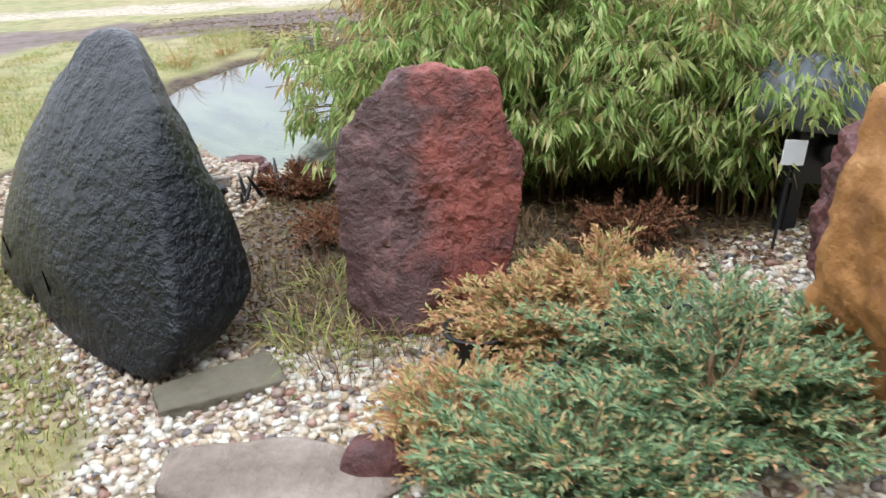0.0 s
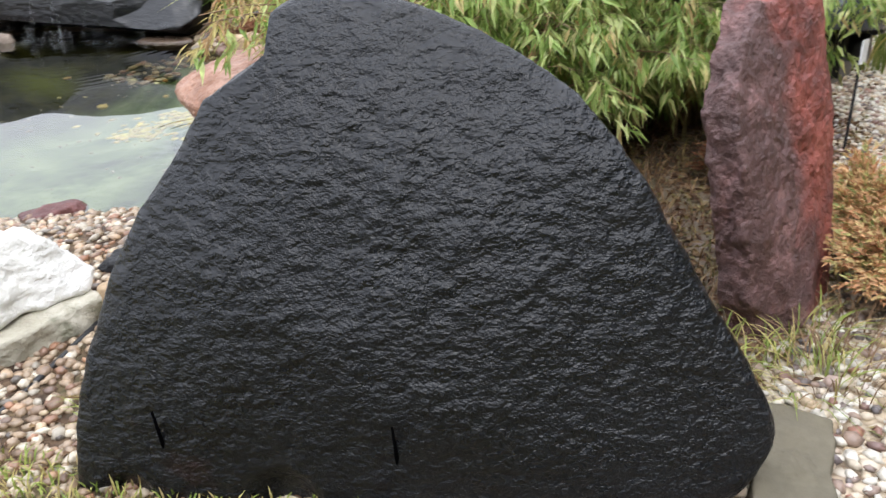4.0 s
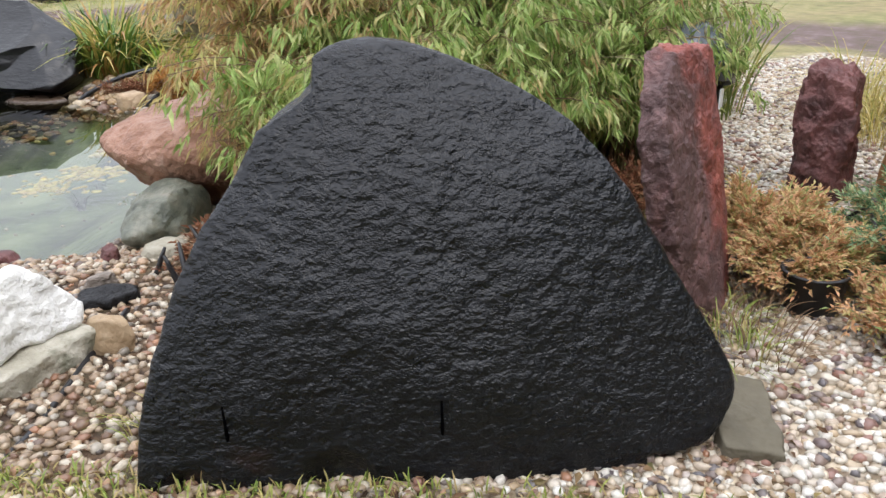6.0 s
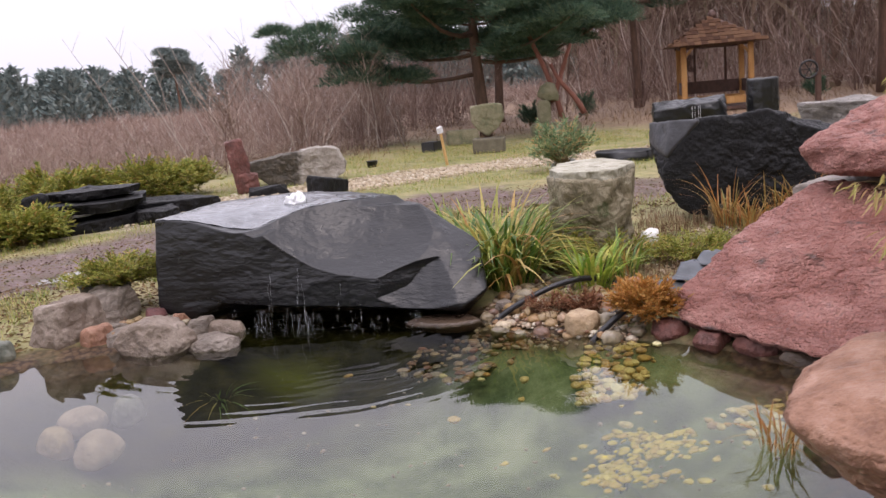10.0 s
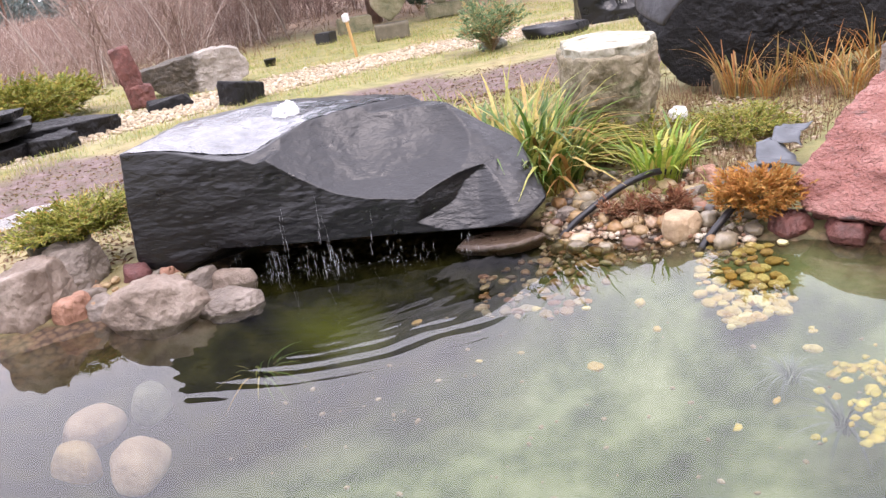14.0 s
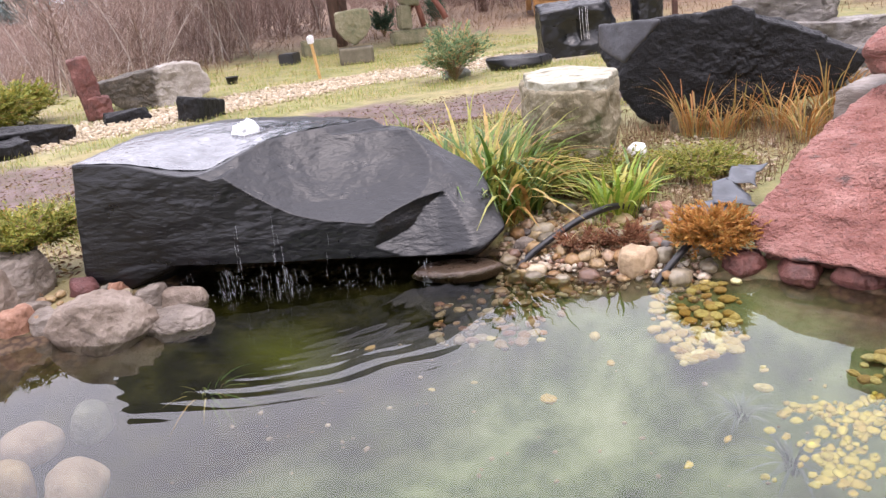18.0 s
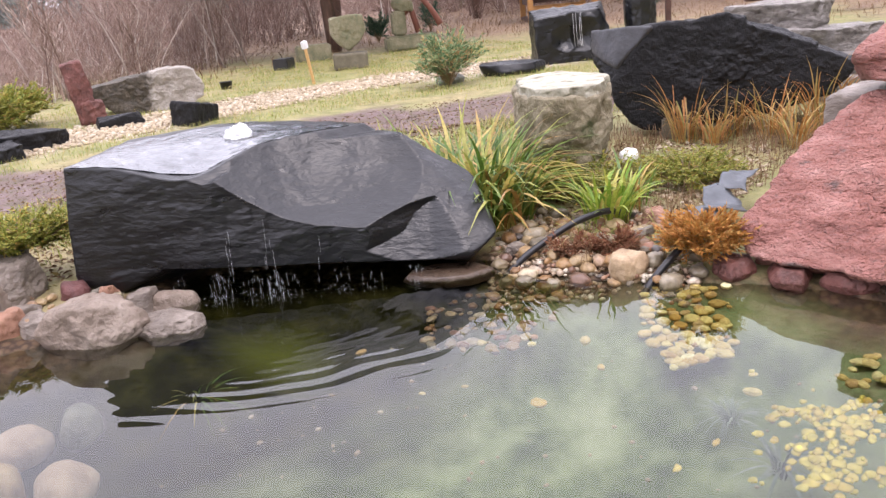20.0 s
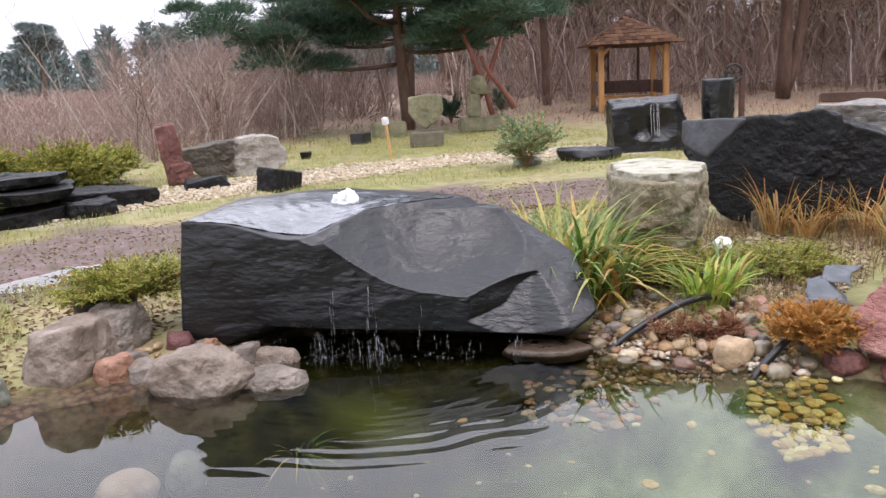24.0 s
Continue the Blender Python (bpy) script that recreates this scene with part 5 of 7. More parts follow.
stone("black_basin_stone", "low black stone basin filled with water", boulder_pts(1.25, 0.8, 0.24, 63, top=0.95), BASALT_POLISHED, (9.6, 13.65, 0.06), -50, detail=5, edge=40, scoops=(((0, 0, 1.05), 0.9),), seed=63)
stone("grey_garden_stone", "small grey stone lying on pale chips", boulder_pts(0.75, 0.45, 0.2, 64), GREY_STONE, (8.6, 14.3, 0.05), 0, detail=4, edge=16, seed=64)
falls = new("black_fountain_stone")
falls.matrix_world = pose(11.35, 13.5, 0.06, 0, 0, -50)
tagged(falls, "hollowed black basalt block fountain with falling water", "fountain")
v, f = rock([(-0.62, -0.45, 0.0), (0.6, -0.5, 0.0), (0.65, 0.4, 0), (-0.6, 0.4, 0), (-0.7, -0.45, 0.82), (0.45, -0.45, 0.92), (0.75, 0.3, 1.0), (-0.6, 0.4, 0.95), (0.68, -0.4, 0.6)], 6, 70, ((3, 0.03), (9, 0.016)),
            (((0.16, -0.66, 0.50), 0.34), ((-0.16, -0.7, 0.46), 0.33)), 66)
part("block", mesh_of("block", v, f), BASALT_POLISHED, falls)
for s in (0.0, 0.05, 0.11, 0.14):
    part("water_strand", mesh_of("water_strand", *tri(*tube([(s, -0.47, 0.86), (s, -0.48, 0.6), (s + 0.01, -0.5, 0.3)], [0.0015, 0.0025, 0.003], 6))), FOAM, falls)
stone("black_column_stone", "upright black basalt column with a flat top", [(0.29 * math.cos(a), 0.29 * math.sin(a), z) for a in np.arange(11) * 0.571 for z in (0, 1.28)], BASALT_POLISHED, (12.1, 12.4, 0.05), 8, detail=6, edge=60, rough=((4, 0.02), (14, 0.008)), seed=68)
for k, (x, y, z, lx, ly, h, t) in enumerate(((7.0, 8.85, 0.78, 1.25, 0.8, 0.36, -60), (6.9, 8.35, 0.55, 1.1, 0.8, 0.3, -75), (6.6, 7.75, 0.35, 0.8, 0.6, 0.25, -60), (7.1, 8.6, 0.05, 1.6, 1.0, 0.75, -60), (6.7, 9.45, 0.3, 0.5, 0.4, 0.45, 0), (6.5, 7.9, 0.05, 0.9, 0.7, 0.35, 20))):
    stone("layered_grey_stone", "stacked layered grey quartzite slab", slab_pts(lx * 1.1, ly * 1.1, h, 70 + k), SLATE, (x, y, z), t, detail=6, edge=60, rough=((3, 0.05), (10, 0.02), (30, 0.006)), seed=71 + k, group="stacked grey slabs")
thing("concrete_prop", "weathered concrete block under the black boulder", "block", box_mesh("concrete_prop", 0.34, 0.24, 0.2, 0.015), CONCRETE, (4.55, 9.2, 0.16), 30, group="props")
thing("concrete_prop", "weathered concrete block under the black boulder", "block", box_mesh("concrete_prop", 0.3, 0.24, 0.2, 0.015), CONCRETE, (4.75, 8.75, 0.16), 10, group="props")
stone("white_stone", "small bright white stone among low junipers", boulder_pts(0.28, 0.2, 0.2, 81, top=0.8), LIMESTONE, (3.0, 9.02, 0.08), 20, detail=4, edge=20, seed=81)

# ---- stones on the pond's far shore ----
for k, (x, y, lx, ly, h, t, mat) in enumerate(((-1.2, 11.3, 0.7, 0.55, 0.36, 20, GRANITE_PALE), (-0.92, 10.55, 0.66, 0.42, 0.21, -52, GRANITE_PALE), (-0.82, 11.42, 0.5, 0.4, 0.34, 30, GNEISS), (-1.12, 11.0, 0.32, 0.2, 0.16, 10, GRANITE_PINK), (-0.62, 11.08, 0.24, 0.2, 0.16, 70, PORPHYRY_DARK),
                                             (-0.5, 10.62, 0.26, 0.14, 0.13, 0, GNEISS), (-0.66, 10.24, 0.46, 0.26, 0.08, -60, GNEISS), (-1.02, 10.9, 0.26, 0.2, 0.12, 60, GNEISS), (-0.7, 10.88, 0.2, 0.13, 0.11, 0, GRANITE_PINK), (-0.6, 10.8, 0.13, 0.1, 0.1, 40, GNEISS), (-0.95, 11.12, 0.3, 0.14, 0.1, -10, GNEISS), (-0.52, 10.9, 0.15, 0.1, 0.13, 0, GRANITE_PINK), (-0.38, 10.5, 0.32, 0.16, 0.08, -40, GRANITE_PALE), (-1.75, 11.25, 0.4, 0.3, 0.18, 15, GREY_STONE))):
    stone("shore_boulder", "rounded grey-brown boulder edging the pond", boulder_pts(lx, ly, h + 0.05, 90 + k, top=0.7), mat, (x, y, -0.05), t, detail=6 if lx > 0.4 else 4, edge=34, rough=((4, 0.03), (12, 0.014), (40, 0.004)), seed=91 + k, group="shore boulders")
for k, (x, y, lx, h, mat) in enumerate(((1.08, 7.68, 0.32, 0.11, PORPHYRY_RED), (1.06, 7.38, 0.34, 0.12, PORPHYRY_RED), (1.06, 7.1, 0.34, 0.11, PORPHYRY_RED), (1.03, 6.8, 0.36, 0.09, BROWN_WET), (0.97, 6.5, 0.32, 0.09, PORPHYRY_RED), (0.88, 8.2, 0.3, 0.16, OCHRE_PALE), (1.42, 8.32, 0.24, 0.16, GNEISS), (1.64, 8.32, 0.22, 0.2, GRANITE_PINK), (1.3, 8.12, 0.26, 0.13, GREY_STONE), (1.2, 8.42, 0.2, 0.12, BROWN_WET), (0.97, 8.95, 0.16, 0.12, GNEISS), (1.15, 8.75, 0.15, 0.1, GREY_STONE))):
    stone("edge_stone", "rough stone set along the pond's edge", boulder_pts(lx, lx * 0.75, h, 110 + k, top=0.75), mat, (x, y, -0.01), 30 * k, detail=5, edge=30, rough=((6, 0.02), (18, 0.008)), seed=111 + k, group="pond edge stones")
for k, (x, y, lx, h, mat) in enumerate(((-1.5, 5.92, 0.36, 0.07, PORPHYRY_DARK), (-2.1, 5.62, 0.42, 0.1, OCHRE_PALE), (-2.2, 5.3, 0.22, 0.12, GREY_STONE), (-1.7, 4.55, 0.2, 0.16, OCHRE_PALE), (-1.47, 4.92, 0.34, 0.08, BASALT_DRY), (-2.3, 4.45, 0.26, 0.04, GREY_STONE), (-2.35, 4.1, 0.22, 0.05, PORPHYRY_DARK), (-1.2, 5.32, 0.14, 0.09, PORPHYRY_DARK), (-2.5, 5.1, 0.24, 0.05, GREY_STONE), (-1.42, 5.05, 0.16, 0.1, GNEISS))):
    stone("shore_stone", "flat broken stone on the shore gravel", boulder_pts(lx, lx * 0.6, h, 130 + k, top=0.8), mat, (x, y, min(0.05, float(ground_height(x, y)) - 0.01)), 37 * k, detail=5, edge=40, rough=((7, 0.02), (20, 0.008)), seed=131 + k, group="shore stones")
for k, (x, y, lx, c) in enumerate(((-1.62, 10.2, 0.44, SUNKEN), (-1.74, 9.66, 0.46, SUNKEN), (-1.86, 9.95, 0.3, OCHRE_PALE), (-1.15, 10.85, 0.34, SUNKEN), (-1.35, 10.1, 0.3, GREY_STONE))):
    stone("sunken_stone", "pale rounded stone under the water", boulder_pts(lx, lx * 0.75, 0.2, 150 + k), c, (x, y, -0.3 if k < 5 else -0.24), 50 * k, detail=5, edge=7, rough=((5, 0.02), (16, 0.006)), seed=151 + k, group="sunken stones")
stone("stepping_slab", "flat reddish stepping slab in the gravel", boulder_pts(0.8, 0.46, 0.08, 170, top=0.92), GRANITE_PALE, (-0.55, 2.03, 0.06), -8, detail=4, edge=30, seed=170)
stone("small_dark_stone", "small dark red stone beside the juniper", boulder_pts(0.2, 0.16, 0.14, 171), PORPHYRY_DARK, (-0.28, 2.08, 0.06), 0, detail=4, edge=16, seed=171)

# ---- gravel ----


def scatter(poly, step, seed, jitter=0.55):
    g = np.random.default_rng(seed)
    q = np.array(poly)
    xs, ys = np.meshgrid(np.arange(q[:, 0].min(), q[:, 0].max(), step), np.arange(q[:, 1].min(), q[:, 1].max(), step))
    xy = np.stack([xs.ravel(), ys.ravel()], 1) + g.uniform(-jitter, jitter, (xs.size, 2)) * step
    return xy[inside(poly, xy[:, 0], xy[:, 1])], g


def gravel(name, label, poly, step, size, material, seed, thin=0.0):
    xy, g = scatter(poly, step, seed)
    if thin > 0:
        keep = fbm(np.stack([xy[:, 0], xy[:, 1], 0 * xy[:, 0]], 1) * 2.2, 3, seed) + g.uniform(-0.3, 0.3, len(xy)) > thin - 0.6
        xy = xy[keep]
    s = size * g.uniform(0.55, 1.3, len(xy))
    v, f = pebble_stuff(xy, ground_height(xy[:, 0], xy[:, 1]) - 0.004, s, seed)
    return thing(name, label, "gravel", mesh_of(name, v, f), material, kind="stuff")


gravel("quartz_gravel", "loose white and tan rounded quartz pebbles", GRAVEL_GARDEN, 0.03, 0.04, PEBBLE, 201)
gravel("path_gravel", "scattered pebbles in thin grass", [(-3.2, 2.6), (-1.2, 1.2), (-1.0, 2.6), (-1.7, 3.4), (-2.2, 4.2), (-3.0, 4.4)], 0.036, 0.035, PEBBLE_BROWN, 202, 0.55)
gravel("shore_gravel", "brown mixed gravel on the pond shore", SHORE, 0.032, 0.04, PEBBLE_BROWN, 203)
BANK = [(0.5, 8.9), (0.7, 8.1), (0.75, 7.75), (1.3, 7.9), (1.75, 8.2), (2.0, 8.7), (1.7, 9.15), (1.2, 9.2), (0.8, 9.05)]
gravel("bank_gravel", "mixed gravel on the bank between the stones", BANK, 0.034, 0.042, PEBBLE_BROWN, 205, 0.25)
gravel("sedge_gravel", "light gravel around the sedges", [(2.0, 8.1), (2.6, 7.9), (4.2, 8.2), (4.4, 9.4), (3.4, 9.6), (2.6, 9.0)], 0.055, 0.045, CHIPS, 206, 0.5)
CHIP_AREA = [(0.3, 17.0), (2.0, 16.6), (4.2, 16.2), (6.5, 15.9), (9.0, 14.9), (11, 13.3), (12.4, 12.2), (13, 13), (11.6, 15), (9.5, 16.7), (7, 17.8), (4.6, 18.3), (2.0, 18.3), (0.3, 18.2)]
gravel("stone_chips", "pale stone chips on the garden path", CHIP_AREA, 0.075, 0.075, CHIPS, 207)
cob_me, cob_wet = [], []
for k in range(6):
    v, f = pebble_stuff(np.zeros((1, 2)), np.zeros(1), 0.085, 300 + k, 3)
    me = mesh_of("cobble", v, f)
    me.materials.append(COBBLE)
    cob_me.append(me)
    me = mesh_of("cobble", v, f)
    me.materials.append(COBBLE_WET)
    cob_wet.append(me)
xy, g = scatter(BANK, 0.10, 210, 0.9)
for k, (x, y) in enumerate(xy):
    ob = thing("cobble", "rounded river cobble on the pond bank", "cobble", cob_me[k % 6], None, (x, y, float(ground_height(x, y)) + 0.005), g.uniform(0, 360), "bank cobbles")
    s = g.uniform(0.45, 1.0) ** 1.6 * 1.6
    ob.scale = (s, s * g.uniform(0.7, 1.0), s)
xy, g = scatter([(-1.3, 11.1), (-0.75, 10.6), (-0.42, 10.62), (-0.5, 11.0), (-0.9, 11.5), (-1.3, 11.5)], 0.13, 215, 0.9)
for k, (x, y) in enumerate(xy):
    ob = thing("cobble", "small reddish-brown cobble between the shore boulders", "cobble", cob_me[k % 6], None, (x, y, float(ground_height(x, y)) + 0.01), g.uniform(0, 360), "shore cobbles")
    k2 = g.uniform(0.5, 1.3)
    ob.scale = (k2 * 1.2, k2 * 0.9, k2)
for seed, step, poly in ((211, 0.075, [(-0.12, 8.9), (0.4, 9.25), (1.0, 8.85), (0.6, 8.42), (0.0, 8.5)]), (212, 0.046, [(1.2, 8.2), (1.3, 7.8), (0.42, 7.48), (0.12, 7.7), (0.5, 7.98)]), (213, 0.07, [(0.26, 7.08), (0.62, 6.98), (0.66, 6.5), (0.28, 6.62)]), (214, 0.42, [(-0.6, 9.2), (0.3, 9.3), (0.7, 8.1), (0.3, 7.1), (-0.4, 7.6)])):
    xy, g = scatter(poly, step, seed, 0.9)
    xy = xy[inside(POND, xy[:, 0], xy[:, 1])]
    for k, (x, y) in enumerate(xy):
        ob = thing("sunken_cobble", "yellowish cobble under shallow water", "cobble", (cob_me if seed == 211 else cob_wet)[k % 6], None, (x, y, max(float(ground_height(x, y)), -0.15)), g.uniform(0, 360), "sunken cobbles")
        k2 = g.uniform(0.4, 1.0) ** 1.3
        ob.scale = (k2, k2 * g.uniform(0.75, 1), k2 * 0.7)

# ---- hoses, pots, hood, liner ----


def hose(label, pts, r=0.021):
    pts = np.array(pts, float)
    t = np.linspace(0, len(pts) - 1, 24)
    path = np.stack([np.interp(t, np.arange(len(pts)), pts[:, c]) for c in range(3)], 1)
    for _ in range(3):
        path[1:-1] = (path[:-2] + path[1:-1] * 2 + path[2:]) / 4
    return thing("garden_hose", label, "hose", mesh_of("garden_hose", *tri(*tube(path, np.full(24, r), 10))), HOSE, group="hoses")


hose("black pipe running from the plants into the pond", [(1.75, 8.5, 0.1), (1.45, 8.55, 0.22), (1.2, 8.66, 0.2), (1.0, 8.76, 0.13), (0.84, 8.88, 0.03), (0.6, 9.0, -0.2)])
hose("black pipe running from the liner into the pond", [(1.4, 7.9, 0.14), (1.15, 7.92, 0.19), (0.95, 7.96, 0.13), (0.8, 8.05, 0.0), (0.6, 8.1, -0.18)])
hose("thin black cable on the shore gravel", [(-1.5, 4.75, 0.1), (-1.85, 4.5, 0.09), (-2.15, 4.25, 0.1), (-2.5, 4.1, 0.08)], 0.012)
hose("thin black cable in the juniper", [(0.15, 2.3, 0.16), (0.45, 2.55, 0.3), (0.75, 2.65, 0.3), (0.85, 2.8, 0.15)], 0.008)


def pot(name, label, x, y, z, r, h, tilt=0):
    bm = bmesh.new()
    prof = [(0.0, 0.0), (r * 0.78, 0.0), (r, h), (r * 1.06, h), (r * 1.06, h * 1.03), (r * 0.93, h * 1.03), (r * 0.9, h * 0.85), (0.0, h * 0.85)]
    vs = [bm.verts.new((a, 0, b)) for a, b in prof]
    es = [bm.edges.new((vs[i], vs[i + 1])) for i in range(len(vs) - 1)]
    bmesh.ops.spin(bm, geom=vs + es, cent=(0, 0, 0), axis=(0, 0, 1), angle=2 * math.pi, steps=20)
    bmesh.ops.remove_doubles(bm, verts=list(bm.verts), dist=1e-4)
    me = bpy.data.meshes.new(name)
    bm.to_mesh(me)
    bm.free()
    for q in me.polygons:
        q.use_smooth = True
    ob = thing(name, label, "plant pot", me, PLASTIC, group="pots")
    ob.matrix_world = pose(x, y, z, tilt, 0, 0)
    return ob


pot("plant_pot", "black plastic pot holding a rusty juniper", 0.05, 2.66, 0.05, 0.12, 0.19)
pot("plant_pot", "black plastic pot holding a low juniper by the fountain", -0.74, 11.66, 0.07, 0.2, 0.26)
pot("plant_pot", "small black pot on the lawn", 8.3, 19.2, 0.08, 0.12, 0.15)

hood = new("lamp_hood")
hood.matrix_world = pose(1.50, 3.84, 0.05, 0, 8, 12)
tagged(hood, "blue-grey domed hood over a dark box with a white tag", "cover")
v, f = [], []
for a in np.linspace(0.02, math.pi * 0.52, 10):
    for b in np.linspace(-math.pi, math.pi, 33)[:-1]:
        low = 1 + 0.35 * max(0.0, math.cos(b)) * math.sin(a) ** 3
        v.append((0.31 * math.sin(a) * math.cos(b), 0.27 * math.sin(a) * math.sin(b), 0.57 + 0.30 * (math.cos(a) - 0.6 * (low - 1))))
for r in range(9):
    for c in range(32):
        f.append((r * 32 + c, r * 32 + (c + 1) % 32, (r + 1) * 32 + (c + 1) % 32, (r + 1) * 32 + c))
shell = part("shell", mesh_of("shell", v, f), HOOD, hood, "glossy blue-grey domed shell")
shell.modifiers.new("thick", "SOLIDIFY").thickness = 0.008
part("box", box_mesh("box", 0.30, 0.26, 0.26, 0.03, 0.02, 0.0, 0.42), PLASTIC, hood, "dark box")
part("stand", box_mesh("stand", 0.08, 0.08, 0.3, 0.01, 0.02, 0.02, 0.15), PLASTIC, hood)
part("lens", mesh_of("lens", *tri(*tube([(0.06, -0.12, 0.46), (0.06, -0.2, 0.45), (0.06, -0.21, 0.45)], [0.07, 0.07, 0.05], 14))), PLASTIC, hood)
part("tag", box_mesh("tag", 0.11, 0.008, 0.11, 0.003, -0.19, -0.24, 0.46), WHITE, hood, "small white tag")
part("tag_stem", box_mesh("tag_stem", 0.012, 0.012, 0.4, 0.003, -0.19, -0.232, 0.2), PLASTIC, hood)
for k, (x, y, z, lx, ly, t, tilt) in enumerate(((1.86, 7.98, 0.2, 0.34, 0.24, 24, 14), (1.6, 7.95, 0.14, 0.3, 0.2, 50, -10), (2.2, 7.98, 0.26, 0.36, 0.2, 5, 8), (1.42, 7.9, 0.11, 0.24, 0.16, 30, 18))):
    qx, qy = np.meshgrid(np.linspace(-1, 1, 14), np.linspace(-1, 1, 10))
    flat = np.stack([qx.ravel() * lx / 2, qy.ravel() * ly / 2, 0 * qx.ravel()], 1)
    flat[:, :2] += 0.05 * np.stack([fbm(flat * 5 + k, 2, 70 + k), fbm(flat * 5 + k + 9, 2, 75 + k)], 1)
    flat[:, 2] = 0.03 * fbm(flat * 6 + k, 3, 60 + k) + 0.02 * np.abs(qx.ravel() - 0.2)
    grid = np.arange(140).reshape(10, 14)
    me = mesh_of("liner_sheet", flat, np.stack([grid[:-1, :-1], grid[:-1, 1:], grid[1:, 1:], grid[1:, :-1]], -1).reshape(-1, 4))
    ob = thing("liner_sheet", "crumpled grey pond liner at the slab's edge", "pond liner", me, FOIL, group="liner pieces")
    ob.matrix_world = pose(x, y, z, tilt, -8, t)
    ob.modifiers.new("thick", "SOLIDIFY").thickness = 0.004

# standing water in the wheel rut
puddle_edge = [(0.62 * math.cos(a) * k, 0.24 * math.sin(a) * k) for a, k in zip(np.arange(14) / 14 * 2 * math.pi, (1, 0.9, 1.1, 0.8, 1.0, 1.15, 0.95, 1.05, 0.85, 1.1, 0.9, 1.0, 1.12, 0.92))]
bm = bmesh.new()
bm.faces.new([bm.verts.new((x, y, 0)) for x, y in puddle_edge])
me = bpy.data.meshes.new("puddle")
bm.to_mesh(me)
bm.free()
ob = thing("puddle", "shallow rain puddle in the muddy track", "puddle", me, WATER, (-0.05, 13.68, float(ground_height(-0.05, 13.68)) + 0.022), 10, kind="structure")
ob.visible_shadow = False

# dead leaves and litter
def litter(name, label, poly, step, seed, size=0.035):
    xy, g = scatter(poly, step, seed, 0.9)
    xy = xy[~inside(POND, xy[:, 0], xy[:, 1])]
    n = len(xy)
    z = ground_height(xy[:, 0], xy[:, 1]) + g.uniform(0.0, 0.02, n)
    a = g.uniform(0, 6.28, n)
    way = np.stack([np.cos(a), np.sin(a), g.normal(0, 0.25, n)], 1)
    v, f = leaves(np.concatenate([xy, z[:, None]], 1), way, size * g.uniform(0.6, 1.6, n), size * 0.45 * g.uniform(0.6, 1.5, n))
    return thing(name, label, "litter", mesh_of(name, v, f, False), LITTER, kind="stuff")


litter("leaf_litter", "brown leaf litter around the standing stones", [(-1.3, 3.1), (-0.75, 2.8), (0.3, 3.0), (1.7, 3.6), (2.2, 4.6), (1.5, 5.6), (-0.2, 5.6), (-1.0, 5.0), (-1.2, 4.0)], 0.022, 301)
litter("gravel_litter", "sparse dead leaves on the gravel", GRAVEL_GARDEN, 0.11, 302)
litter("path_litter", "dead leaves and bits on the worn path", [(-3.3, 2.4), (-1.2, 1.0), (-1.0, 2.6), (-2.0, 4.2), (-3.2, 6.0)], 0.07, 303)
litter("bank_litter", "dead leaves and bark on the bank", [(0.75, 7.9), (2.0, 8.0), (4.4, 7.9), (4.6, 9.5), (2.0, 9.7), (0.9, 9.1)], 0.04, 304)
litter("verge_litter", "dead leaves and straw on the verge", [(-2.5, 11.0), (0.6, 11.6), (2.3, 10.4), (5.5, 10.0), (5.0, 12.3), (1.0, 13.8), (-3.0, 13.5)], 0.05, 305, 0.05)
litter("track_chips", "bark chips and stones on the muddy track", [(-5, 12.8), (1, 13.8), (4, 12.4), (6, 10.6), (8.5, 8), (8.8, 10), (6.5, 13.3), (4, 14.8), (0, 16), (-5, 15)], 0.06, 306, 0.035)

# ---- plants ----


def plant(name, label, category, at, pieces, group=""):
    """pieces: (part name, (verts, faces), material); verts round the plant's foot."""
    ob = new(name)
    ob.matrix_world = pose(*at)
    tagged(ob, label, category, group)
    for nm, (v, f), m in pieces:
        part(nm, mesh_of(nm, v, f, False), m, ob, kind="stuff")
    return ob


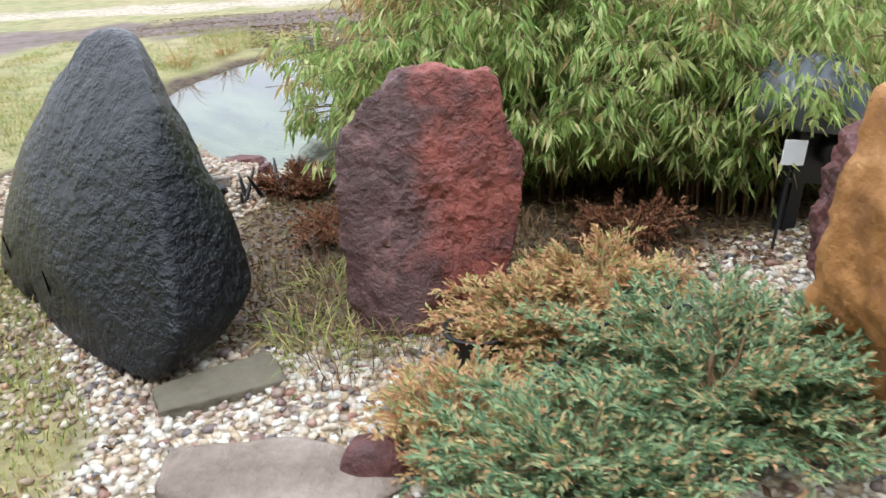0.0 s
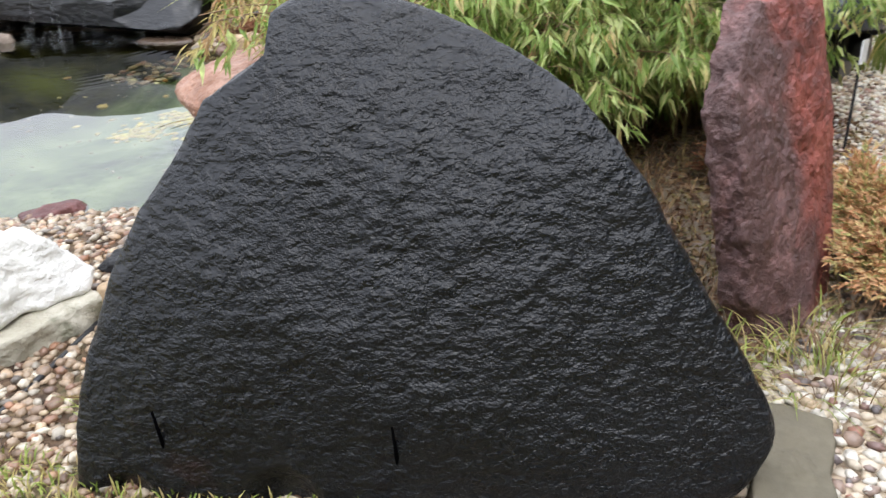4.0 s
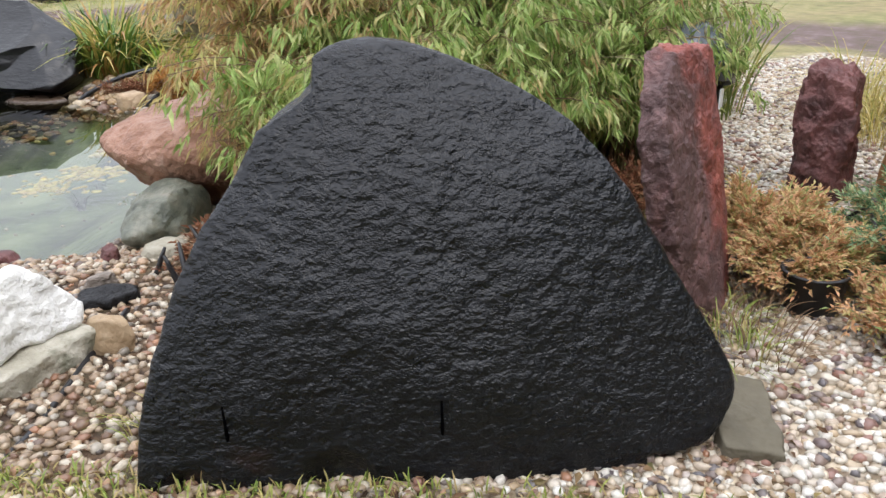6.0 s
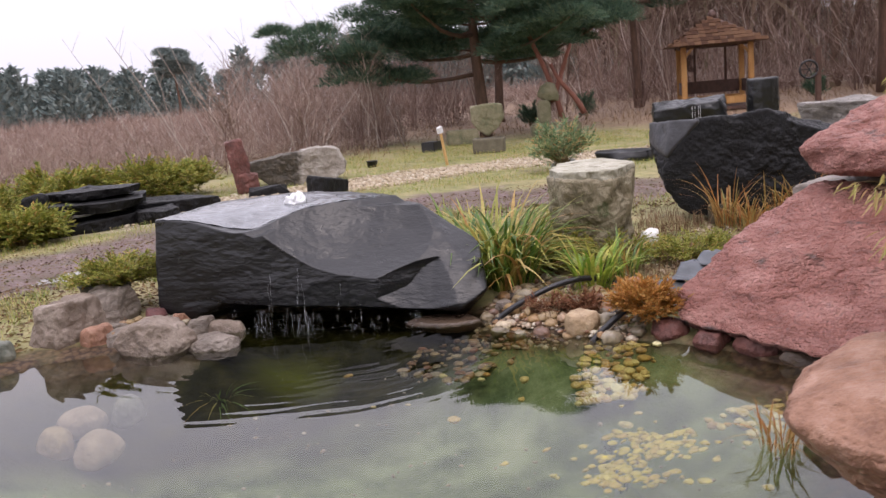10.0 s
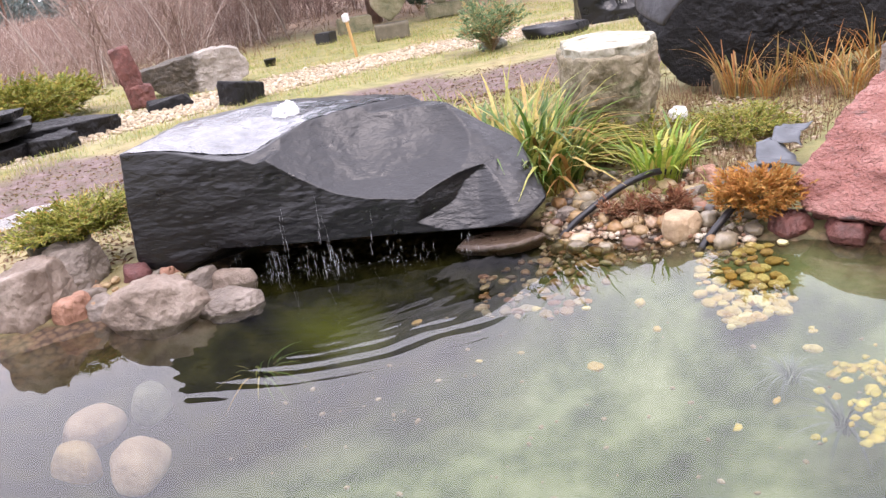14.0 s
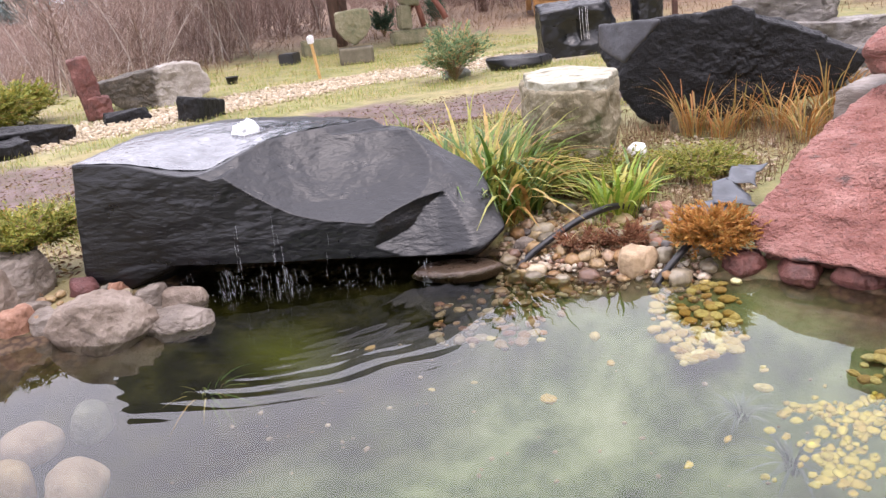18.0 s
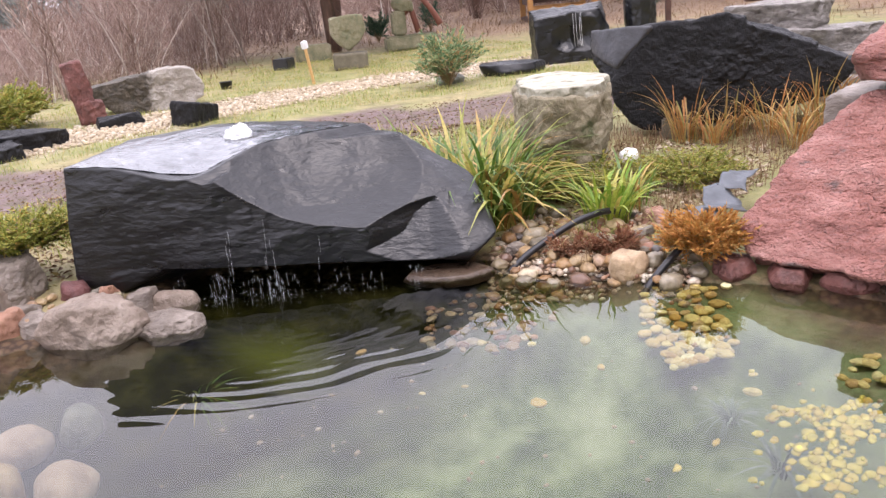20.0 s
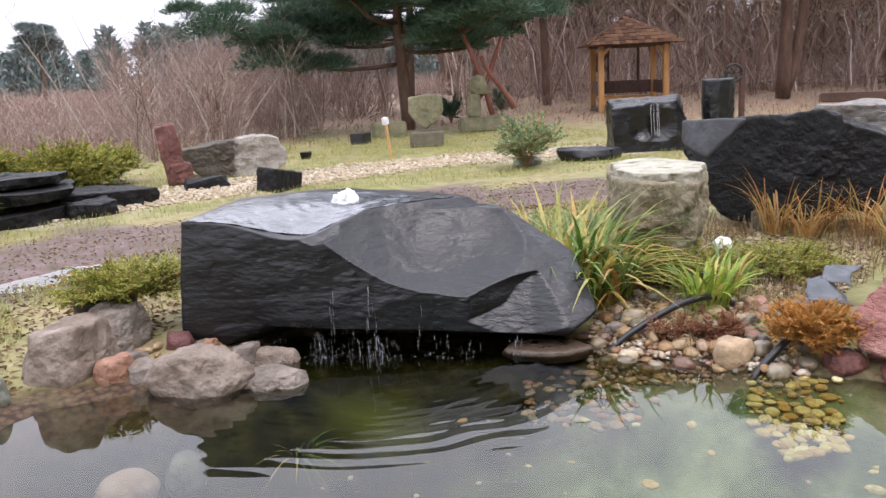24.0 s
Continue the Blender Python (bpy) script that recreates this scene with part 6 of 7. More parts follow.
def bamboo(seed, culms, sprays, rx, ry, h, bias):
    """Arching canes; on them side twigs that end in fans of drooping leaves."""
    g = np.random.default_rng(seed)
    a = g.uniform(0, 2 * math.pi, culms)
    k = g.uniform(0.1, 1.0, culms) ** 0.6
    out = np.stack([np.cos(a) * rx + bias[0], np.sin(a) * ry + bias[1], 0 * a], 1) * k[:, None]
    foot = np.stack([np.cos(a) * 0.45, np.sin(a) * 0.35, 0 * a], 1) * g.uniform(0.1, 1, (culms, 1))
    top = h * g.uniform(0.5, 1.05, culms) * (1.12 - 0.42 * k)
    t = np.linspace(0, 1, 10)[None, :, None]
    path = foot[:, None] + out[:, None] * t ** 1.7 + np.array([0, 0, 1]) * top[:, None, None] * (1.55 * t - 0.75 * t ** 2.4)
    n = culms * sprays
    c = np.repeat(np.arange(culms), sprays)
    tt = g.uniform(0.25, 1.0, n) * 9
    lo = np.minimum(tt.astype(int), 8)
    fr = (tt - lo)[:, None]
    p0 = path[c, lo] * (1 - fr) + path[c, lo + 1] * fr
    tw = g.normal(size=(n, 3)) * np.array([1, 1, 0.45]) + out[c] * 0.35
    tw /= np.linalg.norm(tw, axis=1, keepdims=True)
    tip = p0 + tw * g.uniform(0.06, 0.22, (n, 1)) + np.array([0, 0, -0.04])
    twigs_m = np.stack([p0, (p0 + tip) / 2 + np.array([0, 0, 0.015]), tip], 1)
    per = 9
    pos = np.repeat(tip, per, 0) + g.normal(0, 0.016, (n * per, 3)) - np.repeat(tw, per, 0) * g.uniform(0, 0.07, (n * per, 1))
    flat = np.repeat(tw * np.array([1, 1, 0]), per, 0)
    side = np.stack([-flat[:, 1], flat[:, 0], 0 * flat[:, 0]], 1)
    way = flat * g.uniform(0.1, 1.0, (n * per, 1)) + side * g.uniform(-1.0, 1.0, (n * per, 1)) + np.array([0, 0, -1]) * g.uniform(0.3, 1.2, (n * per, 1))
    return joined([tubes(path, np.linspace(0.007, 0.002, 10)[None] * np.ones((culms, 1)), 4), tubes(twigs_m, np.full((n, 3), 0.0013), 3)]), pos, way, np.repeat(np.arange(n), per)


def bamboo_bush(label, at, seed, culms, sprays, rx, ry, h, bias, dry_toward=None, dry_share=0.12):
    g = np.random.default_rng(seed + 1)
    canes, pos, way, spray = bamboo(seed, culms, sprays, rx, ry, h, bias)
    share = np.full(len(pos), dry_share)
    if dry_toward is not None:
        share = np.clip(dry_share + 0.55 * (pos[:, :2] @ np.array(dry_toward)), 0.03, 0.8)
    clump = 0.5 + 0.5 * fbm(pos * 2.6, 2, seed)
    dry = g.uniform(0, 1, spray.max() + 1)[spray] * 0.45 + clump * 0.55 < share
    keep = pos[:, 2] > 0.2 + 0.12 * g.normal(size=len(pos))
    ln, wd = g.uniform(0.06, 0.12, len(pos)), g.uniform(0.014, 0.024, len(pos))
    face = g.normal(size=(len(pos), 3)) * 0.5 + np.array([0, 0, 1])
    a, b = keep & ~dry, keep & dry
    return plant("bamboo_bush", label, "bamboo", at, (("cane_work", canes, CANE), ("leafage", leaves(pos[a], way[a], ln[a], wd[a], face[a]), BAMBOO_LEAF),
                                                     ("dry_leafage", leaves(pos[b], way[b], ln[b], wd[b] * 0.7, face[b]), BAMBOO_DRY)), "bamboo")


bamboo_bush("arching green bamboo clump with drooping leaves", (0.35, 4.75, 0.03), 11, 175, 28, 1.15, 0.85, 1.6, (0.05, 0.0), (-0.35, 0.5), 0.2)
bamboo_bush("low green bamboo spray over the curved hood", (1.35, 4.4, 0.03), 13, 120, 26, 0.75, 0.62, 1.7, (0.0, -0.05), (-0.1, 0.2), 0.2)
bamboo_bush("yellowing bamboo clump hanging over the pond boulder", (0.6, 5.15, 0.03), 12, 210, 29, 1.05, 0.8, 2.5, (0.0, 0.0), (-0.3, 0.2), 0.56)

bamboo_bush("low yellowing bamboo spray hanging beside the pink boulder", (0.5, 5.15, 0.03), 14, 100, 26, 0.66, 0.5, 1.0, (-0.08, 0.0), (-0.2, 0.15), 0.5)


def clump(name, label, at, n, spread_r, length, width, droop, material, seed, group="", stems=1):
    g = np.random.default_rng(seed)
    a = g.uniform(0, 2 * math.pi, n)
    lean = np.stack([np.cos(a), np.sin(a), 0 * a], 1)
    base = lean * (spread_r * np.sqrt(g.uniform(0, 1, n)))[:, None]
    a2 = a + g.normal(0, 0.6, n)
    lean = np.stack([np.cos(a2), np.sin(a2), 0 * a], 1)
    ln, wd, dr = length * g.uniform(0.5, 1.1, n), width * g.uniform(0.6, 1.2, n), droop * g.uniform(0.3, 1.5, n)
    fans = max(1, n // 12) if name == "iris_clump" else 1
    order = np.array_split(np.argsort(a), fans)
    return plant(name, label, "plant", at, tuple(("leaf_fan" if fans > 1 else "foliage", straps(base[q], lean[q], ln[q], wd[q], dr[q]), material) for q in order), group)


def gz(x, y):
    return float(ground_height(x, y)) - 0.01


clump("iris_clump", "large clump of green and yellowing iris blades", (1.72, 9.72, 0.05), 340, 0.36, 0.86, 0.03, 0.62, IRIS, 1, "irises")
clump("iris_clump", "clump of green and yellowing iris blades by the fountain", (1.45, 9.35, 0.05), 210, 0.24, 0.7, 0.028, 0.65, IRIS, 2, "irises")
clump("iris_clump", "bright yellow-green young iris clump on the bank", (1.6, 8.62, 0.08), 70, 0.14, 0.48, 0.026, 0.5, IRIS_BRIGHT, 3, "irises")
clump("iris_clump", "narrow dark green iris clump on the bank", (1.95, 8.6, 0.08), 26, 0.1, 0.5, 0.02, 0.5, IRIS, 4, "irises")
clump("iris_clump", "yellowing iris clump behind the fountain", (2.3, 10.8, 0.05), 70, 0.3, 0.6, 0.022, 0.4, REED, 5, "irises")
for k, (x, y, s) in enumerate(((4.3, 9.0, 0.75), (4.6, 8.65, 0.6), (4.45, 8.3, 0.7), (4.75, 7.95, 0.85), (5.0, 7.7, 0.8), (4.2, 8.7, 0.45), (4.1, 8.0, 0.6))):
    clump("sedge_tuft", "orange-brown autumn sedge tuft by the black boulder", (x, y, gz(x, y)), 55, 0.12, s, 0.014, 0.5, SEDGE, 20 + k, "sedges")
for k, (x, y, s) in enumerate(((1.95, 4.75, 1.05), (2.3, 4.45, 1.15), (2.65, 4.7, 1.2), (2.2, 5.1, 1.3), (2.9, 4.2, 1.0), (1.7, 5.2, 1.2), (2.7, 5.2, 1.3))):
    clump("reed_grass", "tall yellow and green reed grass", (x, y, gz(x, y)), 110, 0.25, s, 0.02, 0.35, YELLOW_GRASS if k % 2 else REED, 30 + k, "reed grass")
for k, (x, y, s) in enumerate(((2.75, 3.0, 0.55), (3.1, 3.2, 0.65), (3.4, 2.9, 0.6), (3.7, 3.4, 0.75))):
    clump("yellow_grass", "golden drooping ornamental grass", (x, y, gz(x, y)), 130, 0.18, s, 0.008, 0.9, YELLOW_GRASS, 40 + k, "golden grass")
for k, (x, y, s) in enumerate(((-0.1, 6.42, 0.24), (-1.95, 6.2, 0.14), (-3.0, 9.8, 0.5), (-2.7, 10.6, 0.45))):
    clump("pond_sedge", "brown and green sedge at the water's edge", (x, y, 0.0), 45, 0.09, s, 0.009, 0.6, SEDGE if s > 0.2 else LAWN, 50 + k, "pond sedges")
for k, (x, y) in enumerate(((1.05, 8.5), (1.25, 8.62), (0.95, 8.4), (1.5, 8.15), (1.85, 8.3), (-0.5, 2.75), (-0.42, 2.68), (-0.6, 2.95), (-0.45, 3.1), (-0.3, 2.9), (0.3, 3.9), (-0.55, 3.4), (-0.2, 2.82), (-1.9, 3.9), (-2.4, 3.3))):
    clump("grass_tuft", "thin grass tuft at the foot of the stones", (x, y, gz(x, y)), 60, 0.14, 0.2, 0.005, 0.7, LAWN if k % 2 else STRAW, 60 + k, "grass tufts")


def juniper(label, at, rx, ry, h, branches, material, seed, density=70, group="junipers", leaf=0.03):
    """A spreading conifer: low branches with flat, feathery side sprays."""
    g = np.random.default_rng(seed)
    n = branches
    a = g.uniform(0, 2 * math.pi, n)
    k = g.uniform(0.2, 1.0, n) ** 0.7
    tip = np.stack([np.cos(a) * rx * k, np.sin(a) * ry * k, h * g.uniform(0.45, 1.05, n) * (1.1 - 0.4 * k)], 1)
    t = np.linspace(0, 1, 7)[None, :, None]
    path = np.concatenate([tip[:, None, :2] * t, tip[:, None, 2:] * (1 - (1 - t) ** 1.8)], 2) + g.normal(0, 0.01, (n, 7, 3))
    wood = tubes(path, np.linspace(0.007, 0.002, 7)[None] * np.ones((n, 1)), 4)
    fans = max(4, density // 9)
    m = n * fans
    c = np.repeat(np.arange(n), fans)
    tt = g.uniform(0.25, 1.0, m) * 6
    lo = np.minimum(tt.astype(int), 5)
    fr = (tt - lo)[:, None]
    p0 = path[c, lo] * (1 - fr) + path[c, lo + 1] * fr
    dr = (path[:, -1] - path[:, 2])[c]
    dr /= np.linalg.norm(dr, axis=1, keepdims=True) + 1e-9
    side = np.cross(dr, np.array([0, 0, 1.0]))
    w = dr * g.uniform(0.3, 1.0, (m, 1)) + side * g.choice((-1, 1), m)[:, None] * g.uniform(0.2, 1.0, (m, 1)) + np.array([0, 0, 1]) * g.normal(0.12, 0.3, (m, 1))
    w /= np.linalg.norm(w, axis=1, keepdims=True)
    per = 12
    c2 = np.repeat(np.arange(m), per)
    q = np.tile(np.linspace(0.1, 1, per), m)[:, None] * (leaf * 3.0) * g.uniform(0.7, 1.3, (m, 1))[c2]
    sgn = np.tile(np.array([1, -1] * (per // 2)), m)[:, None]
    s2 = np.cross(w, np.array([0, 0, 1.0]))[c2]
    pos = p0[c2] + w[c2] * q + g.normal(0, 0.003, (m * per, 3))
    way = w[c2] * 0.9 + s2 * sgn * g.uniform(0.4, 1.0, (m * per, 1)) + g.normal(0, 0.22, (m * per, 3))
    keep = pos[:, 2] > 0.0
    pos, way = pos[keep], way[keep]
    n2 = len(pos)
    return plant("juniper_shrub", label, "shrub", at, (("wood", wood, CANE), ("foliage", leaves(pos, way, leaf * g.uniform(0.7, 1.4, n2), leaf * 0.36 * g.uniform(0.8, 1.3, n2)), material)), group)


juniper("spreading green juniper with brown tips over gravel", (0.75, 2.3, 0.05), 0.62, 0.55, 0.36, 110, JUNIPER_GREEN, 1, 190)
juniper("low green juniper mat in front of the stones", (0.3, 1.95, 0.05), 0.5, 0.45, 0.26, 70, JUNIPER_GREEN, 2, 170)
juniper("rusty autumn juniper in a pot on gravel", (0.26, 2.76, 0.13), 0.36, 0.28, 0.17, 60, JUNIPER_RUST, 3, 170)
juniper("rust-brown juniper spray beside the red slab", (0.52, 3.0, 0.1), 0.34, 0.26, 0.24, 50, JUNIPER_RUST, 4, 150)
juniper("rusty juniper branch over pebbles", (-0.02, 2.2, 0.05), 0.3, 0.32, 0.2, 40, JUNIPER_RUST, 5, 150)
juniper("dead brown moss and roots on the bank", (1.12, 8.36, 0.06), 0.1, 0.09, 0.06, 22, FERN, 14, 80)
juniper("withered brown plant among the bank cobbles", (1.02, 8.6, 0.05), 0.09, 0.08, 0.06, 16, FERN, 15, 80)
juniper("small orange juniper at the red slab's foot", (1.08, 7.84, 0.08), 0.16, 0.22, 0.22, 50, JUNIPER_ORANGE, 6, 110)
juniper("potted low juniper turning brown by the fountain", (-0.6, 11.62, 0.28), 0.5, 0.42, 0.22, 80, YELLOW_SHRUB, 7, 120)
juniper("low olive juniper between irises and boulder", (2.35, 9.0, 0.06), 0.6, 0.5, 0.24, 80, YELLOW_SHRUB, 8, 110)
juniper("low olive juniper on the bank", (2.75, 8.5, 0.06), 0.5, 0.45, 0.2, 70, YELLOW_SHRUB, 9, 100)
juniper("low olive juniper below the pale stone", (2.2, 9.5, 0.06), 0.45, 0.4, 0.28, 60, YELLOW_SHRUB, 10, 100)
juniper("dead rust-red fern fronds under the bamboo", (0.75, 3.75, 0.05), 0.28, 0.2, 0.22, 24, FERN, 11, 110)
juniper("dead rust-red fern fronds behind the red slab", (-0.55, 3.95, 0.05), 0.26, 0.22, 0.22, 24, FERN, 12, 110)
juniper("rusty fern fronds at the shore boulders", (-0.95, 4.85, 0.05), 0.22, 0.22, 0.14, 24, FERN, 13, 110)
for k, (x, y, r, h) in enumerate(((0.2, 18.0, 0.9, 0.7), (1.7, 18.9, 1.0, 0.75), (3.0, 18.9, 1.0, 0.7), (4.0, 19.6, 0.9, 0.6), (-1.2, 17.6, 1.0, 0.6), (0.3, 16.7, 0.6, 0.35))):
    juniper("yellow-green rounded juniper behind the black slabs", (x, y, 0.08), r, r * 0.8, h, 90, YELLOW_SHRUB, 80 + k, 120, "background junipers", 0.07)
juniper("olive evergreen shrub on the lawn", (8.25, 14.1, 0.08), 0.62, 0.5, 0.78, 60, JUNIPER_GREEN, 90, 50, "background junipers", 0.07)
for k, (x, y, h) in enumerate(((17.5, 22.5, 0.9), (21, 23, 1.1), (25.8, 17.2, 1.1))):
    juniper("young pine sapling on dry grass", (x, y, 0.15), 0.35, 0.35, h * 0.8, 26, PINE, 95 + k, 90, "saplings", 0.07)

# grass blades over lawn and banks
g = np.random.default_rng(77)


def blades(name, label, poly, step, length, material, seed, thin=0.3):
    xy, g = scatter(poly, step, seed)
    no = inside(POND, xy[:, 0], xy[:, 1]) | inside(GRAVEL_GARDEN, xy[:, 0], xy[:, 1]) | (edge_distance(TRACK, xy[:, 0], xy[:, 1], False) < 0.75) | (edge_distance(GRAVEL_PATH, xy[:, 0], xy[:, 1], False) < 0.8)
    keep = (fbm(np.stack([xy[:, 0], xy[:, 1], 0 * xy[:, 0]], 1) * 1.7, 3, seed) + g.uniform(-0.5, 0.5, len(xy)) > thin - 0.5) & ~no
    xy = xy[keep]
    n = len(xy)
    v, f = straps(np.concatenate([xy, (ground_height(xy[:, 0], xy[:, 1]) - 0.005)[:, None]], 1), around(n), length * g.uniform(0.4, 1.4, n), 0.006 + 0 * xy[:, 0], g.uniform(0.1, 0.7, n), 3)
    return thing(name, label, "grass", mesh_of(name, v, f, False), material, kind="stuff")


blades("bank_grass", "short thin grass beside the pond path", [(-5.5, 2.5), (-1.9, 3.0), (-2.4, 4.3), (-3.1, 5.6), (-2.8, 7), (-3.0, 9), (-2.5, 11), (-1.2, 11.8), (-0.6, 13.3), (-5.5, 13)], 0.03, 0.07, LAWN, 1, 0.45)
blades("path_grass", "sparse green grass and moss by the black slab", [(-3.6, 2.2), (-1.3, 1.1), (-1.15, 2.4), (-1.75, 3.3), (-2.4, 4.3), (-4.5, 4.5)], 0.018, 0.055, LAWN, 6, 0.15)
blades("lawn_grass", "yellow-green lawn beyond the gravel path", [(-2, 15.6), (3, 15.6), (6, 14.5), (9, 12), (14, 13), (16, 18), (11, 22), (6, 21), (4, 19.5)], 0.05, 0.09, LAWN, 2, 0.25)
blades("verge_grass", "grass verge behind the fountain", [(-0.6, 11.8), (1.0, 11.9), (2.2, 10.8), (2.6, 9.6), (4.2, 10.2), (6.0, 10.2), (4.6, 12.2), (3.0, 13.0), (0.8, 13.6), (-0.6, 13.3)], 0.035, 0.13, LAWN, 3, 0.3)
blades("bank_straw", "dry grass among the low junipers", [(1.6, 8.2), (4.8, 7.4), (6.2, 7.6), (5.2, 9.8), (3.4, 9.9), (2.0, 9.2)], 0.04, 0.18, STRAW, 4, 0.45)
blades("under_bamboo_straw", "dry grass and litter around the red slab", [(-1.2, 3.3), (-0.7, 2.85), (0.3, 3.05), (1.7, 3.9), (1.6, 4.4), (-0.6, 4.4)], 0.03, 0.11, LITTER, 5, 0.7)

# lily pads and leaves in the pond
g = np.random.default_rng(9)
c = np.concatenate([np.array([q]) + g.normal(0, r, (m, 2)) for q, r, m in (((-0.29, 7.0), 0.055, 60), ((-0.36, 6.84), 0.06, 44), ((-0.20, 6.80), 0.06, 30), ((-0.48, 6.9), 0.06, 18), ((-0.63, 6.94), 0.055, 24), ((-0.72, 6.84), 0.05, 24), ((-0.6, 6.74), 0.06, 18), ((-0.45, 6.9), 0.22, 24))])
d, f = ico(2)
pads = []
for (x, y) in c:
    s = g.uniform(0.01, 0.032)
    pads.append((d * np.array([s, s * g.uniform(0.5, 0.9), 0.006]) * (1 + 0.15 * g.normal(size=(len(d), 1))) + np.array([x, y, -0.006 - g.uniform(0, 0.02)]), f))
thing("yellow_pond_leaves", "yellowed lily leaves floating just under water", "leaves", mesh_of("yellow_pond_leaves", *joined(pads)), LILY, kind="stuff")
c = np.stack([g.uniform(-2.4, 0.5, 180), g.uniform(6.3, 9.6, 180)], 1)
c = c[inside(POND, c[:, 0], c[:, 1]) & (edge_distance(POND, c[:, 0], c[:, 1]) > 0.15)]
v, f = pebble_stuff(c, ground_height(c[:, 0], c[:, 1]), g.uniform(0.012, 0.034, len(c)), 8)
thing("pond_bed_pebbles", "pale pebbles and shells on the pond bed", "pebbles", mesh_of("pond_bed_pebbles", v, f), CHIPS, kind="stuff")
for k, (x, y, z, s, mat) in enumerate(((0.01, 7.39, -0.3, 0.16, WEED), (-0.32, 7.1, -0.3, 0.24, WEED), (-0.84, 9.84, -0.32, 0.26, IRIS), (-1.9, 8.6, -0.42, 0.2, WEED))):
    clump("water_weed", "spiky underwater weed tuft on the pond bed", (x, y, z), 60, 0.03, s, 0.010, 0.95, mat, 70 + k, "water weeds")

# dark dead stems by the shore
g = np.random.default_rng(15)
stems = []
for k in range(9):
    x, y = g.normal(0, 0.09, 2)
    h = g.uniform(0.1, 0.24)
    q = np.linspace(0, 1, 5)[:, None]
    path = np.concatenate([x + g.normal(0, 0.08) * q, y + g.normal(0, 0.08) * q, h * q], 1)
    stems.append((path, np.array([0.013, 0.013, 0.012, 0.011, 0.006])))
dead = new("dead_stem_clump")
dead.matrix_world = pose(-1.08, 4.88, 0.04)
tagged(dead, "short black dead stems standing on the shore", "plant")
for path, r in stems:
    part("stem", mesh_of("stem", *tri(*tube(path, r, 6))), PLASTIC, dead)

# ---- gazebo ----
gaz = new("gazebo")
gaz.matrix_world = pose(23.4, 19.55, 0.0, 0, 0, -55) @ Matrix.Diagonal((1, 1, 1.14, 1))
tagged(gaz, "honey timber gazebo with a brown shingled hip roof", "gazebo")
for sx in (-1, 1):
    for sy in (-1, 1):
        part("post", box_mesh("post", 0.17, 0.17, 1.95, 0.015, sx * 1.02, sy * 1.02, 0.98), TIMBER, gaz)
for sx, sy, lx, ly in ((0, -1.02, 2.3, 0.12), (0, 1.02, 2.3, 0.12), (-1.02, 0, 0.12, 1.86), (1.02, 0, 0.12, 1.86)):
    part("top_beam", box_mesh("top_beam", lx, ly, 0.14, 0.01, sx, sy, 1.98), DARK_WOOD, gaz)
part("front_rail", box_mesh("front_rail", 1.86, 0.12, 0.2, 0.01, 0, -1.0, 0.42), TIMBER, gaz)
part("back_bench", box_mesh("back_bench", 1.8, 0.45, 0.06, 0.01, 0, 0.7, 0.5), TIMBER, gaz)
part("floor_deck", box_mesh("floor_deck", 2.2, 2.2, 0.1, 0.01, 0, 0, 0.2), DARK_WOOD, gaz)
part("base_stone", box_mesh("base_stone", 0.8, 0.5, 0.22, 0.02, -0.3, -1.2, 0.08), CONCRETE, gaz)
part("back_panel", box_mesh("back_panel", 1.86, 0.05, 0.36, 0.01, 0, 1.0, 0.78), DARK_WOOD, gaz)
for s in (-1, 1):
    part("side_panel", box_mesh("side_panel", 0.05, 1.8, 0.36, 0.01, s * 1.02, 0, 0.78), DARK_WOOD, gaz)
for x in (-0.5, 0.5):
    part("mullion", box_mesh("mullion", 0.08, 0.06, 1.1, 0.01, x, 1.0, 1.45), DARK_WOOD, gaz)
for k in range(8):
    for sgn in (-1, 1):
        me = box_mesh("lath", 0.018, 0.012, 0.62, 0.002)
        part("lath", me, DARK_WOOD, gaz, m=pose(-0.74 + 0.028 * (k - 4), 0.98, 1.5, 0, sgn * 35, 0))
for s in (-1, 1):
    part("corner_brace", box_mesh("corner_brace", 0.07, 0.07, 0.42, 0.008), TIMBER, gaz, m=pose(s * 0.86, -1.02, 1.8, 0, -s * 45, 0))
bm = bmesh.new()
ap = bm.verts.new((0, 0, 2.78))
cs = [bm.verts.new((x * 1.5, y * 1.5, 1.98)) for x, y in ((-1, -1), (1, -1), (1, 1), (-1, 1))]
for i in range(4):
    bm.faces.new((cs[i], cs[(i + 1) % 4], ap))
bm.faces.new(cs[::-1])
roof = part("roof", bm, DARK_WOOD, gaz)
sh = box_mesh("shingle", 0.2, 0.2, 0.025, 0.004)
sh.materials.append(SHINGLE)
g = np.random.default_rng(5)
slope = math.degrees(math.atan2(0.8, 1.5))
for side in range(2):
    for row in range(8):
        q = row / 8
        w = 1.5 * (1 - q)
        for c in range(max(1, int(2 * w / 0.2))):
            x = -w + 0.1 + c * 0.2 + g.uniform(-0.01, 0.01)
            ob = new("shingle", sh)
            ob.parent = roof
            ob.matrix_basis = pose(0, 0, 0, 0, 0, 90 * (0 if side == 0 else -1)) @ pose(x, -1.42 * (1 - q), 2.02 + 0.8 * q + g.uniform(0, 0.01), slope + g.uniform(-2, 2), 0, g.uniform(-3, 3))
part("finial", mesh_of("finial", *tri(*tube([(0, 0, 2.72), (0, 0, 2.86), (0, 0, 2.95)], [0.16, 0.14, 0.05], 8))), DARK_WOOD, gaz)


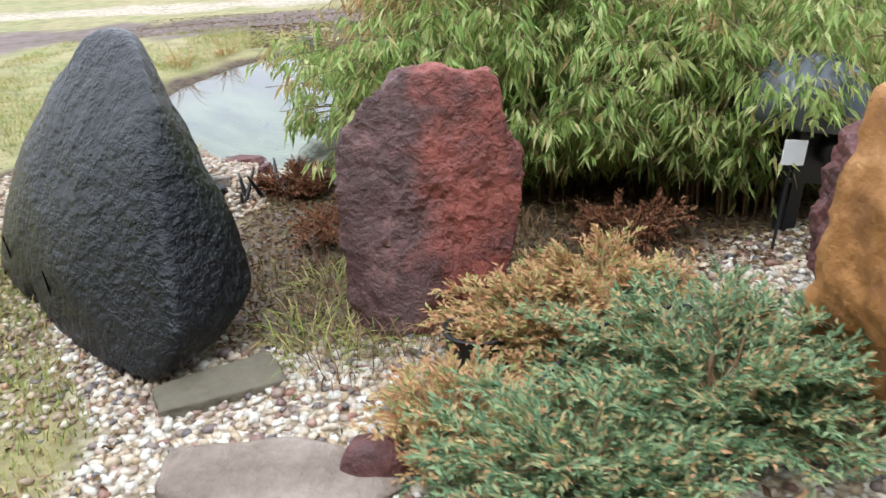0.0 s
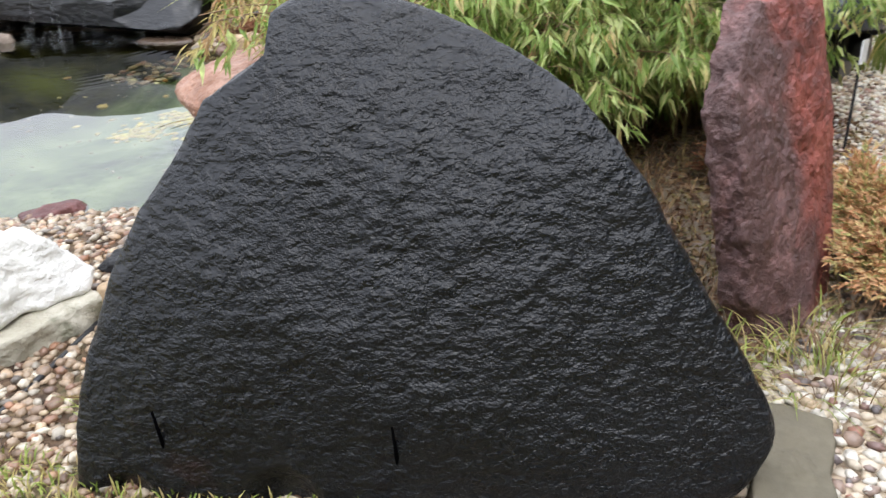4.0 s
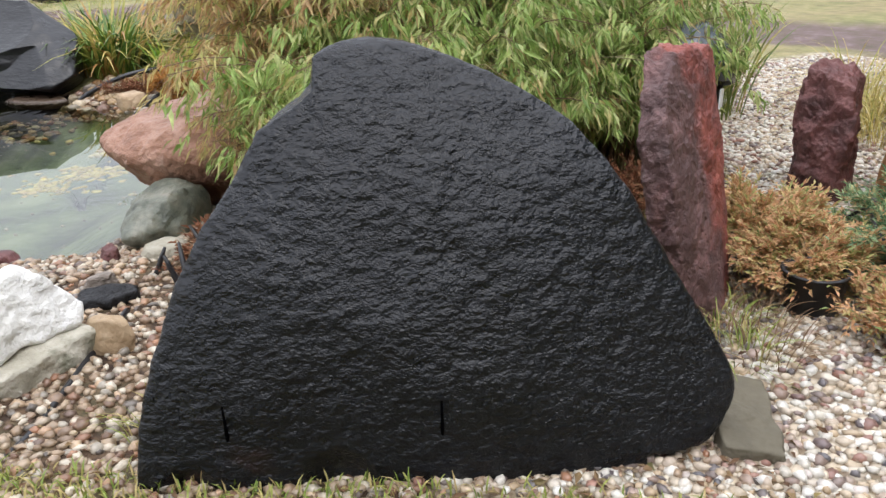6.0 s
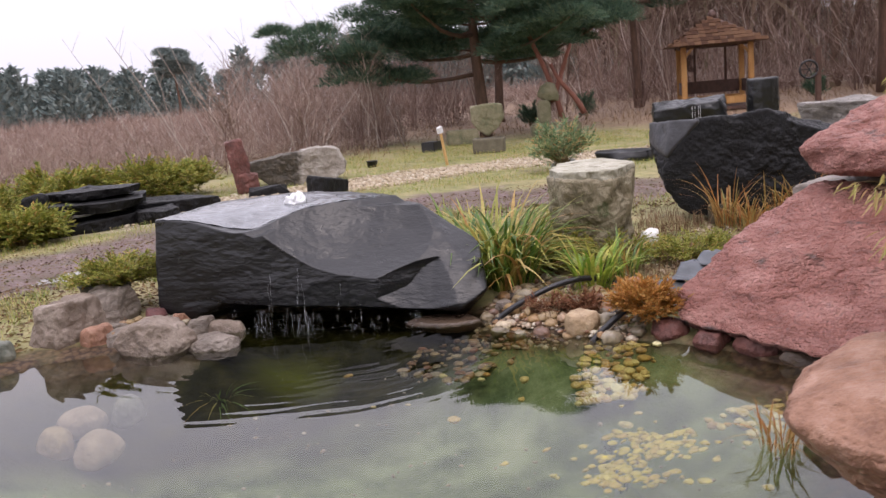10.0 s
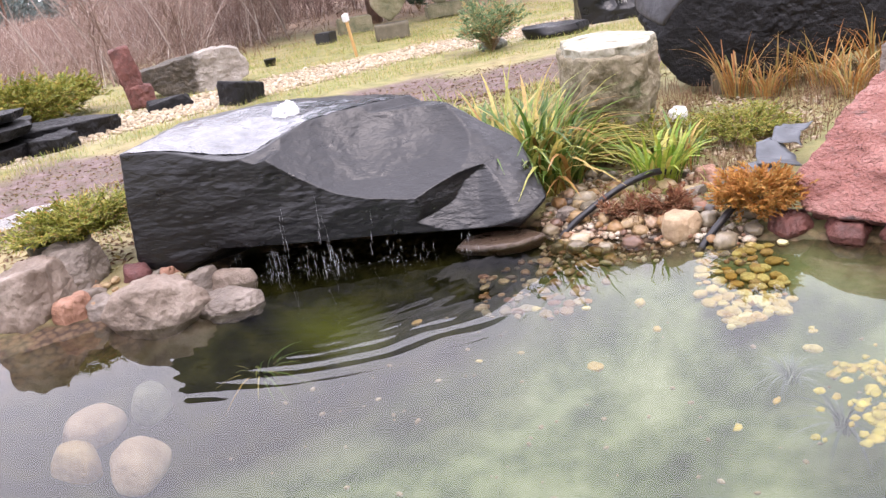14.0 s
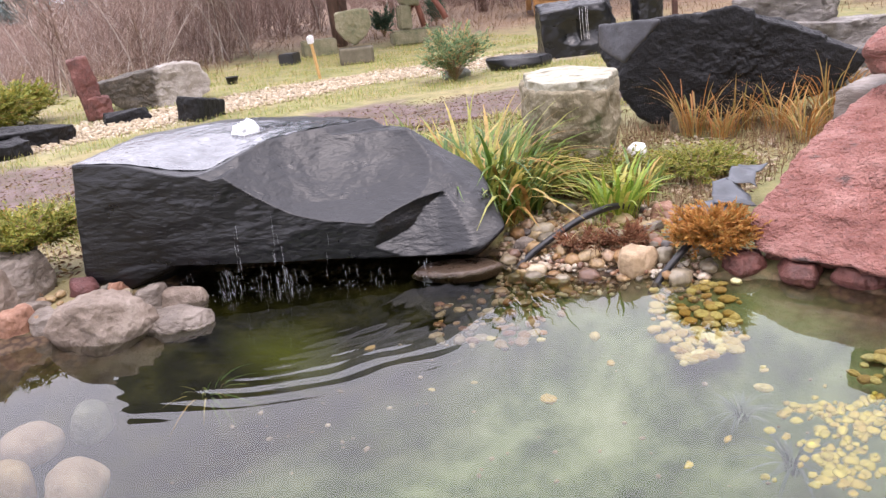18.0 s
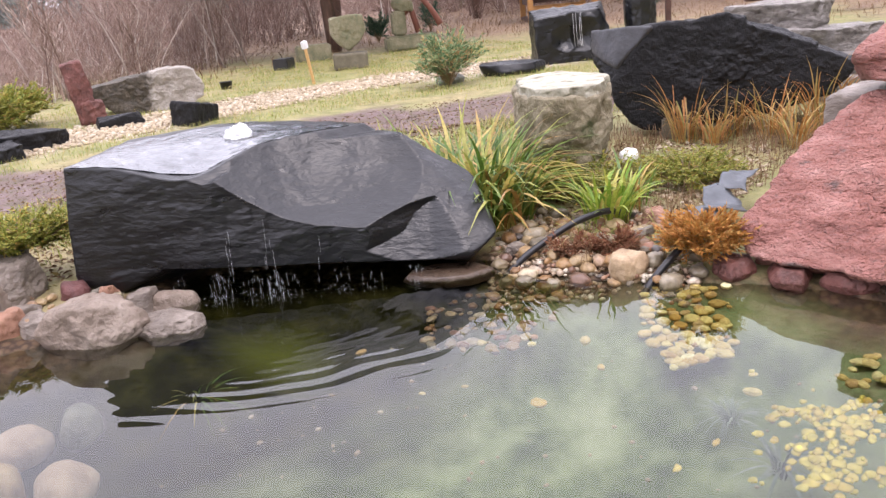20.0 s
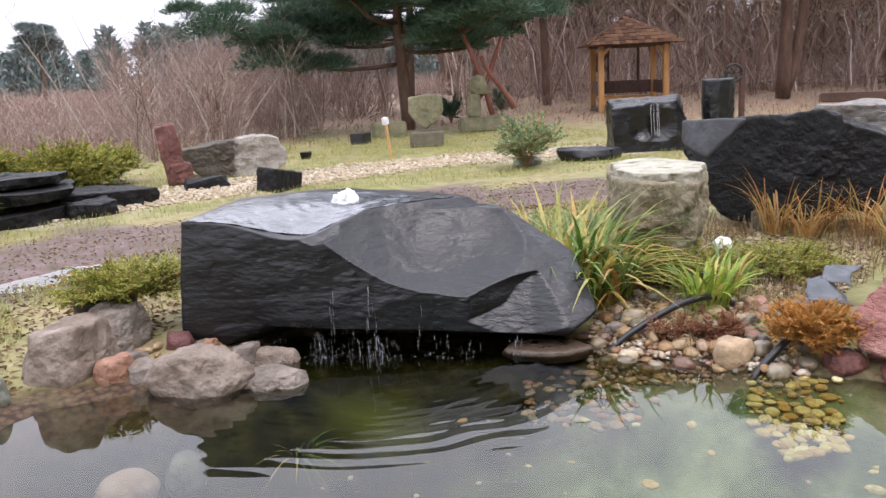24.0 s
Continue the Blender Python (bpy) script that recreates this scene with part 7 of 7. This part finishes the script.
# ---- trees ----
def needles(centres, radii, per, seed, size=0.16, width=0.02):
    """Flattened tufts of needle bundles, one triangle each."""
    g = np.random.default_rng(seed)
    centres, radii = np.repeat(np.array(centres), per, 0), np.repeat(np.array(radii), per)[:, None]
    n = len(centres)
    q = g.normal(size=(n, 3))
    q /= np.linalg.norm(q, axis=1, keepdims=True)
    q[:, 2] = np.abs(q[:, 2]) * 0.9 - 0.25
    pos = centres + q * g.uniform(0.3, 1.0, (n, 1)) * radii * np.array([1, 1, 0.55])
    way = q + np.array([0, 0, 0.45]) + g.normal(0, 0.4, (n, 3))
    way /= np.linalg.norm(way, axis=1, keepdims=True)
    side = np.cross(way, g.normal(size=(n, 3)))
    side /= np.linalg.norm(side, axis=1, keepdims=True)
    w = width * g.uniform(0.7, 1.4, (n, 1))
    v = np.stack([pos - side * w, pos + side * w, pos + way * size * g.uniform(0.7, 1.4, (n, 1))], 1).reshape(-1, 3)
    return v, np.arange(n * 3).reshape(-1, 3)


def pine(label, at, h, trunk_r, limbs, seed, first=0.25, reach=3.0, per=150, lean=(0, 0), fork=False, clump_r=0.55, needle=0.17, crown=None):
    g = np.random.default_rng(seed)
    ob = new("pine_tree")
    ob.matrix_world = pose(*at)
    tagged(ob, label, "tree", "pines")
    t = np.linspace(0, 1, 12)[:, None]
    trunk = np.concatenate([lean[0] * t ** 1.3 + 0.12 * np.sin(t * 5 + seed), lean[1] * t ** 1.3 + 0.1 * np.cos(t * 4 + seed) - 0.1, h * t], 1)
    trunk -= trunk[0]
    part("trunk", mesh_of("trunk", *tri(*tube(trunk, trunk_r * (1 - 0.75 * t[:, 0]), 10))), BARK, ob)
    if fork:
        f2 = trunk.copy()
        f2[:, 0] += 0.75 * t[:, 0] ** 0.6
        f2[:, 1] -= 0.95 * t[:, 0] ** 0.6
        part("trunk", mesh_of("trunk", *tri(*tube(f2, trunk_r * 0.8 * (1 - 0.7 * t[:, 0]), 10))), BARK, ob)
    cs, rs = [], []
    for i in range(limbs):
        z = first + (1 - first) * (i + g.uniform(0, 1)) / limbs
        a = g.uniform(0, 2 * math.pi) if i > 3 else (2.6, -0.6, 1.9, -1.6)[i] + g.uniform(-0.2, 0.2)
        k = reach * (1.05 - 0.75 * (z - first) / (1 - first)) * g.uniform(0.65, 1.1)
        p0 = np.array([np.interp(z, t[:, 0], trunk[:, c]) for c in range(3)])
        q = np.linspace(0, 1, 8)[:, None]
        path = p0 + np.array([math.cos(a), math.sin(a), 0]) * k * q + np.array([0, 0, 1]) * (0.35 * k * q ** 1.6 * g.uniform(0.2, 1.2) - 0.08 * k * np.sin(q * 3)) + g.normal(0, 0.03, (8, 3)) * q
        part("limb", mesh_of("limb", *tri(*tube(path, trunk_r * 0.38 * (1 - 0.8 * q[:, 0]), 6))), BARK, ob)
        for s in np.linspace(0.4, 1.0, 6):
            base = np.array([np.interp(s, q[:, 0], path[:, c]) for c in range(3)])
            for _ in range(2):
                cs.append(base + g.normal(0, 0.32, 3) * np.array([1, 1, 0.45]) + np.array([0, 0, 0.12]))
                rs.append(clump_r * g.uniform(0.6, 1.25))
    part("crown", mesh_of("crown", *needles(cs, rs, per, seed, needle, needle * 0.06), False), crown or PINE, ob)
    return ob


pine("spreading scots pine with a red-brown trunk and low limbs", (14.9, 22.0, 0.15), 6.8, 0.19, 26, 3, 0.26, 4.7, 1500, clump_r=0.9, needle=0.16)
pine("tall twin-stemmed scots pine beyond the gazebo", (29.0, 16.2, 0.2), 10.5, 0.27, 20, 8, 0.34, 5.0, 420, fork=True, clump_r=0.95, needle=0.27)
pine("tall scots pine at the wood's edge", (20.5, 26.5, 0.2), 9.5, 0.17, 20, 12, 0.28, 3.8, 420, clump_r=0.85, needle=0.26)
pine("scots pine among bare shrubs", (26.5, 24.5, 0.2), 9.0, 0.17, 18, 15, 0.4, 3.0, 300, clump_r=0.8, needle=0.28)
# the next two crowns carry distance haze in their colour
pine("lone scots pine standing above the thicket", (29.7, 68.0, 0.3), 5.6, 0.14, 9, 19, 0.7, 1.2, 420, clump_r=0.6, needle=0.24, crown=HAZE_TREE)
pine("distant scots pine above the thicket", (36.5, 64.5, 0.3), 4.6, 0.12, 8, 21, 0.78, 1.0, 420, clump_r=0.55, needle=0.24, crown=HAZE_TREE)
pine("tall scots pine at the edge of the wood", (34.5, 9.5, 0.2), 10.0, 0.3, 18, 24, 0.3, 4.0, 240, clump_r=0.9, needle=0.3)


def twigs(xy, h0, h1, seed, stems=6, side=9, r=0.008, lean=0.8):
    """Bare shrubs: stems spreading from a root, with side twigs and finer twigs on them, all joined."""
    g = np.random.default_rng(seed)
    n = len(xy) * stems
    root = np.repeat(np.asarray(xy, float), stems, 0) + g.normal(0, 0.12, (n, 2))
    h = np.repeat(g.uniform(h0, h1, len(xy)), stems) * g.uniform(0.55, 1.05, n)
    a = g.uniform(0, 2 * math.pi, n)
    w = np.stack([np.cos(a), np.sin(a)], 1) * (np.abs(g.normal(0, lean, n)) * h * 0.5)[:, None]
    q = np.linspace(0, 1, 5)[None, :, None]
    flat = root[:, None] + w[:, None] * q ** 1.3 + g.normal(0, 0.035, (n, 5, 2)) * q * h[:, None, None]
    path = np.concatenate([flat, 0.05 + h[:, None, None] * q * (1 - 0.12 * q)], 2)
    out = [tubes(path, r * (h / 2.5)[:, None] * np.linspace(1.4, 0.35, 5)[None])]
    c = np.repeat(np.arange(n), side)
    for level in (0, 1):
        m = len(c)
        src = path if level == 0 else limb
        k = src.shape[1] - 1
        tt = g.uniform(0.2, 0.97, m) * k
        lo = np.minimum(tt.astype(int), k - 1)
        fr = (tt - lo)[:, None]
        b = src[c, lo] * (1 - fr) + src[c, lo + 1] * fr
        a = g.uniform(0, 2 * math.pi, m)
        ln = (h[c] if level == 0 else hh[c]) * g.uniform(0.16, 0.42, m)
        e = b + np.stack([np.cos(a) * 0.6, np.sin(a) * 0.6, g.uniform(0.35, 1.0, m)], 1) * ln[:, None]
        limb_new = np.stack([b, (b + e) / 2 + g.normal(0, 0.05, (m, 3)) * ln[:, None], e], 1)
        rr = r * ((0.55 if level == 0 else 0.33) * np.ones((m, 1))) * np.array([[1, 0.7, 0.35]])
        out.append(tubes(limb_new, rr))
        limb, hh = limb_new, ln
        c = np.repeat(np.arange(m), 3)
    return joined(out)


def belt(poly, step, seed):
    xy, g = scatter(poly, step, seed, 0.9)
    return xy


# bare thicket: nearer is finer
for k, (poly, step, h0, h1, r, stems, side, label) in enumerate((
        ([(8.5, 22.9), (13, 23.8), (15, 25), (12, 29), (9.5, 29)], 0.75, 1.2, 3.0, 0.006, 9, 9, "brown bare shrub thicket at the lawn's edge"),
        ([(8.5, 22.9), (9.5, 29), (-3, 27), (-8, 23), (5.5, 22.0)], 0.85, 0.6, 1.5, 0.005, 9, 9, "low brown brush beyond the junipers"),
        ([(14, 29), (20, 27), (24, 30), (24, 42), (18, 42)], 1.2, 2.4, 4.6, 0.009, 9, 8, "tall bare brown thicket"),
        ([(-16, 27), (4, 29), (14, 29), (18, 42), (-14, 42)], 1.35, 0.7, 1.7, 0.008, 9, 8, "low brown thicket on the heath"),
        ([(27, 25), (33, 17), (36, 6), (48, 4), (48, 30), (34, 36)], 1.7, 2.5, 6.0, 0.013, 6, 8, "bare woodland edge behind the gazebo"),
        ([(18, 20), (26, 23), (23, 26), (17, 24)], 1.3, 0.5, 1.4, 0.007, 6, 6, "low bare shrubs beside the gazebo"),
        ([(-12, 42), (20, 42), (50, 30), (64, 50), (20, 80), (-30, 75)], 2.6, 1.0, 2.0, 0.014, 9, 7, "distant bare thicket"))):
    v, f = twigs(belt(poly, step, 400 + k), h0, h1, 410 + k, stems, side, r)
    thing("bare_thicket", label, "shrubs", mesh_of("bare_thicket", v, f, False), HAZE_TWIG, kind="stuff")
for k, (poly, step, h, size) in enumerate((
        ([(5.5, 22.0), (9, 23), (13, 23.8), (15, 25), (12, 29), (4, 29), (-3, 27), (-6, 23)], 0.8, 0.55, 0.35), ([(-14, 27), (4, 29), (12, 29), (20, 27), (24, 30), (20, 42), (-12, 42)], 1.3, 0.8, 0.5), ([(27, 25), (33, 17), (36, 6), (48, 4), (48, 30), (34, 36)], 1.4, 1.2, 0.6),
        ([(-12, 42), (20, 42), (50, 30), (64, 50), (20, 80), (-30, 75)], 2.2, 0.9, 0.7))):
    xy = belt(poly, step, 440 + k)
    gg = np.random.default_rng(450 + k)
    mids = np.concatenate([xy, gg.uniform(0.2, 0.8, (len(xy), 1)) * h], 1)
    thing("brush_twigs", "fuzzy reddish-brown brush filling the thicket", "shrubs", mesh_of("brush_twigs", *needles(mids, np.full(len(xy), step * 1.1), 110, 460 + k, size, 0.004 + 0.006 * size), False), HAZE_TWIG, kind="stuff")
WOOD = [(34, 32), (37, 20), (40, 4), (44, -10), (60, -10), (60, 40), (44, 46)]
v, f = twigs(belt(WOOD, 2.4, 480), 7.0, 12.0, 481, 4, 7, 0.03, 0.35)
thing("bare_wood", "tall bare brown woodland behind the gazebo", "woods", mesh_of("bare_wood", v, f, False), TWIG_WOOD, kind="stuff")
xy = belt(WOOD, 2.1, 482)
gg = np.random.default_rng(483)
mids = np.concatenate([xy, gg.uniform(0.3, 9.0, (len(xy), 1))], 1)
thing("wood_brush", "dense fine brown twigs filling the woodland", "woods", mesh_of("wood_brush", *needles(mids, np.full(len(xy), 2.4), 480, 484, 1.1, 0.012), False), TWIG_WOOD, kind="stuff")
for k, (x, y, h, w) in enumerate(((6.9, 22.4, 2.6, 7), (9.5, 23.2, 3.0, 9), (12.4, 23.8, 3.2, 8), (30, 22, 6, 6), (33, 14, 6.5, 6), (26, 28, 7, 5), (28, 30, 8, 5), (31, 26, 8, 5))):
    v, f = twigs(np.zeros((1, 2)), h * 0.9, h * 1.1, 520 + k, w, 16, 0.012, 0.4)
    thing("bare_tree", "slender bare multi-stemmed tree", "tree", mesh_of("bare_tree", v, f, False), HAZE_TWIG, (x, y, 0.05), group="bare trees")
g = np.random.default_rng(31)
xy = np.array([(x, y) for x, y in zip(g.uniform(-8, 34, 5200), g.uniform(20.8, 34, 5200)) if (x + 3) ** 2 + (y - 7) ** 2 > 18.5 ** 2])
xy = np.concatenate([xy, np.stack([g.uniform(17, 36, 3000), g.uniform(7, 22, 3000)], 1)])
n = len(xy)
v, f = straps(np.concatenate([xy, np.full((n, 1), 0.1)], 1), around(n), g.uniform(0.15, 0.45, n), np.full(n, 0.014), g.uniform(0.3, 0.9, n), 3)
thing("dry_meadow", "tall dry straw-coloured meadow grass", "grass", mesh_of("dry_meadow", v, f, False), STRAW, kind="stuff")

# distant wood
g = np.random.default_rng(41)
pos, way = [], []
for i in range(420):
    a = radians(g.uniform(0, 110))
    dist = g.uniform(110, 190)
    h = g.uniform(7.4, 9.4) * (0.92 + 0.12 * math.sin(a * 9))
    c = np.array([-3 + dist * math.cos(a), 7 + dist * math.sin(a), 0.3])
    m = 420
    z = g.uniform(0.05, 1.0, m)
    q = np.stack([np.cos(g.uniform(0, 6.28, m)), np.sin(g.uniform(0, 6.28, m)), 0 * z], 1)
    pos.append(c + q * (g.uniform(0.2, 1, m) * 2.6 * (1.1 - z) ** 0.6)[:, None] + np.array([0, 0, 1]) * (z * h)[:, None])
    way.append(q * 0.6 + np.array([0, 0, 0.8]) + g.normal(0, 0.3, (m, 3)))
pos, way = np.concatenate(pos), np.concatenate(way)
n = len(pos)
v, f = leaves(pos, way, g.uniform(0.6, 1.2, n), g.uniform(0.35, 0.6, n))
thing("distant_wood", "conifer wood on the skyline, haze painted into its blue-green", "woods", mesh_of("distant_wood", v, f, False), HAZE_TREE, kind="stuff")

# unseen wood added behind the path, darkening what the wet stones reflect
pos, way = [], []
g = np.random.default_rng(43)
for i in range(190):
    a = radians(g.uniform(198, 350))
    dist = g.uniform(16, 25)
    h = g.uniform(8, 12)
    c = np.array([-2 + dist * math.cos(a), 5 + dist * math.sin(a), 0.1])
    m = 90
    z = g.uniform(0.02, 1.0, m)
    b = g.uniform(0, 6.28, m)
    q = np.stack([np.cos(b), np.sin(b), 0 * z], 1)
    pos.append(c + q * (g.uniform(0.2, 1, m) * 2.2 * (1.1 - z) ** 0.7)[:, None] + np.array([0, 0, 1]) * (z * h)[:, None])
    way.append(q * 0.6 + np.array([0, 0, 0.6]) + g.normal(0, 0.3, (m, 3)))
pos, way = np.concatenate(pos), np.concatenate(way)
n = len(pos)
v, f = leaves(pos, way, g.uniform(0.9, 1.8, n), g.uniform(0.5, 0.9, n))
thing("garden_wood", "unseen conifer belt added to the south to darken reflections", "woods", mesh_of("garden_wood", v, f, False), PINE, kind="stuff")

# pale slanting young birches in front of the thicket
g = np.random.default_rng(61)
BIRCH = stone_mat("grey_birch_bark", [(0.3, (0.22, 0.17, 0.14)), (0.6, (0.36, 0.30, 0.26)), (0.8, (0.50, 0.46, 0.42))], 4.0, rough=(0.8, 0.95))
for k in range(15):
    x = g.uniform(5.0, 14.5)
    y = 21.4 + 0.12 * x + g.uniform(0, 4.5)
    h = g.uniform(2.2, 3.6)
    lean = np.array([-0.62, 0.78, 0]) * h * g.uniform(0.15, 0.55)
    q = np.linspace(0, 1, 7)[:, None]
    path = lean * q ** 1.2 + np.array([0, 0, 1]) * h * q + g.normal(0, 0.03, (7, 3)) * q
    young = new("young_birch")
    young.matrix_world = pose(x, y, 0.1)
    tagged(young, "thin slanting bare birch stem in the thicket", "tree", "young birches")
    part("stem", mesh_of("stem", *tri(*tube(path, np.linspace(0.02, 0.004, 7) * g.uniform(0.7, 1.3), 6))), BIRCH, young)
    for _ in range(7):
        s = g.uniform(0.35, 0.95)
        b = np.array([np.interp(s, q[:, 0], path[:, c]) for c in range(3)])
        e = b + np.array([g.normal(0, 0.25), g.normal(0, 0.25), g.uniform(0.3, 0.7)])
        part("twig", mesh_of("twig", *tubes(np.stack([b, (b + e) / 2 + g.normal(0, 0.03, 3), e])[None], np.array([[0.006, 0.004, 0.002]]))), BIRCH, young)

# low dark timber edging and a wheel on a post, far behind the boulder
thing("timber_edging", "long dark weathered timber beam edging the far bed", "beam", box_mesh("timber_edging", 7.0, 0.3, 0.22, 0.03), DARK_WOOD, (20.5, 9.2, 0.62), -68)
sign = new("wheel_post")
sign.matrix_world = pose(19.3, 14.4, 0.1, 0, 0, -50)
tagged(sign, "old iron wheel fixed to a brown wooden post", "ornament")
part("post", box_mesh("post", 0.13, 0.13, 1.75, 0.015, cz=0.87), DARK_WOOD, sign)
a = np.linspace(0, 2 * math.pi, 25)
part("wheel", mesh_of("wheel", *tri(*tube(np.stack([0.22 * np.cos(a) - 0.26, 0 * a - 0.1, 0.22 * np.sin(a) + 1.2], 1), np.full(25, 0.03), 6))), PLASTIC, sign, "black iron wheel rim")
for b in (0, 60, 120):
    part("spoke", box_mesh("spoke", 0.42, 0.02, 0.02, 0.003), PLASTIC, sign, m=pose(-0.26, -0.1, 1.2, 0, b, 0))
